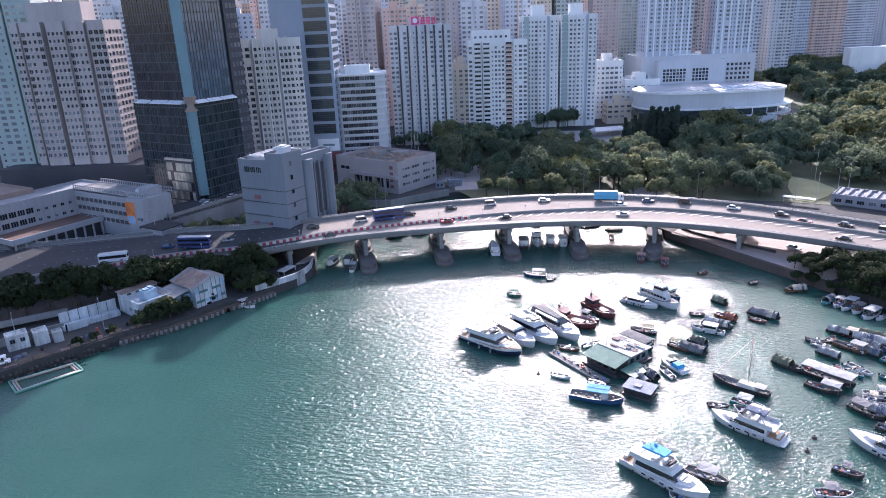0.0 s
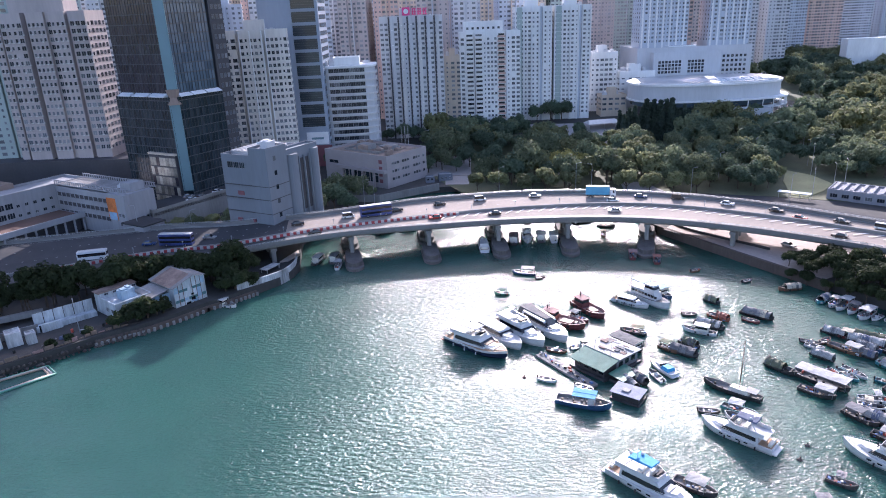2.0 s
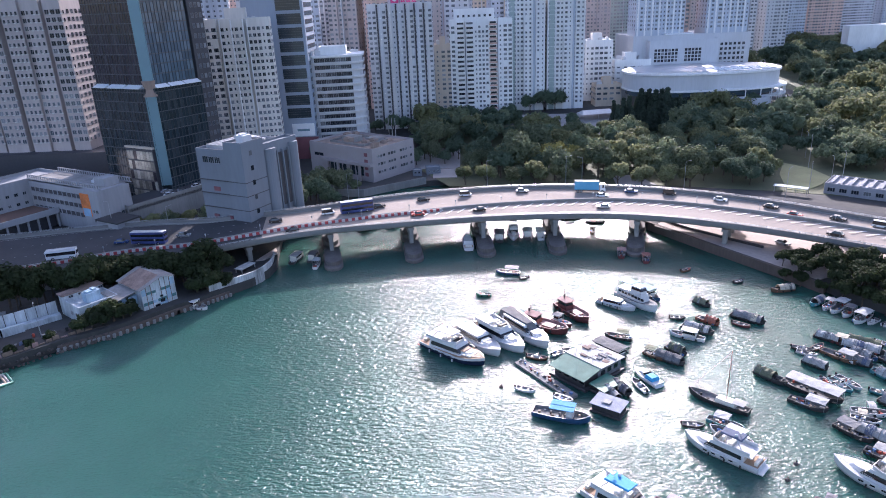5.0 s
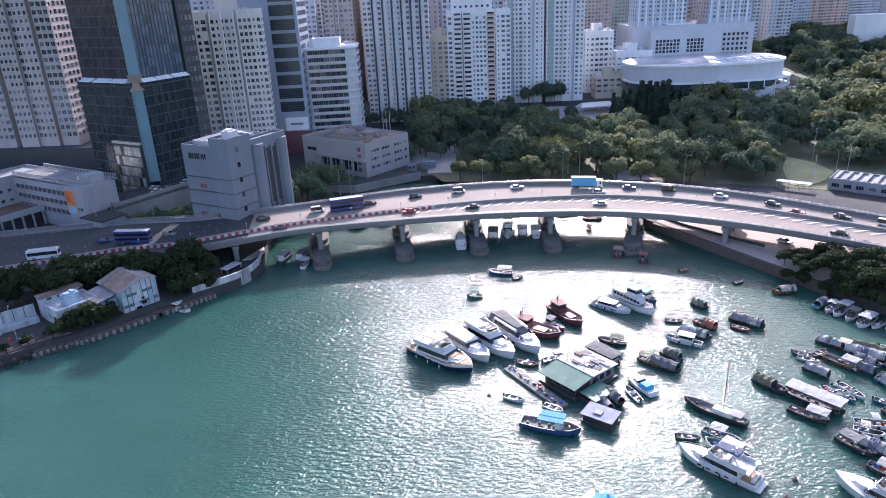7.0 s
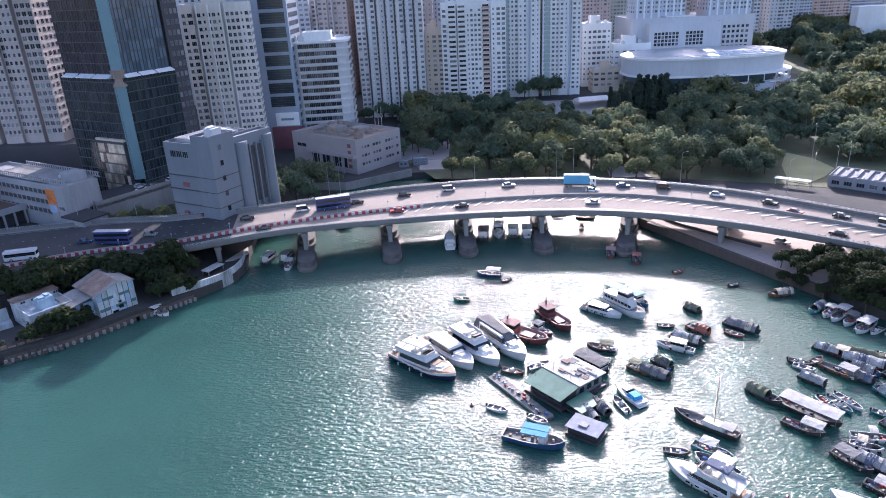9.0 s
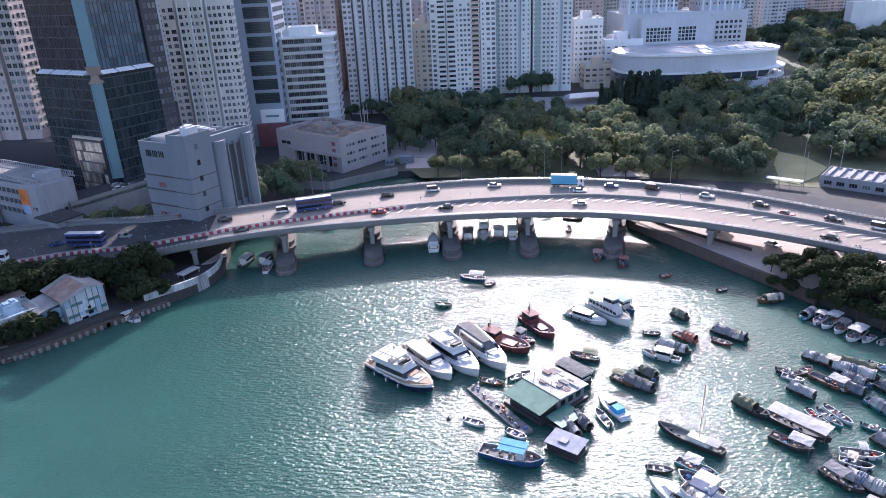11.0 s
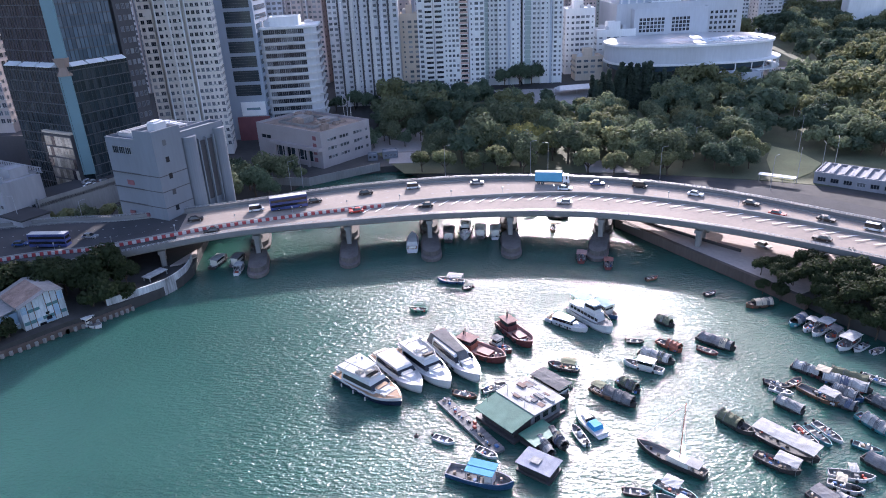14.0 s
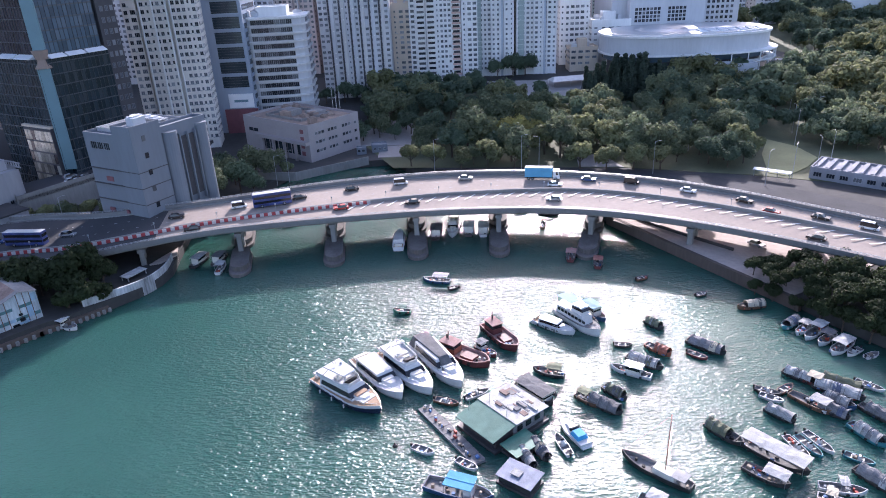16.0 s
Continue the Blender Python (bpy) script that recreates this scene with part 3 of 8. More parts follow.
part("kerb", bm, "concrete", bridge)
# embankment below the ramp
bm = bmesh.new()
k = GIRD[0] + 3
ribbon(bm, [(x, y, LAND - 1) for x, y, z in shifted(NEAR, FAR, 0.6)[:k]], [(x, y, LAND - 1) for x, y, z in shifted(FAR, NEAR, 0.6)[:k]], 0, 1.1)
bm2 = bmesh.new()
a, b = shifted(NEAR, FAR, 0.7)[:k], shifted(FAR, NEAR, 0.7)[:k]
rows = []
for p, q in zip(a, b):
    rows.append([bm2.verts.new((p[0], p[1], LAND - 0.5)), bm2.verts.new((q[0], q[1], LAND - 0.5)), bm2.verts.new((q[0], q[1], q[2] - 0.44)), bm2.verts.new((p[0], p[1], p[2] - 0.44))])
for r, s in zip(rows, rows[1:]):
    for i in range(4):
        bm2.faces.new((r[i], r[(i + 1) % 4], s[(i + 1) % 4], s[i]))
bm2.faces.new(rows[0]), bm2.faces.new(rows[-1])
bm.free()
part("ramp_fill", bm2, "concrete", bridge, "concrete retaining walls of the ramp")


def at_x(line, x):
    for a, b in zip(line, line[1:]):
        if (a[0] - x) * (b[0] - x) <= 0 and a[0] != b[0]:
            t = (x - a[0]) / (b[0] - a[0])
            d = Vector((b[0] - a[0], b[1] - a[1], 0)).normalized()
            return Vector((x, a[1] + (b[1] - a[1]) * t, a[2] + (b[2] - a[2]) * t)), d
    raise ValueError(x)


# piers with boat-shaped concrete fenders
for px_, rot, fend in ((-51, 12, 0), (-26.5, 6, 1), (-0.2, 4, 1), (24.0, 0, 1), (48.0, -4, 1), (73.5, -12, 1), (97.2, -28, 0), (119.5, -38, 0), (141, -42, 0)):
    e, d = at_x(NEAR, px_)
    nrm = Vector((-d.y, d.x, 0))
    base = LAND if px_ > 90 or px_ < -45 else -3
    pier = part("pier", bmesh.new(), "concrete", bridge)
    bm = bmesh.new()
    u, w = d, nrm
    for off in (3.6, 9.0, 15.5, 21.0):
        c = e + nrm * off
        pts = [(c + u * a_ + w * b_) for a_, b_ in ((-.55, -1.2), (.55, -1.2), (.75, -.9), (.75, .9), (.55, 1.2), (-.55, 1.2), (-.75, .9), (-.75, -.9))]
        prism(bm, [(p.x, p.y) for p in pts], base, e.z - 2.0)
    for o0, o1 in ((1.6, 11), (13.5, 23)):
        pts = [e + nrm * o0 - u * 1.0, e + nrm * o0 + u * 1.0, e + nrm * o1 + u * 1.0, e + nrm * o1 - u * 1.0]
        prism(bm, [(p.x, p.y) for p in pts], e.z - 3.0, e.z - 2.08)
    old = pier.data
    pier.data = finish(bm, "pier", "concrete")
    bpy.data.meshes.remove(old)
    if fend:
        for o0, o1, nm in ((-9.8, 6.0, "fender_base"), (9.5, 25.0, "fender_base")):
            bm = bmesh.new()
            for hw, z0, z1 in ((3.0, -3, 0.9), (2.6, 0.9, 2.2)):
                out = []
                for i in range(9):
                    th = math.pi * i / 8
                    out.append(e + nrm * (o0 + max(z1 - 0.9, 0) * 1.6 + hw - hw * 1.35 * math.sin(th)) + u * (-hw * math.cos(th)))
                for i in range(9):
                    th = math.pi * i / 8
                    out.append(e + nrm * (o1 - hw + hw * 1.25 * math.sin(th)) + u * (hw * math.cos(th)))
                prism(bm, [(p.x, p.y) for p in out], z0, z1)
            part(nm, bm, "pier_dark", bridge, "rounded concrete pier fender at the waterline")

# markings


def quad(bm, pts, z, h=0.012):
    prism(bm, [(p[0], p[1]) for p in pts], z, z + h)


x = 6.0
while x < 150:
    e, d = at_x(MED, x)
    nrm = Vector((d.y, -d.x, 0))
    a = e + nrm * 0.9
    bm = bmesh.new()
    quad(bm, [a, a + d * 0.55, a - d * 2.75 + nrm * 3.9, a - d * 3.3 + nrm * 3.9], e.z + 0.055)
    part("hatch_stripe", bm, "road_paint", bridge)
    x += 4.0 * abs(d.x)
bm = bmesh.new()
for f, dash in ((1.36, 1), (1.66, 1), (1.09, 0), (1.93, 0), (0.12, 0)):
    line = across(0.055, f)
    a, b = line, shifted(line, FAR, 0.16)
    if not dash:
        ribbon(bm, a, b, 0, 0.012)
    else:
        for i in range(len(a) - 1):
            for t in (0.3,):
                p = [a[i][k] + (a[i + 1][k] - a[i][k]) * t for k in range(3)]
                q = [a[i][k] + (a[i + 1][k] - a[i][k]) * (t + 0.18) for k in range(3)]
                ribbon(bm, [p, q], [(p[0], p[1] + 0.18, p[2]), (q[0], q[1] + 0.18, q[2])], 0, 0.012)
part("lane_marking", bm, "worn_paint", bridge, "worn white lane lines")
bm = bmesh.new()
for x in (-48, 12, 60.5, 109):
    e, d = at_x(NEAR, x)
    nrm = Vector((-d.y, d.x, 0))
    w = 11 if x < -20 else 23
    a, b = e + nrm * 0.6, e + nrm * w
    quad(bm, [a, a + d * 0.35, b + d * 0.35, b], e.z + 0.07)
part("expansion_joint", bm, "road_paint", bridge, "pale expansion joints across the deck")
# small posts along the median
for x in range(-100, 140, 16):
    e, d = at_x(MED, x + 3)
    bm = bmesh.new()
    cyl(bm, (e.x, e.y, e.z + 0.9), (e.x, e.y, e.z + 3.0), 0.05, n=6)
    bx(bm, e.x - .2, e.x + .2, e.y - .06, e.y + .06, e.z + 2.6, e.z + 3.1)
    part("marker_post", bm, "parapet_metal", bridge)

# red and white plastic barriers
bar_me = []
for c in ("barrier_red", "barrier_white"):
    bm = bmesh.new()
    v = bx(bm, -0.52, 0.52, -0.26, 0.26, 0, 0.9)
    for k in (4, 5, 6, 7):
        v[k].co.y *= 0.45
    bx(bm, -0.42, 0.42, -0.32, 0.32, 0.02, 0.28)
    bar_me.append(finish(bm, "road_barrier", c))
x, i = -128.0, 0
while x < 10:
    e, d = at_x(shifted(MED, NEAR, 0.95), x)
    ob = new("road_barrier", bar_me[i % 2])
    ob.matrix_basis = pose(e.x, e.y, e.z + 0.05, 0, 0, math.degrees(math.atan2(d.y, d.x)))
    tagged(ob, "red plastic road barrier in a chain" if i % 2 == 0 else "white plastic road barrier in a chain", "barrier", "red and white barriers on the bridge")
    x += 1.12 * abs(d.x)
    i += 1

# ---- buildings ----
WIN = {}


def win_mesh(w, h, glass="pane", frame="window_frame", sill=True, mull=1):
    """A window with a frame, recessed pane, sill and mullions; it faces -y, with its foot at z 0."""
    key = (w, h, glass, frame, sill, mull)
    if key not in WIN:
        bm = bmesh.new()
        t = 0.09
        xs = [-w / 2]
        for k in range(mull + 1):
            a, b = -w / 2 + w * k / (mull + 1), -w / 2 + w * (k + 1) / (mull + 1)
            xs += [a + (t if k == 0 else t * .4), b - (t if k == mull else t * .4)]
        xs.append(w / 2)
        zs = [0, t, h - t, h]
        fr = [[bm.verts.new((x, -0.14, z)) for z in zs] for x in xs]
        for a in range(len(xs) - 1):
            for b in range(3):
                q = (fr[a][b], fr[a + 1][b], fr[a + 1][b + 1], fr[a][b + 1])
                if b == 1 and a % 2 == 1:
                    bk = [bm.verts.new((v.co.x, -0.03, v.co.z)) for v in q]
                    for c in range(4):
                        bm.faces.new((q[c], q[(c + 1) % 4], bk[(c + 1) % 4], bk[c]))
                    bm.faces.new(bk).material_index = 1
                else:
                    bm.faces.new(q)
        n = len(xs) - 1
        rim = [fr[a][0] for a in range(n)] + [fr[n][b] for b in range(3)] + [fr[a][3] for a in range(n, 0, -1)] + [fr[0][b] for b in range(3, 0, -1)]
        bk = [bm.verts.new((v.co.x, 0.04, v.co.z)) for v in rim]
        for c in range(len(rim)):
            bm.faces.new((rim[c], rim[(c + 1) % len(rim)], bk[(c + 1) % len(rim)], bk[c]))
        WIN[key] = finish(bm, "window", [frame, glass])
    return WIN[key]


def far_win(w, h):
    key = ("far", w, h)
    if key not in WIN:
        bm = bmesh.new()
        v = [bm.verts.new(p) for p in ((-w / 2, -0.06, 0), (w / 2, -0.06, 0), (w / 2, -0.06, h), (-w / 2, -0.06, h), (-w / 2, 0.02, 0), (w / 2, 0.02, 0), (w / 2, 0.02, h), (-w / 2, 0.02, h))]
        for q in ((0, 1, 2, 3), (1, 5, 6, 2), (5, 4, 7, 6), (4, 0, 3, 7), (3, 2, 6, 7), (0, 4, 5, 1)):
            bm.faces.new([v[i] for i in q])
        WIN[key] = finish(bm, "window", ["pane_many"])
    return WIN[key]


FACE = {"f": 0, "r": 90, "l": -90, "b": 180}


def face_pose(face, plane, u, z):
    if face == "f":
        return pose(u, plane, z)
    if face == "b":
        return pose(u, plane, z, 0, 0, 180)
    return pose(plane, u, z, 0, 0, FACE[face])


def windows(parent, spots, me, limit=210, far=False):
    """spots: (face, plane, u, z). The first ones are windows of their own, the rest one joined part."""
    if far:
        spots, rest = [], spots
    else:
        spots, rest = spots[:limit], spots[limit:]
    for s in spots:
        piece("window", me, parent, face_pose(*s))
    if rest:
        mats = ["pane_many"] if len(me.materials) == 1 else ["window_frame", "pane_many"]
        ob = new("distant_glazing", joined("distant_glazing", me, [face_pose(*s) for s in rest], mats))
        ob.parent = parent
        tagged(ob, kind="stuff")


def span(a, b, n):
    return [a + (b - a) * (i + 0.5) / n for i in range(n)]


def tank_clutter(parent, x0, x1, y0, y1, z, seed, n=5, m="wall_grey"):
    """Lift houses, water tanks and plant on a flat roof."""
    r = random.Random(seed)
    for k in range(n):
        w, d, h = r.uniform(1.5, 4.5), r.uniform(1.5, 4), r.uniform(0.8, 3.0)
        x, y = r.uniform(x0 + w, x1 - w), r.uniform(y0 + d, y1 - d)
        bm = bmesh.new()
        bx(bm, x - w / 2, x + w / 2, y - d / 2, y + d / 2, z, z + h, 0.08)
        bx(bm, x - w * .3, x + w * .2, y - d * .3, y + d * .3, z + h, z + h + 0.4)
        part("roof_plant", bm, m, parent)


def roof_edge(bm, x0, x1, y0, y1, z, h=1.0, t=0.3):
    bx(bm, x0, x1, y0, y0 + t, z, z + h), bx(bm, x0, x1, y1 - t, y1, z, z + h)
    bx(bm, x0, x0 + t, y0 + t, y1 - t, z, z + h), bx(bm, x1 - t, x1, y0 + t, y1 - t, z, z + h)


def walled(bm, x0, x1, y0, y1, z0, z1, par, t=0.3):
    """A block whose roof lies par below the rim of its parapet."""
    ring = lambda d, z: [bm.verts.new(p) for p in ((x0 + d, y0 + d, z), (x1 - d, y0 + d, z), (x1 - d, y1 - d, z), (x0 + d, y1 - d, z))]
    rows = [ring(0, z0), ring(0, z1 + par), ring(t, z1 + par), ring(t, z1)]
    for a, b in zip(rows, rows[1:]):
        for i in range(4):
            bm.faces.new((a[i], a[(i + 1) % 4], b[(i + 1) % 4], b[i]))
    bm.faces.new(rows[0][::-1]), bm.faces.new(rows[-1])


def box_part(parent, name, m, boxes, label="", parapet=0.0):
    bm = bmesh.new()
    for b in boxes:
        if parapet:
            walled(bm, *b, parapet)
        else:
            bx(bm, *b)
    return part(name, bm, m, parent, label)


ac_bm = bmesh.new()
bx(ac_bm, -0.4, 0.4, -0.6, 0.0, 0, 0.5, 0.04)
AC = finish(ac_bm, "air_conditioner", "ac_unit")


def flats(label, x, y, rot, bays, depth, z1, wall, fl=2.95, z0=LAND, win=(1.3, 1.3), side_cols=4, sides="r", acs=0.25, seed=1, fins=None, limit=170, far=False, top=True, glass=None):
    """A block of flats. bays: (x0, x1, setback, columns of windows) along the front. Each column has windows of its own size."""
    t = thing("apartment_tower", label, "building", pose(x, y, 0, 0, 0, rot))
    r = random.Random(seed)
    acp, ledge = [], bmesh.new()
    kinds = [(0.6, 0.8, 0), (1.0, 1.0, 1), (1.42, 1.08, 2)]
    groups = {0: [], 1: [], 2: []}
    for nb, (x0, x1, sb, cols) in enumerate(bays):
        box_part(t, "wall", wall, [(x0, x1, sb, depth, z0, z1)], parapet=1.0)
        room = (x1 - x0) / cols if cols else 0
        fit = [k for k in range(3) if win[0] * kinds[k][0] < room * 0.86] or [0]
        pick = [r.choice(fit + [fit[-1]]) for _ in range(cols)]
        z = z0 + 4.5
        while z < z1 - 2.4:
            if cols and not far:
                bx(ledge, x0 + 0.15, x1 - 0.15, sb - 0.32, sb - 0.01, z - 0.42, z - 0.28)
            for j, u in enumerate(span(x0, x1, cols) if cols else ()):
                if r.random() < 0.02:
                    continue
                groups[pick[j]].append(("f", sb, u, z + (0.25 if pick[j] == 0 else 0)))
                if r.random() < acs:
                    acp.append(("f", sb, u + (win[0] * kinds[pick[j]][0]) * 0.5 + 0.45, z - 0.1))
            z += fl
    X0, X1 = min(b[0] for b in bays), max(b[1] for b in bays)
    for s in sides:
        b = [b for b in bays if (b[1] == X1 if s == "r" else b[0] == X0)][0]
        pick = [r.choice((0, 1)) for _ in range(side_cols)]
        z = z0 + 4.5
        while z < z1 - 2.4:
            for j, u in enumerate(span(b[2], depth, side_cols)):
                groups[pick[j]].append((s, X1 if s == "r" else X0, u, z))
            z += fl
    total = sum(len(g) for g in groups.values()) or 1
    for k, spots in groups.items():
        if spots:
            size = (round(win[0] * kinds[k][0], 2), round(win[1] * kinds[k][1], 2))
            spots.sort(key=lambda s: -s[3])
            windows(t, spots, far_win(*size) if far else win_mesh(*size, glass or ("pane_haze" if y > 425 else "pane"), mull=kinds[k][2]), int(limit * len(spots) / total), far)
    if len(ledge.verts):
        ob = part("floor_ledge", ledge, wall, t)
        tagged(ob, kind="stuff")
    else:
        ledge.free()
    if acp and not far:
        ob = new("air_conditioning", joined("air_conditioning", AC, [face_pose(*s) for s in acp], ["ac_unit"]))
        ob.parent = t
        tagged(ob, kind="stuff")
    if fins:
        for u0, u1, dep, fm in fins:
            box_part(t, "fin", fm, [(u0, u1, dep, 0.5, z0, z1 + 0.6)])
    if top:
        c, w = (X0 + X1) / 2, (X1 - X0)
        box_part(t, "lift_house", wall, [(c - w * .18, c + w * .15, depth * .3, depth * .7, z1, z1 + 5)], parapet=0.5)
        tank_clutter(t, X0, X1, 1, depth, z1, seed, 4)
    return t


# pinkish twin-wing tower on a dark podium
t = flats("tall pinkish white apartment tower with many small windows", -193.6, 324, -2, [(0, 3.6, 1.4, 2), (3.6, 5.4, 4.5, 0), (5.4, 15.2, 0, 4), (15.2, 17.6, 5.5, 0), (17.6, 25.5, 0, 4), (25.5, 28.2, 1.6, 1), (28.2, 34.8, 0.3, 3), (34.8, 36.4, 3, 0), (36.4, 43.8, 0.8, 3)], 18, 85, "wall_pink",
          win=(1.9, 1.95), sides="r", side_cols=5, acs=0.6, seed=3, limit=240, z0=20, fl=3.25)
box_part(t, "upper_block", "wall_pink", [(8.4, 33.6, 3.6, 15.6, 85, 93.4)], parapet=1)
box_part(t, "podium", "wall_dark", [(-16, 56, -6, 20, LAND, 20.5)], "dark podium below the tower")
flats("brownish older apartment block with strips of windows", -225, 348, 6, [(0, 27, 0, 7)], 19, 52.5, "wall_brown", win=(2.4, 1.6), sides="r", seed=5)
flats("pale green apartment tower behind others", -215, 330, 4, [(0, 16, 0, 4), (17, 30, 0, 4)], 18, 96, "wall_green", win=(1.6, 1.4), seed=6, far=True)


# dark glass tower, corner on, with a teal strip and skylit ledge
def glass_tower():
    t = thing("glass_office_tower", "dark glass office tower with a teal corner strip and skylit ledge", "building", pose(-100.5, 279.5, 0, 0, 0, -30))
    H, Z = 150, 51.0
    for nm, x0, x1, y0, y1, z0, z1, m in (("lower_curtain_wall", -35, -2.2, 0, 26, LAND, Z, "curtain_dark"), ("upper_curtain_wall", -33.5, -2.2, 1.8, 25, Z, H, "curtain_brown"),
                                          ("lower_curtain_wall", -2.2, 0, 2.2, 26, LAND, Z, "curtain_dark"), ("upper_curtain_wall", -2.2, -1.6, 2.2, 25, Z, H, "curtain_blue")):
        box_part(t, nm, m, [(x0, x1, y0, y1, z0, z1)])
    box_part(t, "rear_wing", "wall_dark", [(-28, -1.2, 26.02, 33.5, LAND, 120)])
    windows(t, [("r", -1.2, u, z) for z in range(8, 118, 4) for u in (28.0, 30.2, 32.2)], win_mesh(1.3, 1.9), 0)
    # mullions and spandrel bands
    for f, plane, a, b, z0, z1 in (("f", 0, -35, -2.4, LAND, Z), ("f", 1.8, -33.5, -2.4, Z, H), ("r", 0, 2.4, 26, LAND, Z), ("r", -1.6, 2.4, 25, Z, H)):
        bm = bmesh.new()
        z = z0 + 1.2
        while z < z1:
            if f == "f":
                bx(bm, a, b, plane - 0.12, plane + 0.02, z, z + 0.35)
            else:
                bx(bm, plane - 0.02, plane + 0.12, a, b, z, z + 0.35)
            z += 3.8
        u = a
        while u < b:
            if f == "f":
                bx(bm, u - .05, u + .05, plane - 0.2, plane + 0.02, z0, z1)
            else:
                bx(bm, plane - 0.02, plane + 0.2, u - .05, u + .05, z0, z1)
            u += 1.6
        part("mullions", bm, "mullion", t)
        bm = bmesh.new()
        z = z0 + 1.6
        while z < z1 - 3:
            u = a
            while u < b - 1.5:
                if f == "f":
                    bx(bm, u + .1, u + 1.5, plane - 0.05, plane + .01, z + .1, z + 3.2)
                else:
                    bx(bm, plane - .01, plane + 0.05, u + .1, u + 1.5, z + .1, z + 3.2)
                u += 1.6
            z += 3.8
        part("glass_panes", bm, "curtain_blue" if f == "r" and z0 > 40 else "curtain_dark" if z0 < 40 else "curtain_brown", t)
    for z0, z1, in_ in ((LAND + 10, Z - 3, 0.0), (Z + 3, H, 0.8)):
        bm = bmesh.new()
        prism(bm, [(-3.2 - in_, in_ + .3), (-2.6 - in_, in_ - .3), (0.4 - in_, 2.4 + in_), (-.3 - in_, 3.2 + in_), (-2, 4.5)], z0, z1)
        part("corner_strip", bm, "strip_teal", t, "pale teal glazed corner strip")
    bm = bmesh.new()
    ring = [(-3.6, -.2), (-1.6, -.5), (.5, 1.5), (.2, 3.6), (-2, 4.6)]
    waist = [(-2.9, .5), (-1.7, .3), (-.2, 1.7), (-.4, 3.1), (-2, 4.2)]
    prism(bm, ring, Z - 3, Z - 0.2, top=waist), prism(bm, waist, Z - 0.2, Z + 3, top=ring)
    part("corner_link", bm, "wall_brown", t, "brown waisted corner link")
    for a, b in ((-33, -25.5), (-24, -15), (-14, -5)):
        bm = bmesh.new()
        v = bx(bm, a, b, -0.8, 1.75, Z, Z + 0.25)
        for k in (6, 7):
            v[k].co.z += 1.1
        part("skylight", bm, "skylight", t, "white sloping skylight")
    for a, b in ((3.5, 9.5), (10.3, 17), (17.8, 25.5)):
        bm = bmesh.new()
        v = bx(bm, -1.55, 0.8, a, b, Z, Z + 0.25)
        for k in (4, 7):
            v[k].co.z += 1.1
        part("skylight", bm, "skylight", t, "white sloping skylight")
    # lobby bay; the reflection in its panes is a pale base colour
    bm = bmesh.new()
    bx(bm, -19.5, -3.4, -1.2, 0, LAND, 27.5)
    part("lobby_bay", bm, "wall_dark", t)
    for z in (6.5, 10.6, 14.7, 18.8, 22.9):
        for u in range(8):
            bm = bmesh.new()
            bx(bm, -19.2 + u * 1.97, -17.45 + u * 1.97, -1.28, -1.19, z, z + 3.5)
            part("lobby_pane", bm, "mirror_glass" if (u * 3 + int(z)) % 7 else "curtain_brown", t, "lobby glass with a bright reflection painted in")
    bm = bmesh.new()
    bx(bm, -19.7, -3.2, -1.45, 0.02, 27.5, 28.3)
    part("lobby_cornice", bm, "wall_beige", t)


glass_tower()

# elevated street in front of the towers
el = thing("elevated_road", "elevated grey street with low parapets beside the towers", "road", kind="structure")
bm = bmesh.new()
prism(bm, [(-118, 268), (-106, 254), (-84, 288), (-62, 302), (-62, 322), (-98, 292)], 9.4, 10.6)
part("slab", bm, "asphalt", el)
for a, b in (((-118, 268), (-106, 254)), ((-106, 254), (-84, 288)), ((-84, 288), (-62, 302))):
    d = Vector((b[0] - a[0], b[1] - a[1])).normalized() * 0.3
    bm = bmesh.new()
    prism(bm, [a, b, (b[0] - d.y, b[1] + d.x), (a[0] - d.y, a[1] + d.x)], LAND - 0.2, 11.9)
    part("parapet", bm, "concrete", el)
for x, y in ((-108, 262), (-98, 272), (-88, 286), (-70, 304)):
    bm = bmesh.new()
    cyl(bm, (x, y, LAND - 0.2), (x, y, 9.5), 0.8, n=12)
    part("column", bm, "concrete", el)

# slim cream tower
flats("slim cream apartment tower with rows of small square windows", -93.8, 335.3, 9, [(0, 5.5, 0.8, 2), (5.5, 7, 3, 0), (7, 17.5, 0, 5), (17.5, 19, 2.5, 0), (19, 29.2, 0.8, 5)], 14, 73.5, "wall_cream", win=(1.4, 1.6),
      sides="r", side_cols=4, seed=8, acs=0.5, fins=[(6.9, 7.3, -0.9, "wall_white"), (11.8, 12.3, -1.0, "wall_white"), (17.2, 17.7, -1.0, "wall_white"), (19, 19.4, -0.3, "wall_white")])


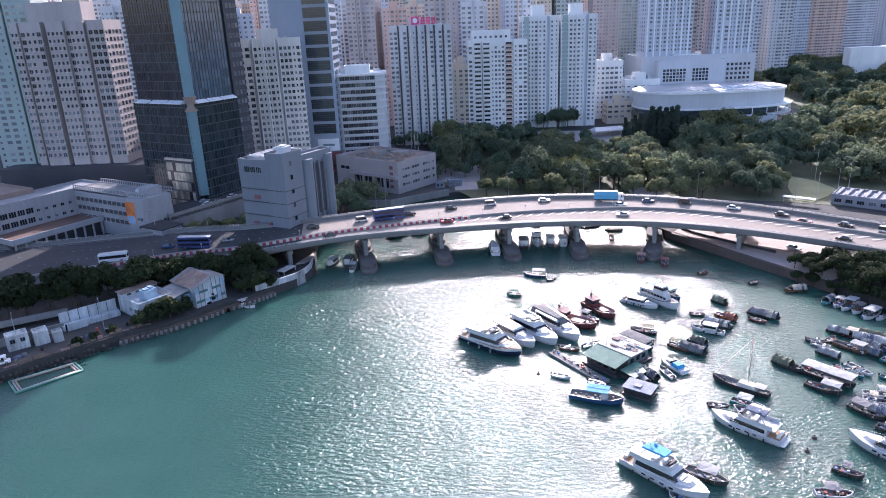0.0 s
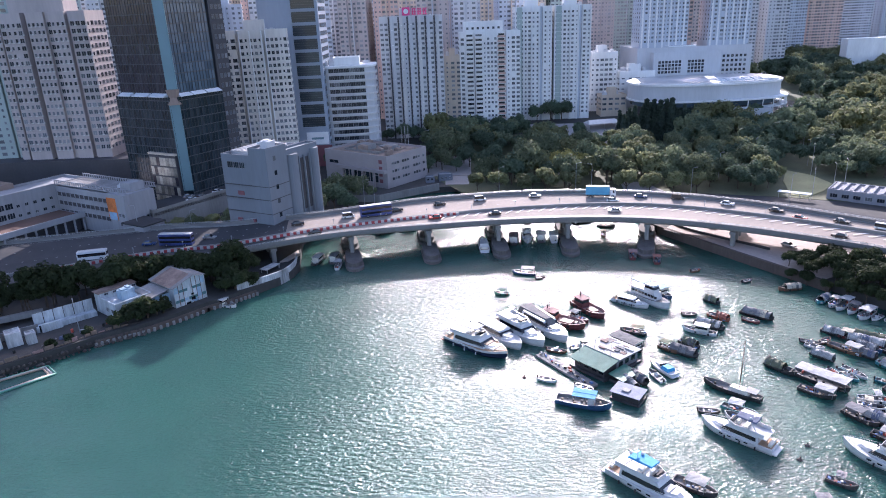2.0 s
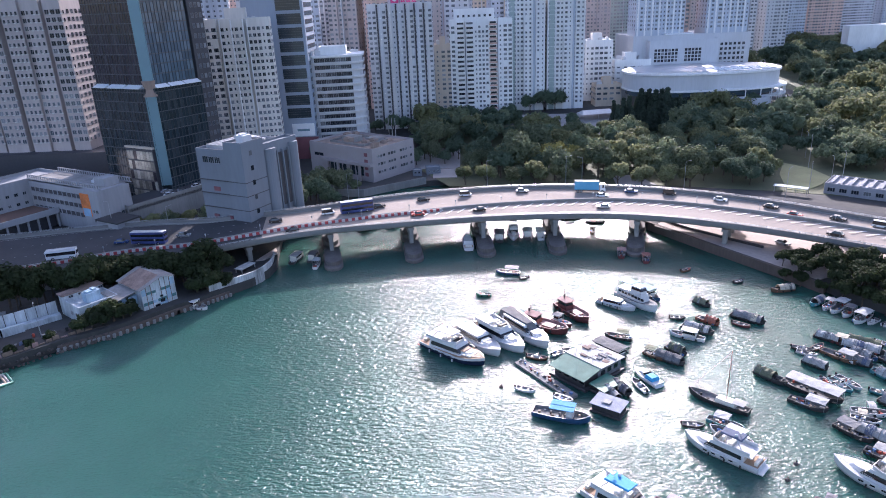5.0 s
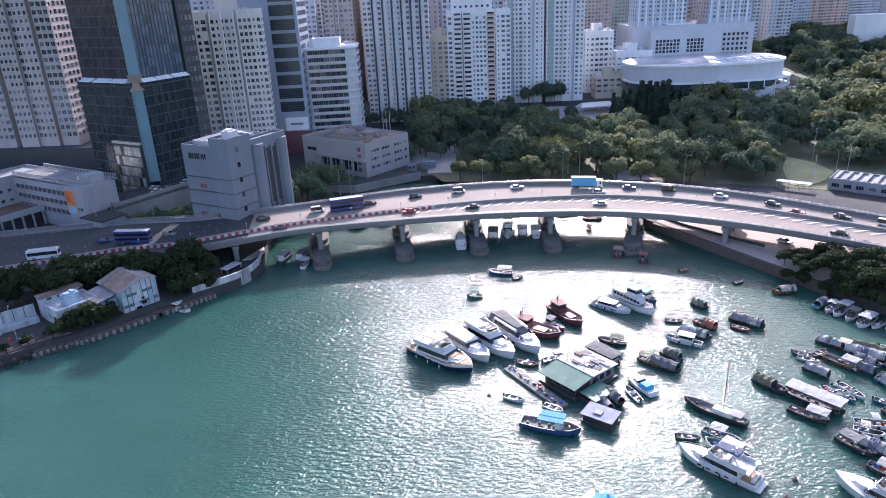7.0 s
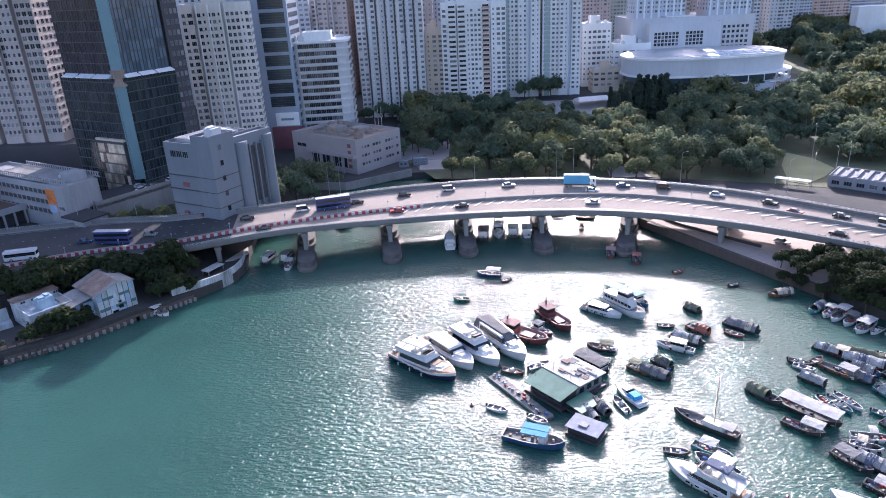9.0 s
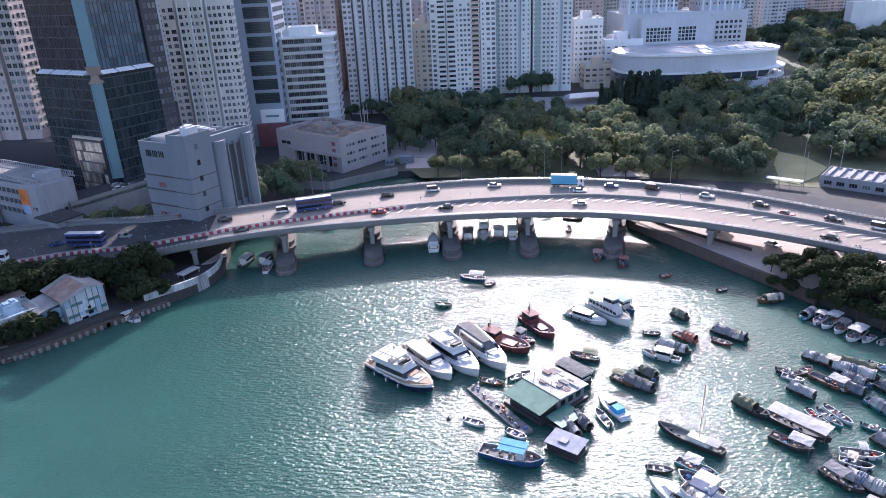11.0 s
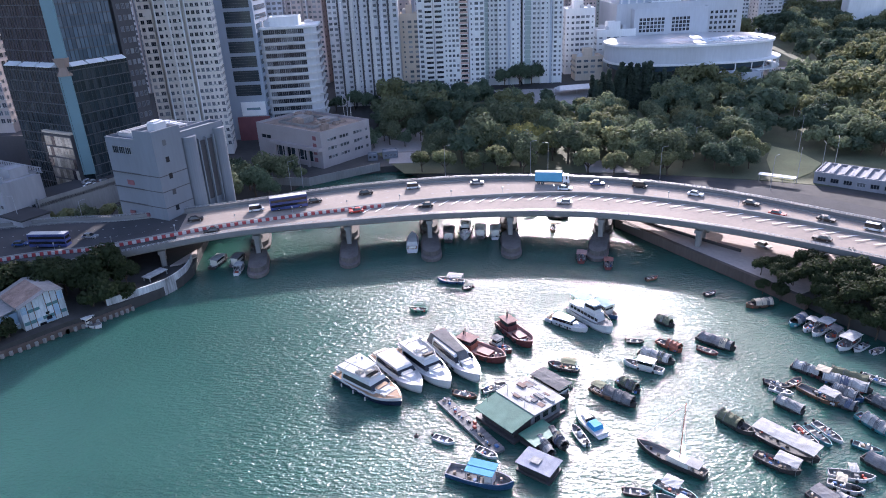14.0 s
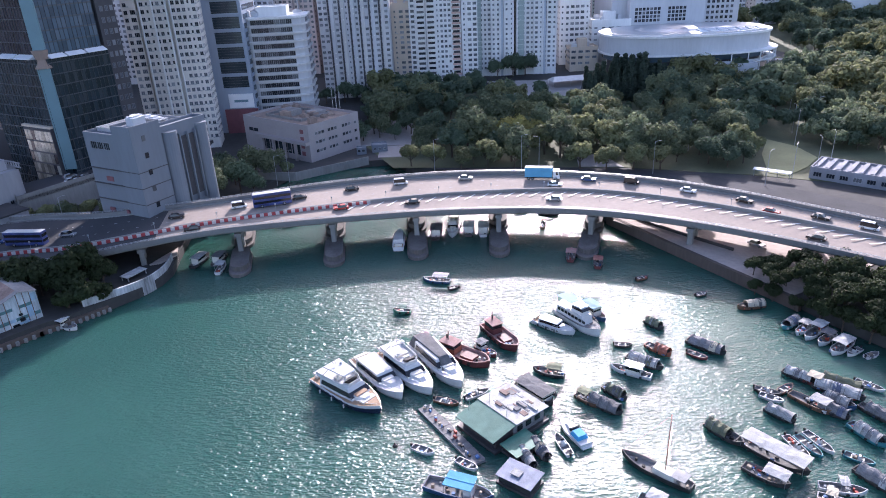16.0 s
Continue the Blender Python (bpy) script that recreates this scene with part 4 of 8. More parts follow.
# banded office tower with a billboard
def banded_office():
    t = thing("office_tower", "grey office tower with dark horizontal window bands", "building", pose(-84, 366, 0, 0, 0, 0))
    box_part(t, "wall", "office_wall", [(0, 30.5, 0, 26, LAND, 140)], parapet=1.2)
    z = 24.0
    while z < 138:
        bm = bmesh.new()
        bx(bm, 17.0, 29.0, -0.12, 0.1, z, z + 5.0)
        pn = part("window_band", bm, "curtain_dark", t, "dark ribbon window band")
        bm = bmesh.new()
        for k in range(4):
            bx(bm, 17.0, 29.0, -0.22, -0.1, z + 0.6 + k * 1.2, z + 0.72 + k * 1.2)
        part("rail", bm, "mullion", pn)
        bm = bmesh.new()
        bx(bm, 16.6, 29.4, -0.5, -0.005, z - 0.75, z - 0.2)
        part("ledge", bm, "office_wall", t)
        z += 6.6
    for z in range(10, 138, 4):
        bm = bmesh.new()
        bx(bm, 30.4, 30.6, 2, 24, z, z + 2.2)
        part("window_band", bm, "curtain_blue", t)
    bm = bmesh.new()
    bx(bm, 18.5, 30, -0.6, -0.02, 14.5, 21)
    bb = part("billboard", bm, "sign_white", t, "white advertising billboard")
    bm = bmesh.new()
    bx(bm, 21, 27.5, -0.66, -0.59, 17.2, 18.3)
    part("print", bm, "strip_teal", bb)
    box_part(t, "podium", "red_panel", [(16, 31.5, -1.2, -0.03, LAND, 14)])


banded_office()


# white mid-rise with balcony bands and rounded corner
def balcony_block():
    t = thing("apartment_block", "white twelve-storey apartment block with banded balconies", "building", pose(-57.5, 372, 0, 0, 0, 4))
    W, D, H = 31, 24, 53
    out = [(0, D), (0, 5), (1.5, 1.6), (5, 0), (W - 6, 0), (W - 1.8, 1.8), (W, 6), (W, D)]
    inn = [(0.8, D), (0.8, 5.3), (2.1, 2.4), (5.2, 0.9), (W - 6.2, 0.9), (W - 2.4, 2.5), (W - 0.9, 6.2), (W - 0.9, D)]
    bm = bmesh.new()
    prism(bm, inn, LAND, H)
    part("wall", bm, "wall_grey", t)
    z, k = LAND + 4, 0
    while z < H:
        bm = bmesh.new()
        prism(bm, out, z - 0.3, z + 0.6)
        part("balcony_band", bm, "wall_facade", t)
        z += 3.6
    bm = bmesh.new()
    prism(bm, out, H, H + 1.0)
    part("parapet", bm, "wall_white", t)
    me = win_mesh(2.7, 2.1, mull=2, sill=False)
    spots = []
    z = LAND + 4.8
    while z < H - 2:
        spots += [("f", 0.9, u, z) for u in span(5.5, W - 6.5, 7)]
        spots += [("r", W - 0.9, u, z) for u in span(6.5, D, 5)]
        z += 3.6
    windows(t, spots, me)
    box_part(t, "penthouse", "wall_white", [(8, 22, 6, 18, H + 1, H + 4.5)], parapet=0.6)
    tank_clutter(t, 1, W - 1, 2, D, H + 1, 12, 8)


balcony_block()

# big slab with dark vertical fins and a rooftop sign
fins = []
for k, u in enumerate((5.5, 11.5, 17.0, 22.5, 28, 33.5)):
    fins += [(u, u + 0.9, -0.6, "wall_dark"), (u + 1.2, u + 3.2, -0.5, "wall_facade" if k % 2 else "wall_grey")]
t = flats("grey apartment slab with dark vertical fins and rooftop sign", -29.5, 440, 0, [(0, 5.5, 0.3, 2), (5.5, 11.5, 0, 2), (11.5, 17, 0, 2), (17, 22.5, 0, 2), (22.5, 28, 0, 2), (28, 33.5, 0, 2), (33.5, 39, 0.3, 2)],
          20, 76.5, "wall_grey", win=(1.3, 1.4), sides="l", side_cols=4, seed=9, fins=fins, acs=0.2)
bm = bmesh.new()
for x in (14.5, 20, 25, 31):
    cyl(bm, (x, 3, 76.4), (x, 3, 81.6), 0.12, n=6)
sg = part("sign_frame", bm, "mullion", t)
bm = bmesh.new()
bx(bm, 14.5, 19.2, 2.6, 2.9, 77.6, 82.4, 0.15)
part("sign_board", bm, "sign_pink", t, "pink red square sign")
bm = bmesh.new()
cyl(bm, (16.8, 2.62, 80), (16.8, 2.5, 80), 1.5, n=20)
part("sign_disc", bm, "sign_white", t)
for a in (20.5, 23.8, 27.1):
    bm = bmesh.new()
    bx(bm, a, a + 2.6, 2.6, 2.9, 77.9, 78.5), bx(bm, a, a + 2.6, 2.6, 2.9, 79.5, 80.0), bx(bm, a + 0.2, a + 0.9, 2.6, 2.9, 78.5, 81.8), bx(bm, a + 1.5, a + 2.2, 2.6, 2.9, 78.5, 81.8), bx(bm, a, a + 2.6, 2.6, 2.9, 81.2, 81.8)
    part("sign_mark", bm, "sign_pink", t)

flats("narrow yellowish apartment block", 9.8, 470, 0, [(0, 11.5, 0, 3)], 14, 50, "wall_beige", win=(1.6, 1.4), seed=10, sides="l", side_cols=3)
# white stepped block with stacks of balconies
t = flats("white apartment block with stacked balconies and stepped top", 20.3, 466, 0, [(0, 4, 1.5, 1), (4, 9.5, 0, 0), (10, 15.5, 0, 0), (15.5, 25, 0.3, 4), (25, 30.5, 0.8, 0), (31, 40.5, 1.2, 3)], 22, 64.5, "wall_white", win=(1.5, 1.5), sides="l", seed=11, acs=0.3)
for a, b, sb in ((4.2, 9.3, 0), (10.2, 15.3, 0), (25.3, 30.3, 0.8)):
    z = LAND + 6
    while z < 62:
        bm = bmesh.new()
        bx(bm, a, b, sb - 1.4, sb - 0.005, z, z + 0.2), bx(bm, a, b, sb - 1.4, sb - 1.28, z + 0.2, z + 1.1), bx(bm, a, a + .1, sb - 1.28, sb, z + .2, z + 1.1), bx(bm, b - .1, b, sb - 1.28, sb, z + .2, z + 1.1)
        bal = part("balcony", bm, "wall_white" if a < 20 else "wall_salmon", t)
        bm = bmesh.new()
        bx(bm, a + .5, b - .5, sb - 0.06, sb + 0.02, z + 0.2, z + 2.3)
        part("balcony_door", bm, "pane", bal)
        z += 2.95
box_part(t, "upper_block", "wall_white", [(3.2, 29, 3, 18, 64.5, 71)], parapet=1)
windows(t, [("f", 3, u, 67) for u in span(4, 28, 7)], win_mesh(1.5, 1.5))

# pair of slender white ribbed towers
for x, m in ((60, "wall_white"), (87, "wall_white")):
    fins = []
    for u in (0.0, 5.4, 11.0, 16.4, 19.0, 24.6):
        fins += [(u, u + 0.7, -0.9, "wall_white")]
    fins += [(1.2, 4.9, -0.15, "wall_green"), (17.3, 18.6, -0.2, "wall_bluegrey")]
    t = flats("slender white ribbed apartment tower with pale green stripes", x, 490, -2, [(0, 6, 0, 2), (6, 11.2, 0.9, 2), (11.2, 16.8, 0, 2), (16.8, 19.3, 0.9, 1), (19.3, 25.3, 0, 2)], 24, 79, m, win=(1.2, 1.35), sides="l", side_cols=4, seed=int(x), fins=fins, acs=0.1)
    box_part(t, "core_tower", "wall_white", [(7, 16, 5, 15, 79, 86.5)], parapet=0.6)

flats("small white office block with square windows", 120, 520, 0, [(0, 20, 0, 6)], 20, 45, "wall_white", win=(1.7, 1.6), seed=14, fl=3.6, sides="l")
flats("low pale building with terraces", 140, 512, 0, [(0, 26, 0, 5)], 20, 31, "wall_white", win=(3.6, 1.2), seed=15, fl=3.8, sides="l")
flats("low beige annex block", 122, 492, 0, [(0, 18, 0, 4)], 14, 17, "wall_beige", win=(2.0, 1.4), seed=16, fl=3.6, sides="l")


# oval sports hall
def oval_hall():
    t = thing("oval_hall", "large oval grey hall with a white rimmed roof", "building", pose(190.5, 482, 0, 0, 0, 1))

    def ring(a, b, n=64):
        return [(math.copysign(abs(math.cos(i * 2 * math.pi / n)) ** 0.72, math.cos(i * 2 * math.pi / n)) * a, math.copysign(abs(math.sin(i * 2 * math.pi / n)) ** 0.85, math.sin(i * 2 * math.pi / n)) * b) for i in range(n)]

    for nm, a, b, z0, z1, m, lab in (("base", 46, 26, LAND, 12, "wall_dark", "dark recessed lower wall"), ("drum", 51.5, 30, 16.5, 26, "wall_grey", "pale grey metal clad drum"), ("rim", 52.4, 31, 26, 27.2, "wall_white", "white roof rim"),
                                     ("soffit_band", 52.2, 30.8, 15.3, 16.5, "wall_white", "white lower band"), ("glazing", 49.5, 28, 12, 15.3, "curtain_blue", ""), ("roof", 50, 28.5, 27.2, 27.8, "roof_metal", "grey metal roof")):
        bm = bmesh.new()
        prism(bm, ring(a, b), z0, z1)
        part(nm, bm, m, t, lab)
    bm = bmesh.new()
    prism(bm, ring(30, 16), 27.8, 29.0, top=ring(26, 13))
    part("roof_dome", bm, "roof_metal", t)
    for k in range(7):
        bm = bmesh.new()
        v = bx(bm, 2 + k * 6, 6.5 + k * 6, -22, -14, 27.8, 28.3)
        for j in (6, 7):
            v[j].co.z += 0.7
        part("rooflight", bm, "skylight", t, "white rooflight")
    # outer gallery on the right
    bm = bmesh.new()
    pts = [p for p in ring(56.5, 35) if p[0] > -5 and p[1] < 16]
    pts.sort(key=lambda p: math.atan2(p[1], p[0]))
    inner = [(p[0] * 0.9, p[1] * 0.86) for p in pts]
    for z in (10.5, 16.0):
        ribbon(bm, [(p[0], p[1], z) for p in pts], [(p[0], p[1], z) for p in inner], 0, 0.8)
    part("gallery", bm, "wall_white", t, "white curved gallery decks")
    for p in pts[::2]:
        bm = bmesh.new()
        cyl(bm, (p[0] * .985, p[1] * .985, LAND), (p[0] * .985, p[1] * .985, 16), 0.3, n=8)
        part("gallery_column", bm, "wall_white", t)
    box_part(t, "entrance_block", "wall_grey", [(12, 30, -41, -33, LAND, 11)], parapet=0.6)


oval_hall()


# podium with residential towers
def podium_towers():
    t = thing("podium_building", "pale grey podium block with large square window groups", "building", pose(155, 522, 0, 0, 0, 0))
    box_part(t, "wall", "wall_grey", [(0, 86, 0, 50, LAND, 46)], parapet=1.2)
    box_part(t, "front_block", "wall_grey", [(10, 60, -8, -0.02, LAND, 43)], parapet=1.0)
    me = win_mesh(1.9, 1.9)
    spots = [("f", -8, 14.5 + c * 2.5, 29 + r_ * 2.4) for c in range(7) for r_ in range(4)] + [("f", -8, 36.5 + c * 2.5, 29 + r_ * 2.4) for c in range(5) for r_ in range(4)]
    spots += [("f", 0, 62 + c * 3.2, 18 + r_ * 3.4) for c in range(7) for r_ in range(7)]
    windows(t, spots, me)
    bm = bmesh.new()
    bx(bm, 24, 44, 2, 10, 47.2, 48)
    part("canopy", bm, "skylight", t)
    for x0, x1, m, z1, sd in ((4, 40, "wall_bluegrey", 104, 21), (31, 49, "wall_salmon", 104, 23), (56, 87, "wall_bluegrey", 106, 22)):
        fin = []
        u = 1.0
        while u < x1 - x0 - 2:
            fin.append((u, u + 1.1, -0.6, "wall_white"))
            u += 5.2
        dep = 532 if m != "wall_salmon" else 548
        flats("tall blue grey residential tower with white vertical ribs" if m != "wall_salmon" else "salmon coloured residential tower behind the podium", 155 + x0, dep, 0, [(0, x1 - x0, 0, int((x1 - x0) / 2.6))], 22, z1, m, z0=46, win=(1.7, 1.5), seed=sd, fins=fin, sides="l", far=True, top=False)


podium_towers()
flats("tall office tower with white grid frame", 356, 790, -6, [(0, 12, 0, 0), (12, 29, 0, 0)], 24, 150, "wall_bluegrey", win=(1.5, 1.4), seed=30, far=True, sides="l", fins=[(12 + k * 8.2 - 0.4, 12.4 + k * 8.2, -0.8, "wall_white") for k in range(3)])
bm = bmesh.new()
for z in range(36, 148, 11):
    bx(bm, 356 + 11.6, 356 + 29.4, 785.6, 787.2, z, z + 1.2)
solo("sky_frame", settled(bm), "wall_white", "white horizontal frames on the office tower", "facade")
bm = bmesh.new()
bx(bm, 0, 44, 0, 12, LAND, 37, 0.3)
solo("white_wall_block", bm, "wall_white", "plain white wide building among trees", "building", m=pose(419, 700, 0))

# grey block beside the bridge
def plant_block():
    t = thing("plant_building", "windowless grey panelled building with a stair tower", "building", pose(-73, 242, 0, 0, 0, -29))
    box_part(t, "wall", "plant_wall", [(0, 15.5, 0, 24, LAND, 34)], parapet=1.0)
    box_part(t, "stair_tower", "plant_wall", [(13.5, 21.4, -0.4, 10, LAND, 37)], parapet=0.8)
    box_part(t, "rear_wing", "plant_wall", [(15.5, 20.5, 10, 28, LAND, 34.5)], parapet=0.8)
    for z in (9.5, 14.5, 19.5, 24.2):
        bm = bmesh.new()
        bx(bm, 0.1, 21.5, -0.48, -0.1, z, z + 0.22)
        bx(bm, 21.41, 21.5, -0.1, 10, z, z + 0.22)
        part("panel_joint", bm, "wall_dark", t)
    for cx, cy, r_ in ((20.2, 13.2, 2.6), (20.2, 25.5, 2.2)):
        bm = bmesh.new()
        cyl(bm, (cx, cy, LAND), (cx, cy, 33.5), r_, n=24)
        part("round_duct", bm, "plant_wall", t, smooth=False)
    bm = bmesh.new()
    bx(bm, 20.4, 20.9, 16.5, 22.5, 12, 31)
    part("side_recess", bm, "wall_dark", t)
    for k in range(3):
        bm = bmesh.new()
        bx(bm, 20.5, 21.6, 16.2 + k * 3, 16.6 + k * 3, 10, 32)
        part("side_fin", bm, "plant_wall", t)
    for x in (4.0, 6.8, 9.6):
        piece("window", win_mesh(2.5, 2.2, "curtain_dark", mull=2), t, pose(x, -0.005, 30.2))
    bm = bmesh.new()
    bx(bm, 6, 9, -0.1, 0, 20.5, 22)
    part("panel", bm, "red_panel", t, "dull red wall panel")
    for a, b, z in ((4.5, 6.5, 10.5), (11, 13, 10.5), (5, 8, 5.5), (9, 12, 5.5), (13.6, 16, 5.5)):
        bm = bmesh.new()
        bx(bm, a, b, -0.52, 0, z, z + 1.5)
        part("panel", bm, "red_panel", t, "dull red wall panel")
    for z in range(8, 34, 5):
        bm = bmesh.new()
        bx(bm, 21.38, 21.5, 3.0, 4.2, z, z + 1.6)
        part("window", bm, "pane", t)
    bm = bmesh.new()
    for k in range(7):
        bx(bm, 1 + k * 1.9, 2.2 + k * 1.9, 4, 20, 35.2, 35.5)
    bx(bm, 0.5, 14, 4.5, 5, 34, 35.2), bx(bm, 0.5, 14, 19, 19.5, 34, 35.2)
    part("roof_rack", bm, "roof_metal", t, "pale roof plant frames")
    tank_clutter(t, 1, 14, 6, 22, 34, 33, 6, "wall_grey")
    tank_clutter(t, 14, 21, 1, 9, 36.9, 35, 2, "wall_grey")


plant_block()


# low mauve granite building
def low_block():
    t = thing("low_office", "low mauve granite office block with a cluttered flat roof", "building", pose(-51.7, 335.0, 0, 0, 0, -39.5))
    W, D, H = 41.6, 28.2, 16.8
    box_part(t, "wall", "granite_mauve", [(0, W, 0, D, LAND, H)], parapet=1.0)
    bm = bmesh.new()
    bx(bm, 1, W - 1, 1, D - 1, H, H + 0.15)
    part("roof", bm, "roof_brown", t)
    bm = bmesh.new()
    roof_edge(bm, 8, 31, 6, 22, H + .15, 1.0, 0.4)
    bx(bm, 12, 20, 10, 16, H + .15, H + 2.6), bx(bm, 23, 29, 15, 22, H + .15, H + 1.9)
    part("roof_plant", bm, "roof_grey", t)
    tank_clutter(t, 2, W - 2, 2, D - 2, H + .15, 41, 9, "roof_brown")
    for z in (6.0, 9.6, 13.2):
        for u in (4, 5.8, 7.6, 11, 12.8, 14.6, 19, 20.8, 22.6, 26):
            piece("window", win_mesh(1.3, 1.3), t, face_pose("r", W, u, z))
    for u in (3.2, 6.4):
        bm = bmesh.new()
        bx(bm, u, u + 2.8, -0.08, 0.02, 11.5, 12.9)
        part("window", bm, "pane", t)
    for u in range(9):
        bm = bmesh.new()
        bx(bm, 11 + u * 2.8, 13.2 + u * 2.8, -0.08, 0.02, 5, 9.4)
        part("window", bm, "curtain_dark", t)
    for u in range(4):
        bm = bmesh.new()
        bx(bm, 12.5 + u * 7, 13.5 + u * 7, -1.6, -0.6, LAND, 9.9)
        part("column", bm, "granite_mauve", t)
    bm = bmesh.new()
    bx(bm, 9, W, -2.0, -0.02, 9.9, 11.3)
    part("porch_beam", bm, "granite_mauve", t)
    for z in range(5, 16, 3):
        bm = bmesh.new()
        bx(bm, 36.5, 38.6, -0.08, 0.02, z, z + 1.7)
        part("window", bm, "red_panel", t)
    # garden wall and flag poles
    for k in range(3):
        bm = bmesh.new()
        cyl(bm, (24 + k * 2.2, 30.5, LAND), (24 + k * 2.2, 30.5, 26), 0.1, n=6)
        part("flag_pole", bm, "gel_white", t)


low_block()
bm = bmesh.new()
for a, b in (((-40, 290), (-22, 286.5)), ((-22, 286.5), (4, 303))):
    d = Vector((b[0] - a[0], b[1] - a[1])).normalized() * 0.4
    prism(bm, [a, b, (b[0] - d.y, b[1] + d.x), (a[0] - d.y, a[1] + d.x)], LAND - 0.2, LAND + 3.0)
solo("boundary_wall", bm, "concrete", "long grey concrete boundary wall", "wall", "structure")
t = thing("pump_house", "small pale kiosk building on a raised platform", "building", pose(-2, 317, 0, 0, 0, 8) @ Matrix.Scale(0.8, 4))
box_part(t, "wall", "plant_wall", [(0, 5, 0, 4, LAND, 6.5), (8, 16, 1, 7, LAND, 7.0)], parapet=0.4)
box_part(t, "platform", "paving", [(-3, 18, -3, -0.1, LAND - 0.1, LAND + 0.5)])
for u in (1.2, 3.4, 9.5, 12, 14.5):
    piece("window", win_mesh(1.3, 1.3), t, pose(u, 0 if u < 6 else 1, 4.6))


# school, two wings round a raised court
def school():
    t = thing("school_building", "white four-storey school with two wings and raised court", "building", pose(-151.6, 273, 0, 0, 0, -31))
    H = 19.0
    box_part(t, "east_wing", "school_wall", [(0, 44, 0, 13, LAND, H)])
    box_part(t, "west_wing", "school_wall", [(-14, -0.02, -62, 13, LAND, H)], parapet=0.9)
    box_part(t, "end_block", "school_wall", [(36, 46, -1.5, 11, LAND, H + 0.6)])
    bm = bmesh.new()
    bx(bm, 0.3, 43.7, 0.3, 12.7, H + .6, H + 0.7)
    part("roof", bm, "roof_grey", t)
    # fretted roof parapet
    for y in (0.05, 12.6):
        bm = bmesh.new()
        bx(bm, 0, 46, y, y + 0.3, H + .6, H + 1.0), bx(bm, 0, 46, y, y + 0.3, H + 2.2, H + 2.5)
        for k in range(32):
            bx(bm, k * 1.45, k * 1.45 + 0.45, y + .02, y + 0.28, H + 1.0, H + 2.2)
        part("roof_parapet", bm, "school_wall", t)
    for z in (6.8, 10.4, 14.0):
        # solid dark strip drawn for the shade inside the open corridor
        bm = bmesh.new()
        bx(bm, 1.0, 35.0, -0.1, 0.02, z + 1.2, z + 2.7)
        part("gallery_opening", bm, "wall_dark", t, "dark strip standing for the corridor's shade")
        for k in range(12):
            bm = bmesh.new()
            bx(bm, 1 + k * 2.95, 1.35 + k * 2.95, -0.3, -0.11, z + 1.0, z + 2.8)
            part("gallery_post", bm, "school_wall", t)
        bm = bmesh.new()
        bx(bm, 0.8, 35.2, -0.35, -0.02, z + 0.8, z + 1.0)
        part("gallery_sill", bm, "school_wall", t)
    bm = bmesh.new()
    bx(bm, 35.2, 40.5, -1.62, -1.5, 9.5, 18)
    mu = part("mural", bm, "mural_orange", t, "orange painted mural")
    bm = bmesh.new()
    bx(bm, 35.6, 40.1, -1.66, -1.62, 9.5, 12.5)
    part("mural_foot", bm, "mural_blue", mu)
    for u, z in ((42, 11), (43.8, 11), (42, 7.5), (43.8, 7.5)):
        piece("window", win_mesh(1.3, 1.3), t, pose(u, -1.5, z))
    piece("window", win_mesh(1.3, 1.3), t, face_pose("r", 46, 7, 9))
    me = win_mesh(2.9, 2.3, mull=2)
    for z in (6.6, 10.2, 14.0):
        for k in range(18):
            u = -2.5 - k * 3.3
            piece("window", me if k > 4 else win_mesh(1.4, 1.2), t, face_pose("r", -0.02, u, z))
    # court on columns
    bm = bmesh.new()
    bx(bm, 0, 17, -36, -0.05, 8.2, 9.0)
    ct = part("court_slab", bm, "school_wall", t)
    bm = bmesh.new()
    bx(bm, 0.6, 16.2, -35.2, -0.8, 9.005, 9.06)
    part("court_surface", bm, "court_red", ct, "brick red court surface")
    bm = bmesh.new()
    bx(bm, 16.6, 17.2, -36, -0.05, 8.0, 10.2), bx(bm, 0, 17.2, -36.4, -36, 8.0, 10.2)
    part("court_parapet", bm, "school_wall", ct)
    # solid dark block drawn for the shade below the court
    bm = bmesh.new()
    bx(bm, 0, 14, -35.5, -0.5, LAND, 8.2)
    part("undercroft", bm, "wall_dark", ct)
    for k in range(10):
        bm = bmesh.new()
        bx(bm, 16.2, 16.8, -35.5 + k * 3.8, -34.9 + k * 3.8, LAND, 8.2)
        part("column", bm, "school_wall", ct)
    # annex
    box_part(t, "annex", "school_wall", [(46.05, 58, -4, 5, LAND, 9.6)])
    bm = bmesh.new()
    bx(bm, 45.9, 58.4, -4.4, 5.4, 9.6, 10.1)
    part("annex_roof", bm, "asphalt", t, "dark flat roof")
    for k in range(4):
        piece("window", win_mesh(1.4, 1.5), t, pose(47.5 + k * 2.8, -4, 6))
    box_part(t, "stair_house", "school_wall", [(37, 43, 4, 10, H + .6, H + 3.4)], parapet=0.3)
    tank_clutter(t, 30, 36, 4, 11, H + .7, 51, 1)


school()
t = flats("older beige terrace roofs behind the school", -215, 282, -31, [(0, 46, 0, 9)], 16, 20, "wall_brown", win=(2.4, 1.2), seed=55, fl=4, sides="r", top=False)

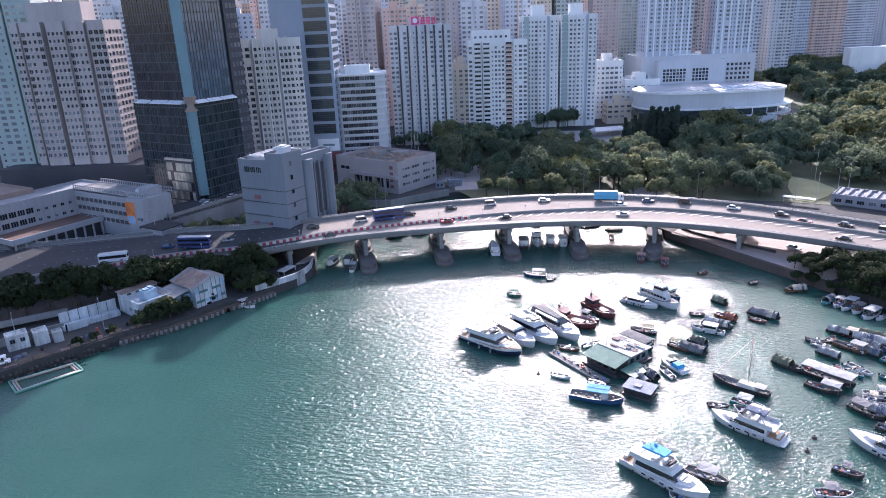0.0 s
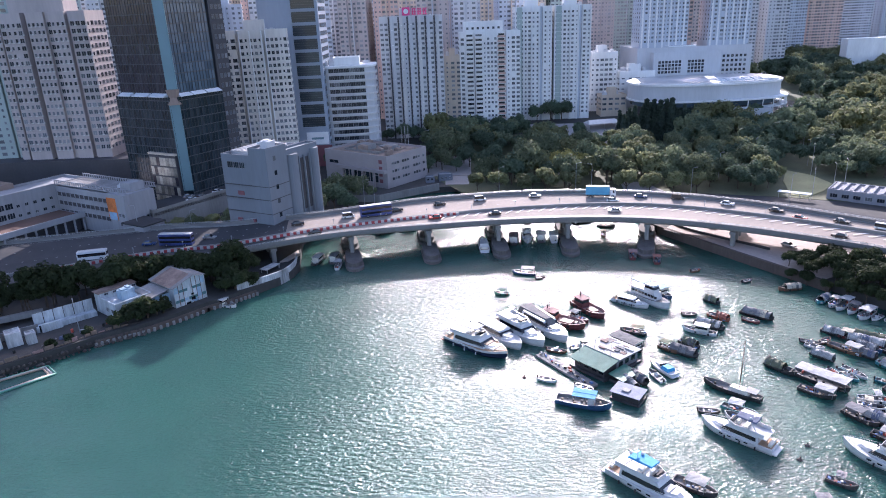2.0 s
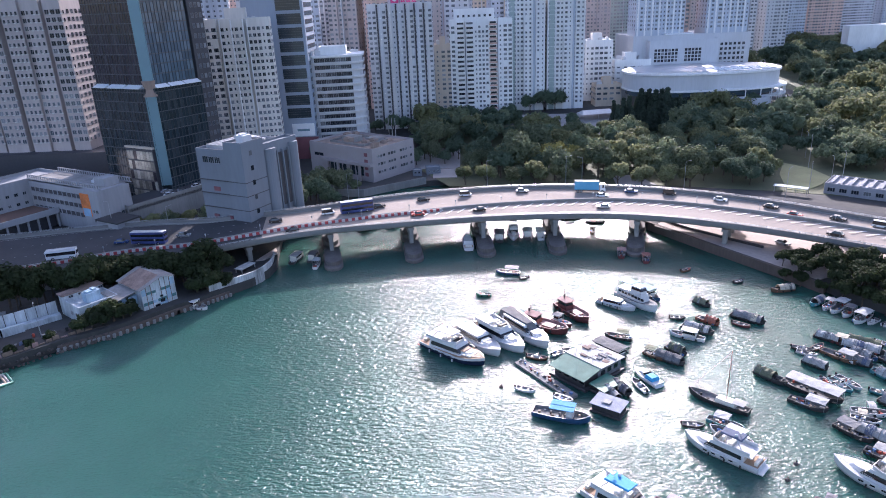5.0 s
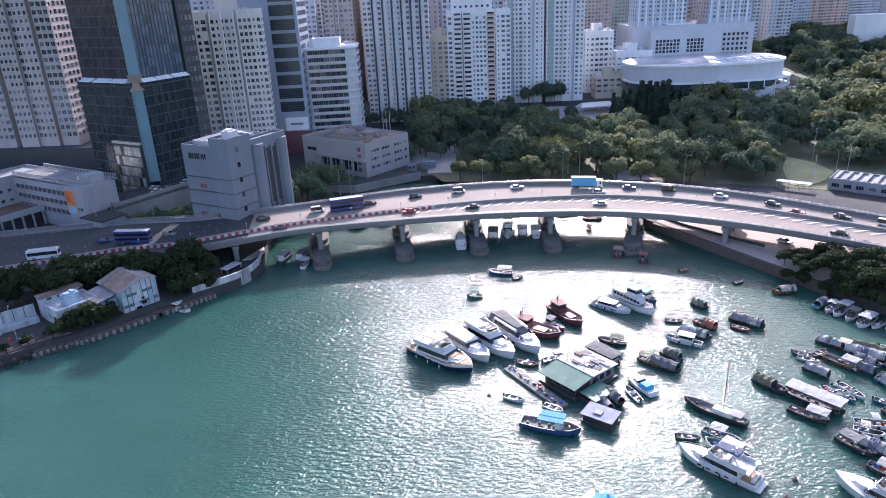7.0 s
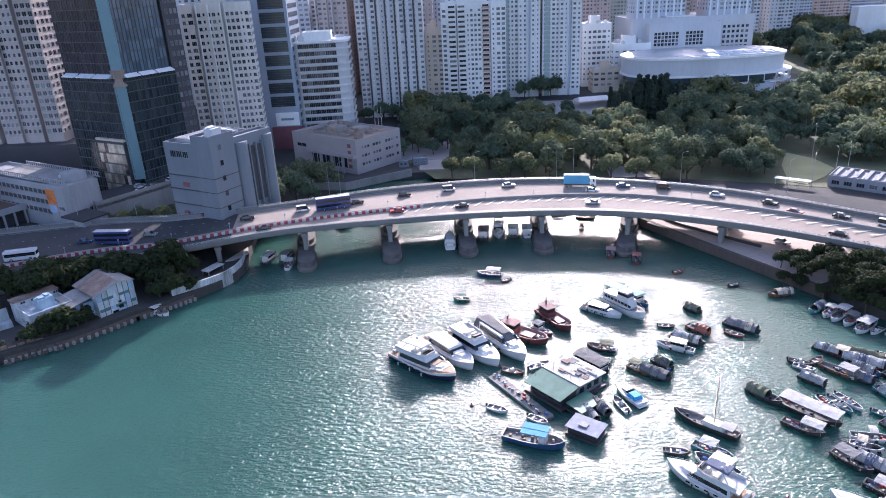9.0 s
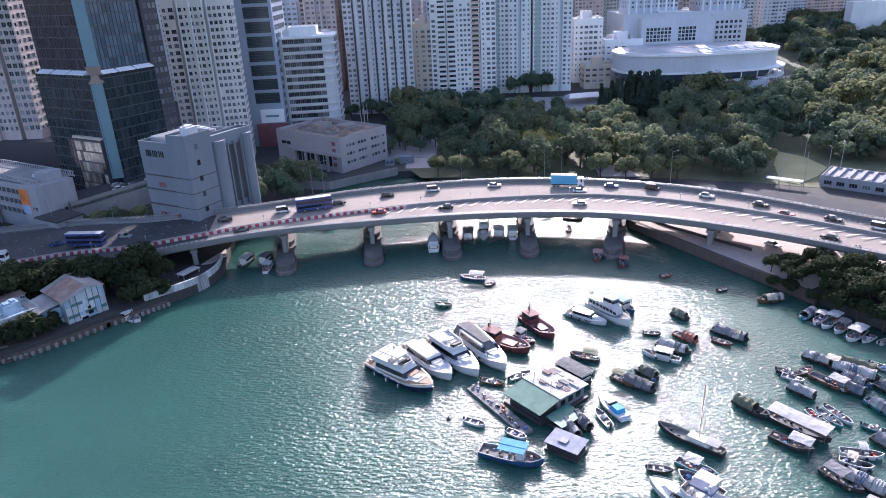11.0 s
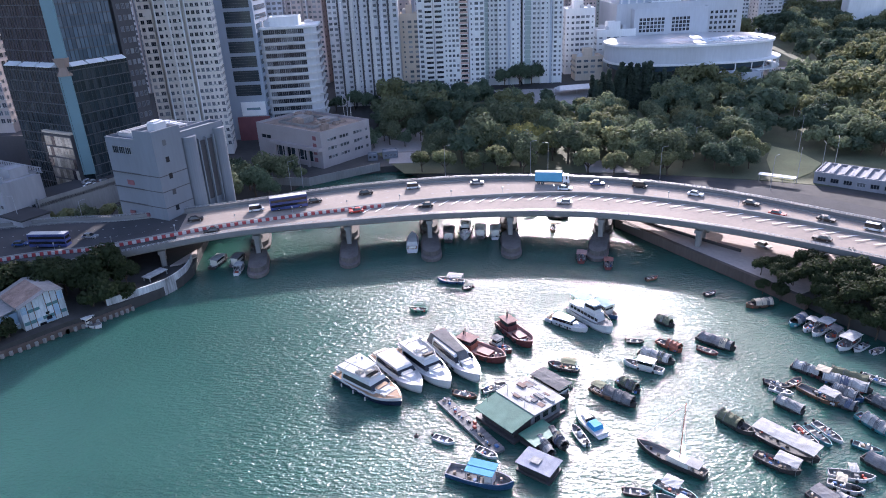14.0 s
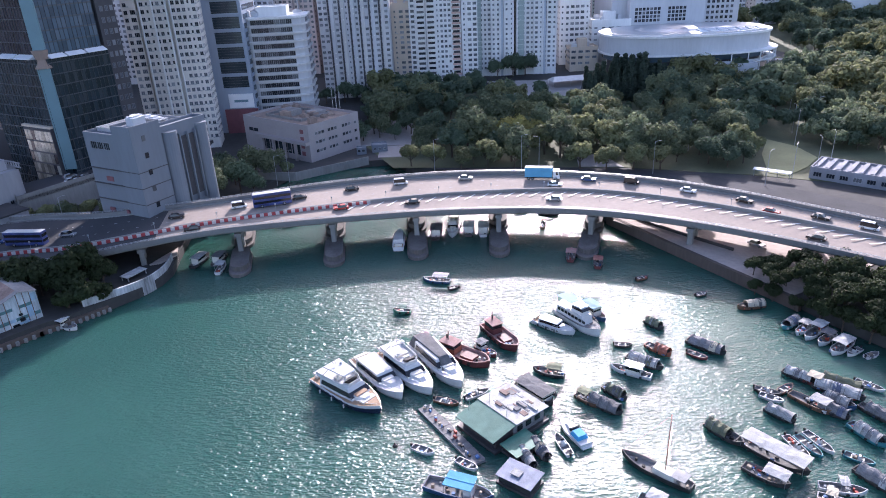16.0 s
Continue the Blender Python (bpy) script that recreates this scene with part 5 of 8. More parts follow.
# distant city: rows of towers up to the hillside
rngb = random.Random(77)
PAL = ["wall_bluegrey", "wall_grey", "wall_white", "wall_salmon", "wall_beige", "wall_green", "wall_pink", "wall_bluegrey", "wall_grey"]
for row, (yy, h0, h1, xa, xb, step) in enumerate(((520, 88, 106, -330, 55, 27), (600, 92, 120, -400, 130, 29), (700, 96, 140, -460, 330, 33), (820, 90, 165, -520, 330, 38), (960, 130, 200, -600, 360, 46), (980, 60, 150, 380, 900, 60))):
    x = xa
    while x < xb:
        w = rngb.uniform(0.62, 0.9) * step
        h = rngb.uniform(h0, h1)
        m = rngb.choice(PAL)
        nb = rngb.choice((2, 3))
        bays = []
        for k in range(nb):
            bays.append((k * w / nb, (k + 1) * w / nb, 0 if k % 2 == 0 else 1.4, max(2, int(w / nb / 3.0))))
        if row < 4 or rngb.random() < 0.85:
            flats(rngb.choice(("distant apartment tower in a hazy row of high-rises", "far pale high-rise tower with rows of windows", "far slender residential high-rise")), x, yy + rngb.uniform(-18, 18), rngb.uniform(-14, 14), bays, rngb.uniform(16, 24), h, m,
                  win=(1.7, 1.5), seed=int(x) + 1000 + row, far=True, sides="l" if x > 20 else "r", fl=3.3, side_cols=3, fins=[(w * 0.5 - .4, w * .5 + .4, -0.7, rngb.choice(PAL))])
        x += step * rngb.uniform(0.95, 1.3)
for x, y, w, h, m, lab in ((404, 800, 24, 122, "wall_bluegrey", "far blue grey apartment tower"), (432, 806, 40, 128, "wall_salmon", "far pinkish apartment tower on the slope"), (345, 770, 30, 42, "wall_white", "low white apartment block among trees"), (378, 790, 24, 50, "wall_white", "low white terraced block among trees"),
                           (520, 900, 46, 118, "wall_bluegrey", "far blue grey tower in haze"), (590, 920, 50, 130, "wall_bluegrey", "far blue grey slab in haze"), (330, 690, 22, 96, "wall_grey", "far grey slender tower")):
    flats(lab, x, y, 0, [(0, w / 2, 0, int(w / 6)), (w / 2, w, 1.5, int(w / 6))], 20, h, m, win=(1.9, 1.5), seed=int(x), far=True, sides="l", fl=3.2, side_cols=3)
# hillside
bm = bmesh.new()
NX, NY = 60, 14
grid = []
for j in range(NY + 1):
    grid.append([])
    for i in range(NX + 1):
        x, y = -1600 + 3200 * i / NX, 1010 + 1300 * j / NY
        h = 420 * (1 - math.exp(-(j / NY) * 2.6)) * (0.75 + 0.5 * noise.noise((x * 0.0016, y * 0.0016, 3))) + 22 * noise.noise((x * 0.008, y * 0.008, 7))
        grid[-1].append(bm.verts.new((x, y, LAND - 0.5 + max(0, h) * (0 if j == 0 else 1))))
for j in range(NY):
    for i in range(NX):
        bm.faces.new((grid[j][i], grid[j][i + 1], grid[j + 1][i + 1], grid[j + 1][i]))
solo("backdrop_hill", settled(bm), "hill_wood", "wooded hillside behind the city", "hill", "structure", smooth=True)

# ---- trees ----
def crown_mesh(seed, r, h, leaf, n, kind="round", size=1.0):
    """A crown of leaf sprays gathered in uneven clumps."""
    g = random.Random(seed)
    clumps = []
    for k in range(11):
        a, q = g.uniform(0, 2 * math.pi), r * math.sqrt(g.uniform(0.02, 1)) * 0.72
        clumps.append((Vector((math.cos(a) * q, math.sin(a) * q, h * (0.42 + 0.36 * (1 - (q / r) ** 2) + g.uniform(-.1, .1)))), r * g.uniform(0.28, 0.46)))
    if kind == "tall":
        clumps = [(Vector((g.uniform(-.3, .3), g.uniform(-.3, .3), h * t)), r * (1.0 - 0.85 * t) + 0.25) for t in [0.12 + 0.09 * k for k in range(10)]]
    vs, fs = [], []
    for k in range(n):
        c, cr = clumps[k % len(clumps)]
        d = Vector((g.gauss(0, 1), g.gauss(0, 1), g.gauss(0, 0.8))).normalized()
        p = c + d * cr * g.uniform(0.62, 1.08)
        if p.z < h * 0.18 and kind != "tall":
            p.z = h * 0.18 + g.uniform(0, 0.6)
        nrm = (d + Vector((g.uniform(-.7, .7), g.uniform(-.7, .7), g.uniform(-.2, .9)))).normalized()
        u = nrm.orthogonal().normalized()
        w = nrm.cross(u)
        a = g.uniform(0, 6.3)
        u, w = u * math.cos(a) + w * math.sin(a), w * math.cos(a) - u * math.sin(a)
        s = g.uniform(0.28, 0.62) * size
        b = len(vs)
        vs += [p - u * s, p + w * s * 0.55 + nrm * 0.1, p + u * s, p - w * s * 0.55 - nrm * 0.06]
        fs.append((b, b + 1, b + 2, b + 3))
    me = bpy.data.meshes.new("crown")
    me.from_pydata([tuple(v) for v in vs], [], fs)
    me.materials.append(MATS[leaf])
    return me


def trunk_mesh(seed, r, h, kind="round"):
    g = random.Random(seed + 50)
    bm = bmesh.new()
    top = Vector((g.uniform(-.3, .3), g.uniform(-.3, .3), h * (0.45 if kind == "round" else 0.9)))
    cyl(bm, (0, 0, -0.3), top, 0.3, 0.16, 7)
    if kind == "round":
        for k in range(6):
            a = k * 1.05 + g.uniform(-.3, .3)
            s = top * g.uniform(0.55, 0.95)
            cyl(bm, s, (math.cos(a) * r * 0.6, math.sin(a) * r * 0.6, h * g.uniform(0.55, 0.78)), 0.12, 0.04, 5)
    return finish(bm, "trunk", "bark")


TREES = {}
for key, leaf, r, h, n, kind in (("a", "leaf_green", 5.2, 10.0, 2600, "round"), ("b", "leaf_dark", 5.6, 10.5, 2700, "round"), ("c", "leaf_olive", 4.6, 8.5, 2200, "round"), ("d", "leaf_green", 6.2, 11.5, 3000, "round"),
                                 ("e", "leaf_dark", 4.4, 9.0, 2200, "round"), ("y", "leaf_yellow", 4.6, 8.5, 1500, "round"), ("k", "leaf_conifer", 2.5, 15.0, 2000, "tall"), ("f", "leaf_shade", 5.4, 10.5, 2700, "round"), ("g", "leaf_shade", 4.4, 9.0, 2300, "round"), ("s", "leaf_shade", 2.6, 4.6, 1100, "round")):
    TREES[key] = (crown_mesh(ord(key), r, h, leaf, n, kind), trunk_mesh(ord(key), r, h, kind))
TLAB = {"a": "leafy green park tree with a broad crown", "b": "dark green tree with a broad crown", "c": "olive green tree with an open crown", "d": "large spreading green tree", "e": "dark tree with a dense crown", "y": "yellowish tree with thin open leaves", "k": "tall dark narrow conifer", "s": "low bushy shrub in darkened shade green", "f": "very dark broad tree on the shore", "g": "very dark dense tree on the shore"}
TGRP = {"k": "conifers by the hall", "s": "shrubs on the shore"}


def tree(key, x, y, z=LAND, s=1.0, rot=0.0, group="park trees"):
    t = thing("tree" if key != "s" else "shrub", TLAB[key], "tree" if key != "s" else "shrub", pose(x, y, z, 0, 0, rot) @ Matrix.Scale(s, 4), TGRP.get(key, group))
    piece("crown", TREES[key][0], t, Matrix())
    piece("trunk", TREES[key][1], t, Matrix())
    return t


rt = random.Random(11)


PARK = [(16, 298), (60, 292), (98, 287), (132, 274), (150, 300), (185, 268), (300, 240), (470, 340), (620, 600), (560, 760), (420, 690), (330, 640), (300, 560), (262, 470), (240, 440), (118, 420), (64, 424), (-4, 436), (-2, 352), (24, 340)]
HOLES = [[(6, 352), (24, 352), (22, 296), (7, 296)], [(52, 336), (66, 342), (82, 318), (78, 305), (60, 305)], [(140, 278), (152, 258), (190, 284), (196, 350), (166, 350), (155, 312)], [(72, 396), (108, 390), (128, 424), (74, 430)], [(4, 332), (16, 332), (17, 350), (4, 352)], [(246, 452), (278, 450), (288, 506), (252, 508)], [(24, 346), (52, 348), (52, 368), (24, 366)], [(202, 392), (222, 392), (227, 455), (207, 455)], [(66, 425), (130, 421), (136, 470), (66, 474)],
         [(250, 300), (300, 290), (320, 350), (262, 356)]]
far_spots = {"b": [], "d": [], "e": []}
rh = random.Random(19)
for k in range(210):
    px_, py_ = rh.uniform(300, 640), rh.uniform(640, 800)
    if px_ / py_ < 0.84 and not (400 < px_ < 480 and py_ < 735):
        far_spots[rh.choice("bdee")].append(pose(px_, py_, LAND, 0, 0, rh.uniform(0, 360)) @ Matrix.Scale(rh.uniform(1.2, 2.3), 4))
count = 0
y = 288.0
while y < 760:
    x = -10 + rt.uniform(-3, 3)
    st = 8.8 + (y - 288) * 0.018
    while x < 620:
        px_, py_ = x + rt.uniform(-2.6, 2.6), y + rt.uniform(-2.6, 2.6)
        if inside(px_, py_, PARK) and not any(inside(px_, py_, h) for h in HOLES) and rt.random() < 0.9:
            s_, r_ = rt.choice((0.7, 0.9, 1.0, 1.1, 1.25, 1.4, 1.55)) * rt.uniform(0.9, 1.1), rt.uniform(0, 360)
            if py_ < 385 and px_ < 215 and count < 190:
                tree(rt.choice("aabcdcec") if px_ > 40 else rt.choice("abbdee"), px_, py_, LAND, s_, r_)
                count += 1
            else:
                far_spots[rt.choice("bde")].append(pose(px_, py_, LAND, 0, 0, r_) @ Matrix.Scale(s_ * 1.05, 4))
        x += st
    y += st * 0.9
# the dark conifers by the hall stand clear of the broad crowns
far_spots = {key: [m for m in ms if not (106 < m.translation.x < 164 and 384 < m.translation.y < 424)] for key, ms in far_spots.items()}
# round the playing field
for k, (x, y, s) in enumerate(((131, 282, 1.1), (138.5, 286, 1.25), (146, 294, 1.3), (151, 304, 1.3), (158, 316, 1.35), (143.5, 281, 0.9), (150.5, 289, 0.9), (136, 277, 0.8))):
    tree("becbebcb"[k], x, y, LAND, s, k * 71)
for k, (x, y, s) in enumerate(((168, 324, 1.3), (165, 334, 1.4), (175, 318, 1.1), (174, 336, 1.9), (181, 346, 1.9), (166, 346, 1.6), (183, 318, 1.2), (180, 303, 1.0), (187, 309, 1.1), (192, 298, 1.1), (196, 314, 1.2), (193, 330, 1.3), (204, 296, 1.1), (203, 322, 1.3), (201, 338, 1.3), (190, 290, 0.8), (184, 294, 0.8), (213, 300, 1.2))):
    far_spots["ebe"[k % 3]].append(pose(x, y, LAND, 0, 0, k * 67) @ Matrix.Scale(s, 4))
for key, leaf, r, h in (("b", "leaf_green", 5.6, 10.5), ("d", "leaf_olive", 6.2, 11.5), ("e", "leaf_dark", 4.8, 9.5)):
    low = crown_mesh(ord(key) + 300, r, h, leaf, 800, "round", 1.65)
    ob = new("woodland", joined("woodland", low, [settle(m) for m in far_spots[key]], [leaf]))
    tagged(ob, "far belt of dark green park trees", "trees", kind="stuff")
for x, y, s in ((64, 324, 1.45), (71, 320, 1.3), (60, 330, 1.2), (77, 316, 1.2)):
    tree("y", x, y, LAND, s, x * 7)
for k, (x, y, s) in enumerate(((-1, 337, 0.9), (6, 341, 1.0), (13, 337, 0.85), (20, 345, 1.05), (27, 340, 0.9), (3, 348, 1.0), (-5, 345, 0.8))):
    tree("bde"[k % 3], x, y, LAND, s, k * 83)
# light row along the road, in front of the park
for k, (x, y) in enumerate(((84, 284), (93, 281), (103, 281), (40, 291), (50, 290), (60, 288), (30, 293), (21, 297), (112, 278))):
    tree("c", x, y, LAND, rt.uniform(0.95, 1.25), k * 40)
for k in range(30):
    tree("k", 113 + (k % 15) * 3.0 + rt.uniform(-1.2, 1.2), 398 + (k // 15) * 9 + rt.uniform(-2, 2), LAND, rt.uniform(0.95, 1.35) * (1.25 if 4 < k % 15 < 10 else 1.0), k * 33)
for k in range(9):
    tree("b", 128 + k * 6.2, 420 + rt.uniform(-3, 3), LAND, rt.uniform(0.9, 1.2), k * 50)
# trees before the ribbed towers and hall
for x, y, s in ((74, 480, 1.2), (84, 482, 1.5), (92, 484, 1.4), (20, 446, 1.1), (32, 444, 1.2), (44, 446, 1.1), (56, 450, 1.1), (6, 440, 1.1), (-8, 425, 1.0), (-18, 428, 1.1), (-28, 425, 0.9), (-52, 362, 0.9), (-44, 364, 1.0), (-36, 362, 0.9)):
    tree("b", x, y, LAND, s, x * 9)
# between the grey block and the low offices
for k, (x, y, s) in enumerate(((-46, 268, 1.1), (-40, 276, 1.2), (-36, 286, 1.1), (-44, 284, 1.1), (-50, 292, 1.0), (-32, 296, 0.9), (-42, 300, 1.0), (-34, 272, 0.8), (-52, 278, 1.1), (-26, 292, 0.6))):
    tree("abd"[k % 3], x, y, LAND, s, k * 61)
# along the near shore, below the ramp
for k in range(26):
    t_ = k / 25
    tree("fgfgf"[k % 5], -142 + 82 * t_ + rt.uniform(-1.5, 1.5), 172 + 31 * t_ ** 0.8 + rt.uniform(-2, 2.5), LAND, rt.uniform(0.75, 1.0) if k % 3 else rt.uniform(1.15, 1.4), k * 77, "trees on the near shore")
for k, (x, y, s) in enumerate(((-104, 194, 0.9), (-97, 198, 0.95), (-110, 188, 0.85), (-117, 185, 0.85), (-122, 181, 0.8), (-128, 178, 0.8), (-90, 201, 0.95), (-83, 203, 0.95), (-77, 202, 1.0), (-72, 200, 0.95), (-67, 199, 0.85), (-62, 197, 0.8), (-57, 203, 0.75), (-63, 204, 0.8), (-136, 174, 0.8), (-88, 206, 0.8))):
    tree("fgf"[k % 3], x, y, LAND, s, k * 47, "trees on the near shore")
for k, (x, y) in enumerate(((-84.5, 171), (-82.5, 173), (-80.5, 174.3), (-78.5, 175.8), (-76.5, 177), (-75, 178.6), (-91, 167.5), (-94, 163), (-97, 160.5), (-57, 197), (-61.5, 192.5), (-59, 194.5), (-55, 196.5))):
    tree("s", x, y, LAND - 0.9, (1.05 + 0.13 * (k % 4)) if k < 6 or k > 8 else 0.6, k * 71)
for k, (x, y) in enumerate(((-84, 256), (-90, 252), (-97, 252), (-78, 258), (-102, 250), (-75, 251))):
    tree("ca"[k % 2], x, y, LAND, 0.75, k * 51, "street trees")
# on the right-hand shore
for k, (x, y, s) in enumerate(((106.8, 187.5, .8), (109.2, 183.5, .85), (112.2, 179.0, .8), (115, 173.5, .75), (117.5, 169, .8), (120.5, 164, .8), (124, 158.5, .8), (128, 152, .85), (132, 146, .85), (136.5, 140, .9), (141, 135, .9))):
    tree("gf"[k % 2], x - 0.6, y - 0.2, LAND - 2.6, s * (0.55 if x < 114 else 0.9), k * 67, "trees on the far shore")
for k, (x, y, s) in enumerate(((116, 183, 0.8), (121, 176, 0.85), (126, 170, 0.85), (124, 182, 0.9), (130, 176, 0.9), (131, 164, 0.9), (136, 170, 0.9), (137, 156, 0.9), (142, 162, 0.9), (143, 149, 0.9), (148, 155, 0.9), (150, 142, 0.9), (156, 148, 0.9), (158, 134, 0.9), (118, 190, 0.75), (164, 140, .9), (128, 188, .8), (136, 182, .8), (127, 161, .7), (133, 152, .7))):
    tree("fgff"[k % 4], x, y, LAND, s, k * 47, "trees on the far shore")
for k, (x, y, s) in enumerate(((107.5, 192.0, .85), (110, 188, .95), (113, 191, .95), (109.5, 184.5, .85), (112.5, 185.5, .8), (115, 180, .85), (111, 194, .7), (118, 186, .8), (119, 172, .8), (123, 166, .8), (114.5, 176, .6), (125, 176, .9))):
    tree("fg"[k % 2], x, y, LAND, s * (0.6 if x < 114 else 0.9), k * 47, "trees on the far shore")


# ---- boats ----
def hull_bm(L, W, h, bow=0.35, sheer=0.35, draft=0.5, full=0.85, n=10, floor=None, rim=0.12, mi_deck=1):
    """A hull along x, bow at +x. With floor, it is open and has an inside down to that height."""
    bm = bmesh.new()
    rows = []
    for i in range(n + 1):
        s = i / n
        x = -L / 2 + L * s
        b = W / 2 * (full + (1 - full) * min(1, s * 3)) if s < 1 - bow else W / 2 * max(0.015, (1 - ((s - 1 + bow) / bow) ** 2.5))
        g = h * (1 + sheer * max(0, (s - 0.4) / 0.6) ** 2)
        xs = x - (0.06 * L * max(0, (s - 0.6) / 0.4)) * 1.0
        rows.append([bm.verts.new((xs, 0, -draft)), bm.verts.new((xs, b * 0.72, -draft * 0.3)), bm.verts.new((x - 0.02 * L * s, b * 0.94, h * 0.4)), bm.verts.new((x, b, g))])
    mir = [[r[0]] + [bm.verts.new((v.co.x, -v.co.y, v.co.z)) for v in r[1:]] for r in rows]
    for q in (rows, mir):
        for a, b in zip(q, q[1:]):
            for k in range(3):
                bm.faces.new((a[k], b[k], b[k + 1], a[k + 1]))
    bm.faces.new(rows[0] + mir[0][:0:-1])
    bm.faces.new((rows[-1][0], *rows[-1][1:], *mir[-1][:0:-1]))
    if floor is None:
        for a, b, c, d in zip(rows, rows[1:], mir, mir[1:]):
            bm.faces.new((a[3], b[3], d[3], c[3])).material_index = mi_deck
    else:
        ins, inm = [], []
        for r in rows:
            x, y, g = r[3].co
            y2 = max(0.005, y - rim)
            xx = min(x, L / 2 - rim * 2) if x > 0 else max(x, -L / 2 + rim)
            ins.append((bm.verts.new((xx, y2, g)), bm.verts.new((xx, y2 * 0.9, floor))))
            inm.append((bm.verts.new((xx, -y2, g)), bm.verts.new((xx, -y2 * 0.9, floor))))
        for k in range(n):
            bm.faces.new((rows[k][3], rows[k + 1][3], ins[k + 1][0], ins[k][0]))
            bm.faces.new((mir[k][3], mir[k + 1][3], inm[k + 1][0], inm[k][0]))
            bm.faces.new((ins[k][0], ins[k + 1][0], ins[k + 1][1], ins[k][1])).material_index = mi_deck
            bm.faces.new((inm[k][0], inm[k + 1][0], inm[k + 1][1], inm[k][1])).material_index = mi_deck
            bm.faces.new((ins[k][1], ins[k + 1][1], inm[k + 1][1], inm[k][1])).material_index = mi_deck
        for a in (0, n):
            bm.faces.new((ins[a][0], inm[a][0], inm[a][1], ins[a][1])).material_index = mi_deck
            bm.faces.new((rows[a][3], ins[a][0], inm[a][0], mir[a][3]))
    return bm


def slab(bm, x0, x1, w0, w1, z0, z1, rake0=0.0, rake1=0.0, taper=0.9, mi=0):
    """A cabin block: widths at the aft and fore ends, raked ends, sides leaning in."""
    lo = [(x0, -w0 / 2), (x1, -w1 / 2), (x1, w1 / 2), (x0, w0 / 2)]
    hi = [(x0 + rake0, -w0 / 2 * taper), (x1 - rake1, -w1 / 2 * taper), (x1 - rake1, w1 / 2 * taper), (x0 + rake0, w0 / 2 * taper)]
    prism(bm, lo, z0, z1, mi, hi)


def rail(bm, pts, z, h=0.7, r=0.025):
    for a, b in zip(pts, pts[1:]):
        cyl(bm, (a[0], a[1], z + h), (b[0], b[1], z + h), r, n=5)
    for a in pts:
        cyl(bm, (a[0], a[1], z), (a[0], a[1], z + h), r, n=5)


def boat_at(name, label, x, y, ang, cat="boat", group="moored boats"):
    if len(label.split()) < 5:
        label += " on the water"
    return thing(name, label, cat, pose(x, y, 0, 0, 0, ang), group)


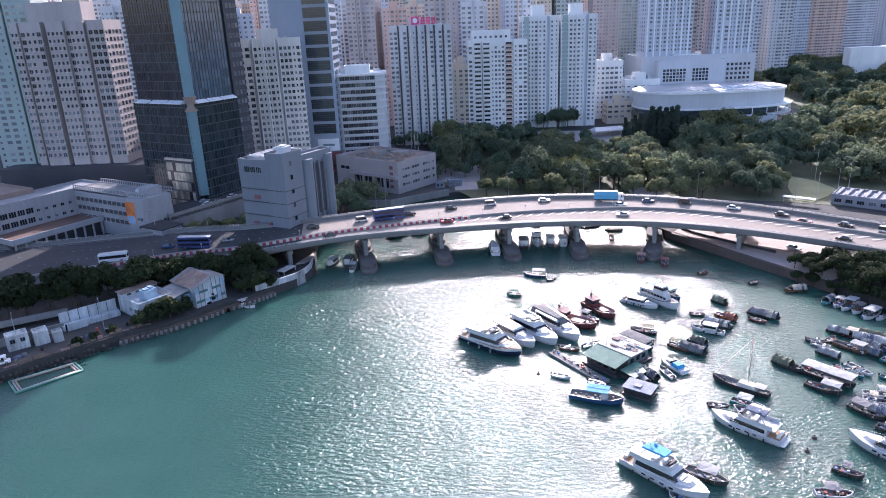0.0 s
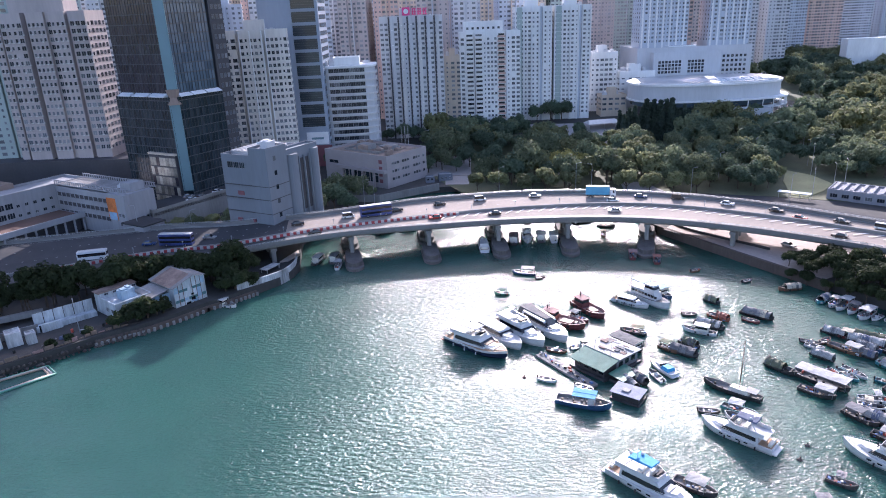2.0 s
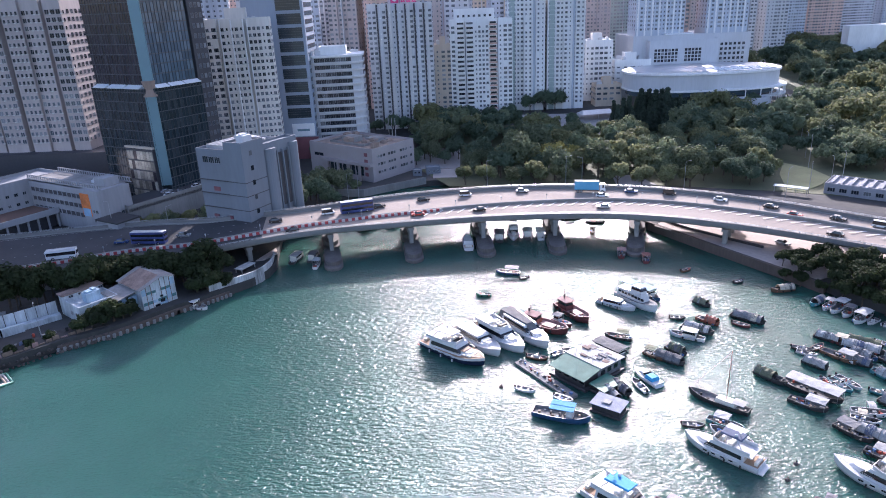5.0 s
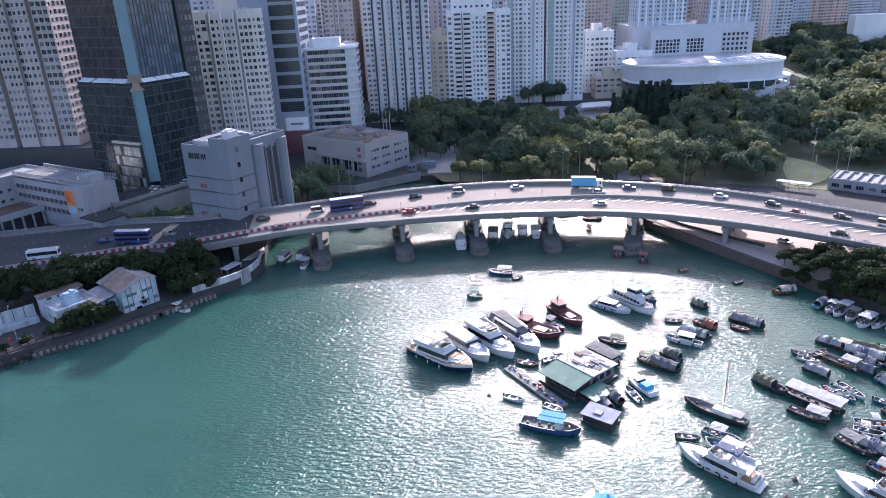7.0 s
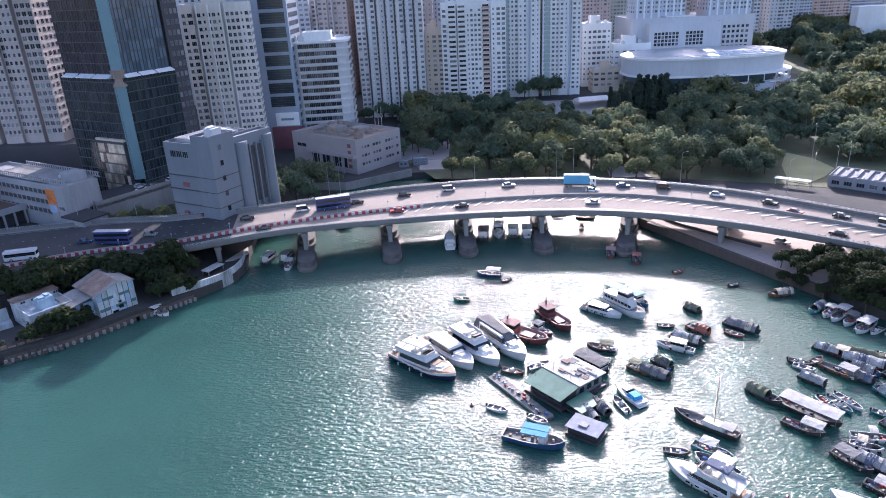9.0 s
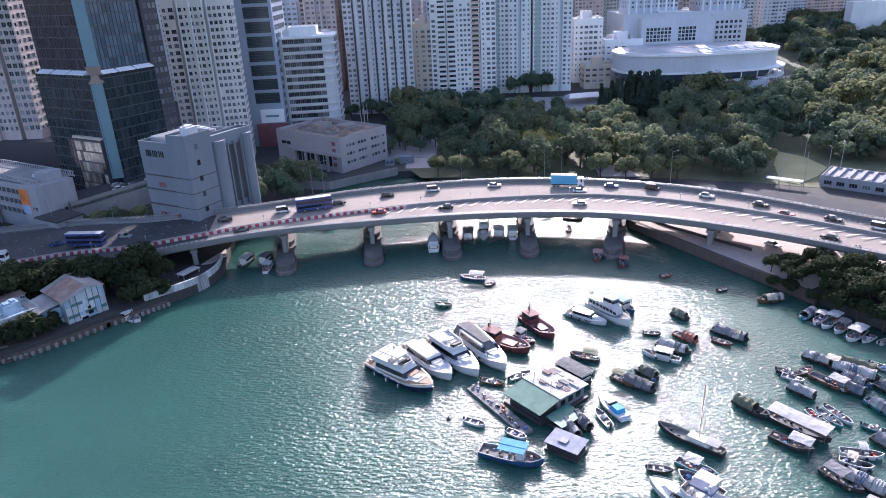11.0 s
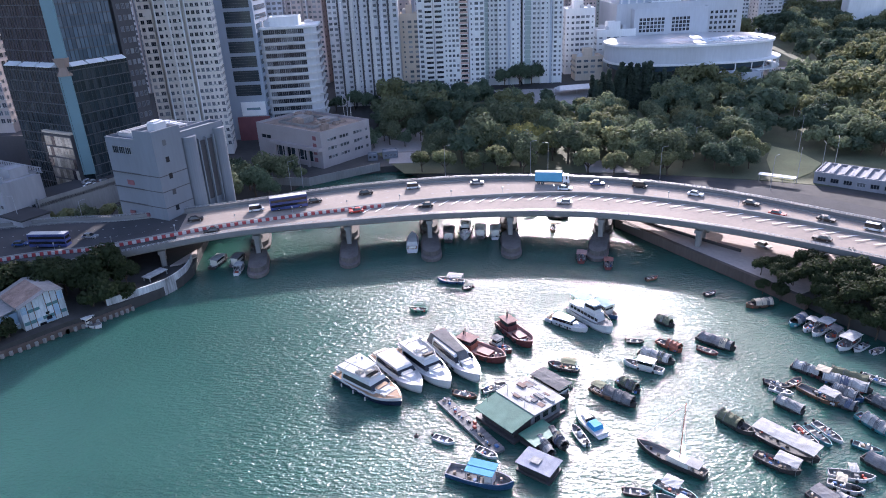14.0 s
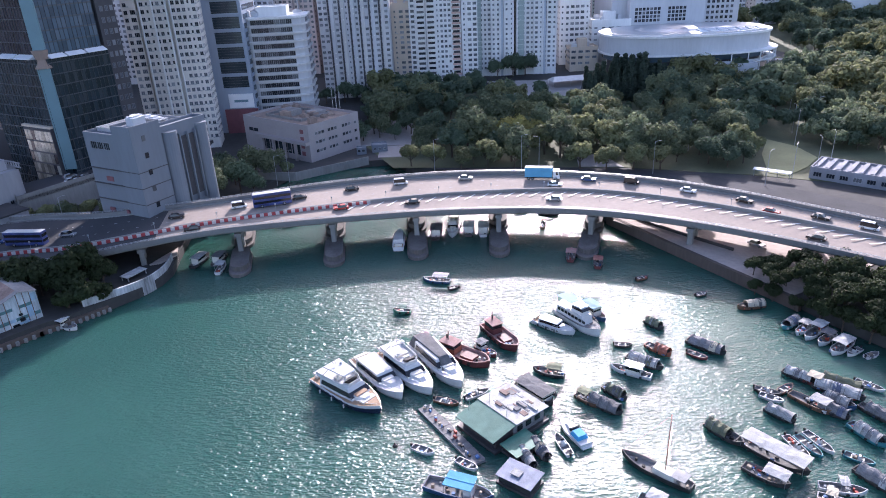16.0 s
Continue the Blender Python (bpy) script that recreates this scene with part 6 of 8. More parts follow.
def yacht(label, x, y, ang, L=18, W=5, hull="gel_white", deck="gel_white", fly=True, canopy=None, cover=None, hard=True, rear=False):
    t = boat_at("motor_yacht", label, x, y, ang, "yacht", "moored yachts")
    h = L * 0.095
    part("hull", hull_bm(L, W, h, 0.44, 0.4, 0.6, 0.92, 16), ["gel_white", deck], t, smooth=False)
    if hull != "gel_white":
        part("hull_band", hull_bm(L * 1.003, W * 1.012, h * 0.68, 0.44, 0.4, 0.6, 0.92, 16), [hull, hull], t, "navy blue lower hull band")
    for s in (1, -1):
        for k in range(4):
            bm = bmesh.new()
            bx(bm, -L * .2 + k * L * .11, -L * .2 + k * L * .11 + L * .05, s * W * .487 - .06, s * W * .487 + .06, h * .62, h * .8)
            part("hull_window", bm, "boat_glass", t)
    bm = bmesh.new()
    for s in (1, -1):
        pts = [(-L / 2, s * W * 0.455, h + .01), (-L * .1, s * W * .505, h + .02), (L * 0.1, s * W * 0.5, h * 1.06)]
        for a, b in zip(pts, pts[1:]):
            cyl(bm, a, b, 0.09, n=6)
    part("rub_rail", bm, "gel_white", t)
    # saloon
    bm = bmesh.new()
    slab(bm, -L * 0.32, L * 0.20, W * 0.90, W * 0.74, h, h + L * 0.105, 0.1, L * 0.085, 0.88)
    part("saloon", bm, "gel_white", t)
    bm = bmesh.new()
    slab(bm, -L * 0.29, L * 0.188, W * 0.90 + .06, W * 0.76 + .04, h + L * 0.035, h + L * 0.082, 0.1, L * 0.055, 0.93)
    part("saloon_glazing", bm, "boat_glass", t, "dark tinted saloon windows")
    # foredeck trunk
    bm = bmesh.new()
    slab(bm, L * 0.16, L * 0.37, W * 0.64, W * 0.24, h * 1.0, h + L * 0.05, 0, L * 0.08, 0.85)
    part("foredeck_trunk", bm, "gel_white", t)
    bm = bmesh.new()
    bx(bm, L * 0.12, L * 0.22, -W * .22, W * .22, h + L * .052, h + L * .06, 0.04)
    part("sun_pad", bm, "deck_teak" if deck != "gel_white" else "gel_cream", t, "tan foredeck cushion")
    if hull != "gel_white":
        bm = bmesh.new()
        bx(bm, L * .26, L * .33, -W * .26, W * .26, h * 1.12, h * 1.12 + .45, .1)
        part("bow_seat", bm, "gel_cream", t)
        bm = bmesh.new()
        slab(bm, L * .34, L * .45, W * .5, W * .16, h * 1.2, h * 1.2 + .25, .05, .1, .9)
        part("bow_pad", bm, "deck_teak", t)
    # cockpit and swim platform
    bm = bmesh.new()
    bx(bm, -L * .49, -L * .31, -W * .38, W * .38, h + 0.005, h + 0.05)
    part("cockpit_sole", bm, "deck_teak", t, "teak cockpit sole")
    bm = bmesh.new()
    bx(bm, -L * .56, -L * .495, -W * .40, W * .40, 0.25, 0.5, 0.08)
    part("swim_platform", bm, "deck_teak" if hull != "gel_white" else "gel_white", t)
    bm = bmesh.new()
    bx(bm, -L * .475, -L * .43, -W * .3, W * .3, h + .05, h + .65, 0.08)
    part("cockpit_seat", bm, "gel_cream", t)
    z = h + L * 0.105
    if fly:
        bm = bmesh.new()
        slab(bm, -L * 0.42, L * 0.12, W * 0.92, W * 0.64, z, z + 0.22, 0, 0.2, 0.98)
        part("flybridge_deck", bm, "gel_white", t)
        bm = bmesh.new()
        out = [(-L * .38, W * .42), (0, W * .39), (L * .10, W * .24), (L * .10, -W * .24), (0, -W * .39), (-L * .38, -W * .42)]
        for a, b in zip(out, out[1:]):
            d = Vector((b[0] - a[0], b[1] - a[1])).normalized() * 0.12
            prism(bm, [a, b, (b[0] + d.y, b[1] - d.x), (a[0] + d.y, a[1] - d.x)], z + .2, z + .85)
        part("coaming", bm, "gel_white", t)
        bm = bmesh.new()
        slab(bm, L * .03, L * .085, W * .5, W * .36, z + .85, z + 1.25, 0.35, 0.1, 0.9)
        part("windscreen", bm, "boat_glass", t)
        bm = bmesh.new()
        bx(bm, -L * .15, -L * .09, -W * .25, W * .25, z + .22, z + .75, 0.08)
        part("bench_seat", bm, "gel_cream", t)
        bm = bmesh.new()
        bx(bm, -L * .03, L * .01, -W * .12, W * .12, z + .22, z + 1.1, .08)
        part("helm_seat", bm, "gel_cream", t)
        zt = z + 2.2
        for s in (1, -1):
            bm = bmesh.new()
            cyl(bm, (-L * .30, s * W * .36, z + .2), (-L * .2, s * W * .3, zt), 0.1, n=6)
            part("arch_leg", bm, "gel_white", t)
            bm = bmesh.new()
            cyl(bm, (-L * .02, s * W * .32, z + .2), (-L * .06, s * W * .28, zt), 0.06, n=6)
            part("arch_leg", bm, "gel_white", t)
        bm = bmesh.new()
        if canopy:
            slab(bm, -L * .26, L * .02, W * .62, W * .5, zt, zt + .18, .1, .1, .8)
        elif hard:
            slab(bm, -L * .28, L * .04, W * .66, W * .5, zt, zt + .16, .1, .2, .94)
        else:
            bx(bm, -L * .24, -L * .18, -W * .3, W * .3, zt - .1, zt + .1, .05)
        part("hardtop", bm, canopy or "gel_white", t)
        bm = bmesh.new()
        cyl(bm, (-L * .2, 0, zt + .1), (-L * .21, 0, zt + 1.4), 0.05, n=6)
        bx(bm, -L * .22, -L * .19, -.45, .45, zt + .75, zt + .9, .04)
        bmesh.ops.create_icosphere(bm, subdivisions=2, radius=0.3, matrix=Matrix.Translation((-L * .17, W * .15, zt + .35)))
        part("radar_mast", bm, "gel_white", t)
    if cover:
        bm = bmesh.new()
        slab(bm, -L * 0.46, L * 0.27, W * 0.86, W * 0.5, h + .02, z + .35, L * .05, L * .16, 0.72)
        part("boat_cover", bm, cover, t, "grey fabric boat cover")
    bm = bmesh.new()
    pts = []
    for s in (0.05, 0.16, 0.26, 0.34, 0.41, 0.465):
        q = max(0, (s - 0.0) / 0.5)
        pts.append((L * s, W / 2 * (1 - q ** 2) * 0.93))
    zf = h * 1.18
    for sg in (1, -1):
        rail(bm, [(a, b * sg) for a, b in pts], zf, 0.62)
    part("bow_rail", bm, "steel", t)
    for k in range(3):
        for sg in (1, -1):
            bm = bmesh.new()
            cyl(bm, (-L * .3 + k * L * .2, sg * (W * .5 + .12), 0.25), (-L * .3 + k * L * .2, sg * (W * .5 + .12), 0.95), 0.15, n=8)
            part("fender", bm, "rubber" if hull == "gel_white" else "gel_white", t)
    return t


def clutter(parent, x0, x1, w, z, seed, n=6):
    g = random.Random(seed)
    for k in range(n):
        bm = bmesh.new()
        a, b, c = g.uniform(.3, .8), g.uniform(.25, .6), g.uniform(.2, .6)
        x, y = g.uniform(x0, x1), g.uniform(-w / 2, w / 2) * 0.75
        if g.random() < 0.5:
            bx(bm, x - a / 2, x + a / 2, y - b / 2, y + b / 2, z, z + c, 0.04)
        else:
            cyl(bm, (x, y, z), (x, y, z + c), b * .5, n=9)
        part(g.choice(("crate", "drum", "gear_box")), bm, g.choice(("clutter_red", "clutter_blue", "clutter_tan", "tarp_white", "rubber", "tarp_grey", "gel_white")), parent)


def sampan(label, x, y, ang, L=7, W=2.2, hull="hull_wood", top="tube", tm="tarp_grey", span_=(-0.42, 0.2), seed=1, h=0.75, th=1.5):
    t = boat_at("sampan", label, x, y, ang, "boat")
    part("hull", hull_bm(L, W, h, 0.4, 0.5, 0.4, 0.75, 10, floor=h * 0.35), [hull, "deck_grey"], t)
    a, b = span_[0] * L, span_[1] * L
    if top == "tube":
        bm = bmesh.new()
        arch(bm, a, b, W * 0.98, th, h * 0.9, 10, slack=1.0)
        part("canopy", bm, tm, t)
        for k in range(seed % 3):
            # a patch of other cloth thrown over the canopy
            g = random.Random(seed * 7 + k)
            c = a + (b - a) * g.uniform(0.15, 0.7)
            bm = bmesh.new()
            arch(bm, c, c + (b - a) * g.uniform(0.15, 0.3), W * 1.03, th + .05, h * 0.9, 10, slack=0.8)
            part("patch", bm, g.choice(("tarp_white", "tarp_olive", "tarp_slate", "tarp_beige", "tarp_grey")), t)
        for k in range(2 + seed % 3):
            bm = bmesh.new()
            xx = a + (b - a) * (k + .15) / 3.3
            arch(bm, xx - .05, xx + .05, W * 1.02, th + .04, h * 0.9, 10, .1)
            part("hoop", bm, "deck_grey", t)
        bm = bmesh.new()
        bx(bm, a + .1, b - .1, -W * .36, W * .36, h * .4, h * 0.4 + .6)
        part("stowage", bm, "hull_dark", t)
    elif top in ("flat", "cabin"):
        bm = bmesh.new()
        g = random.Random(seed * 13)
        nx, ny = 6, 4
        top_ = [[(a + (b - a) * p / nx, -W * .54 + W * 1.08 * q / ny, h + th + 0.1 + 0.16 * (1 - abs(q / ny * 2 - 1)) + g.uniform(-.07, .05)) for q in range(ny + 1)] for p in range(nx + 1)]
        up = [[bm.verts.new(c) for c in r] for r in top_]
        dn = [[bm.verts.new((c[0], c[1], c[2] - 0.07)) for c in r] for r in top_]
        for p in range(nx):
            for q in range(ny):
                bm.faces.new((up[p][q], up[p + 1][q], up[p + 1][q + 1], up[p][q + 1]))
                bm.faces.new((dn[p][q], dn[p][q + 1], dn[p + 1][q + 1], dn[p + 1][q]))
        for p in range(nx):
            for q in (0, ny):
                bm.faces.new((up[p][q], dn[p][q], dn[p + 1][q], up[p + 1][q]))
        for q in range(ny):
            for p in (0, nx):
                bm.faces.new((up[p][q], up[p][q + 1], dn[p][q + 1], dn[p][q]))
        part("canopy", bm, tm, t)
        for xx in (a + .15, b - .15):
            for s in (1, -1):
                bm = bmesh.new()
                cyl(bm, (xx, s * W * .44, h * .6), (xx, s * W * .48, h + th + .05), 0.04, n=5)
                part("post", bm, "steel", t)
        if top == "cabin":
            bm = bmesh.new()
            slab(bm, a + .3, b - .3, W * .8, W * .74, h * .35, h + th - 0.02, .05, .15, .95)
            part("cabin", bm, "gel_cream", t)
            bm = bmesh.new()
            slab(bm, a + .45, b - .34, W * .8 + .05, W * .74 + .05, h + th * .4, h + th * .8, .05, .12, .97)
            part("cabin_glazing", bm, "boat_glass", t)
    clutter(t, -L * .44, L * .38, W, h * .36, seed, 14 + seed % 7)
    for s in (1, -1):
        for k in range(2):
            bm = bmesh.new()
            cyl(bm, (-L * .28 + k * L * .36, s * (W * .5 + .02), h * .55), (-L * .28 + k * L * .36, s * (W * .5 + .16), h * .55), 0.26, n=10)
            part("tyre_fender", bm, "rubber", t)
    return t


def skiff(label, x, y, ang, L=4.6, W=1.7, hull="gel_white", motor=True, seed=2, console=True):
    t = boat_at("skiff", label, x, y, ang, "boat")
    part("hull", hull_bm(L, W, 0.6, 0.45, 0.4, 0.25, 0.85, 9, floor=0.22), [hull, "deck_grey"], t)
    for xx in (-L * .25, L * .12):
        bm = bmesh.new()
        bx(bm, xx - .14, xx + .14, -W * .42, W * .42, .38, .46, .02)
        part("thwart", bm, "gel_cream", t)
    if motor:
        bm = bmesh.new()
        bx(bm, -L * .5 - .32, -L * .5 + .02, -.17, .17, .45, 1.05, .06), bx(bm, -L * .5 - .2, -L * .5 - .06, -.06, .06, -.3, .45)
        part("outboard_motor", bm, "rubber", t)
    if console:
        bm = bmesh.new()
        slab(bm, -.3, .35, .8, .7, .22, 1.15, .05, .15, .9)
        c = part("console", bm, "gel_white", t)
        bm = bmesh.new()
        slab(bm, .12, .3, .7, .66, 1.15, 1.5, .1, .0, .9)
        part("windscreen", bm, "boat_glass", c)
    clutter(t, -L * .35, L * .25, W, .24, seed, 3)
    return t


def workboat(label, x, y, ang, L=12.5, W=4.6, hull="hull_red", deck="deck_rust", house="hull_orange"):
    """Steel workboat with a low open fore deck and wheelhouse aft."""
    t = boat_at("workboat", label, x, y, ang, "workboat", "red workboats")
    part("hull", hull_bm(L, W, 1.5, 0.35, 0.35, 0.8, 0.85, 12, floor=0.85, rim=0.2), [hull, deck], t)
    bm = bmesh.new()
    slab(bm, -L * .40, -L * .12, W * .6, W * .55, .85, 3.1, .1, .25, .92)
    wh = part("wheelhouse", bm, house, t)
    bm = bmesh.new()
    slab(bm, -L * .385, -L * .128, W * .6 + .05, W * .55 + .05, 2.1, 2.75, .1, .1, .97)
    part("wheelhouse_glazing", bm, "boat_glass", wh)
    bm = bmesh.new()
    bx(bm, -L * .42, -L * .11, -W * .33, W * .33, 3.1, 3.22, .04)
    part("wheelhouse_roof", bm, "deck_rust", wh)
    bm = bmesh.new()
    cyl(bm, (-L * .3, 0, 3.2), (-L * .3, 0, 5.4), .06, n=6), cyl(bm, (-L * .36, .5, 3.2), (-L * .36, .5, 4.2), .2, n=8)
    part("mast", bm, "hull_dark", t)
    bm = bmesh.new()
    bx(bm, -L * .02, L * .22, -W * .24, W * .24, .85, 1.35, .05)
    part("hatch", bm, hull, t)
    for s in (1, -1):
        for k in range(5):
            bm = bmesh.new()
            cyl(bm, (-L * .38 + k * L * .15, s * (W * .48), .95), (-L * .38 + k * L * .15, s * (W * .48 + .22), .95), .42, n=12)
            part("tyre_fender", bm, "rubber", t)
    clutter(t, L * .22, L * .36, W * .7, .86, int(x), 4)
    return t


def ferry(label, x, y, ang, L=16, W=5):
    t = boat_at("ferry", label, x, y, ang, "ferry")
    part("hull", hull_bm(L, W, 1.6, .42, .5, .6, .92, 12), ["gel_white", "deck_grey"], t)
    bm = bmesh.new()
    slab(bm, -L * .42, L * .22, W * .86, W * .66, 1.6, 3.6, 0, .8, .94)
    lo = part("lower_cabin", bm, "gel_white", t)
    for s in (1, -1):
        for k in range(8):
            bm = bmesh.new()
            xx = -L * .38 + k * 1.15
            yy = s * (W * .43 - abs(xx + L * .42) * 0.032)
            bx(bm, xx, xx + .8, yy - .1, yy + .06, 2.45, 3.05)
            part("window", bm, "boat_glass", lo)
    bm = bmesh.new()
    slab(bm, -L * .1, L * .15, W * .66, W * .5, 3.6, 5.5, .1, .6, .9)
    wh = part("wheelhouse", bm, "gel_white", t)
    bm = bmesh.new()
    slab(bm, -L * .08, L * .146, W * .66 + .04, W * .5 + .04, 4.5, 5.1, .1, .4, .95)
    part("wheelhouse_glazing", bm, "boat_glass", wh)
    bm = bmesh.new()
    bx(bm, -L * .44, -L * .09, -W * .4, W * .4, 5.5, 5.62, .04)
    cn = part("awning", bm, "tarp_lightblue", t, "pale blue deck awning")
    bm = bmesh.new()
    for xx in (-L * .42, -L * .3, -L * .2, -L * .11):
        for s in (1, -1):
            cyl(bm, (xx, s * W * .38, 3.6), (xx, s * W * .38, 5.5), .05, n=6)
    part("awning_posts", bm, "gel_white", t)
    for pts, zr in (([(-L * .42, W * .4), (-L * .2, W * .4), (-L * .1, W * .38)], 3.6), ([(-L * .42, -W * .4), (-L * .2, -W * .4), (-L * .1, -W * .38)], 3.6),
                    ([(L * .25, W * .36), (L * .36, W * .24), (L * .45, W * .08), (L * .45, -W * .08), (L * .36, -W * .24), (L * .25, -W * .36)], 2.0)):
        bm = bmesh.new()
        rail(bm, pts, zr, .8)
        part("railing", bm, "steel", t)
    bm = bmesh.new()
    cyl(bm, (0, 0, 5.5), (-.2, 0, 7.6), .06, n=6), bx(bm, -.3, .1, -.5, .5, 6.6, 6.75)
    part("mast", bm, "gel_white", t)
    return t


# raft of yachts
yacht("large navy-hulled motor yacht with white decks", 11.6, 154.0, -44, 18.2, 6.2, "hull_navy", "deck_teak")
yacht("white flybridge motor yacht moored in a raft", 17.2, 158.8, -56, 17.5, 5.4, fly=False, canopy=None)
yacht("white motor yacht with open flybridge", 22.8, 160.2, -57, 18.5, 5.6, hard=False)
yacht("white motor yacht under a grey cover", 29.2, 162.6, -62, 19.5, 5.6, fly=False, cover="tarp_grey")
yacht("white motor yacht with a bright blue canopy", 37.8, 99.6, -50, 16.5, 5.2, canopy="tarp_blue")
yacht("white motor yacht with a slate blue flybridge cover", 58.4, 113.8, 134, 14.2, 4.5, canopy="tarp_slate")
yacht("white motor yacht among moored sampans", 81.0, 103.4, 127, 16, 5.0)
workboat("rusty red steel workboat with an orange wheelhouse", 34.6, 165.6, -40, 13.5, 4.8)
workboat("rusty red steel workboat with open foredeck", 43.2, 172.2, -63, 12.5, 4.4, house="hull_red")
sampan("small red workboat with gear on deck", 39.4, 167.4, -51, 6.2, 2.2, "hull_red", "cabin", "tarp_grey", (-.4, -.05), 5)
ferry("white two-deck passenger boat with a blue awning", 61.4, 176.9, -61, 14.0, 4.3)
yacht("older white cabin cruiser with a dark hull stripe", 55.6, 176.0, -43, 10.8, 3.4, fly=False)
sampan("pale blue covered workboat", 65.6, 181.2, -62, 8.6, 3.0, "hull_blue", "cabin", "tarp_lightblue", (-.35, .2), 8, 0.9, 1.8)

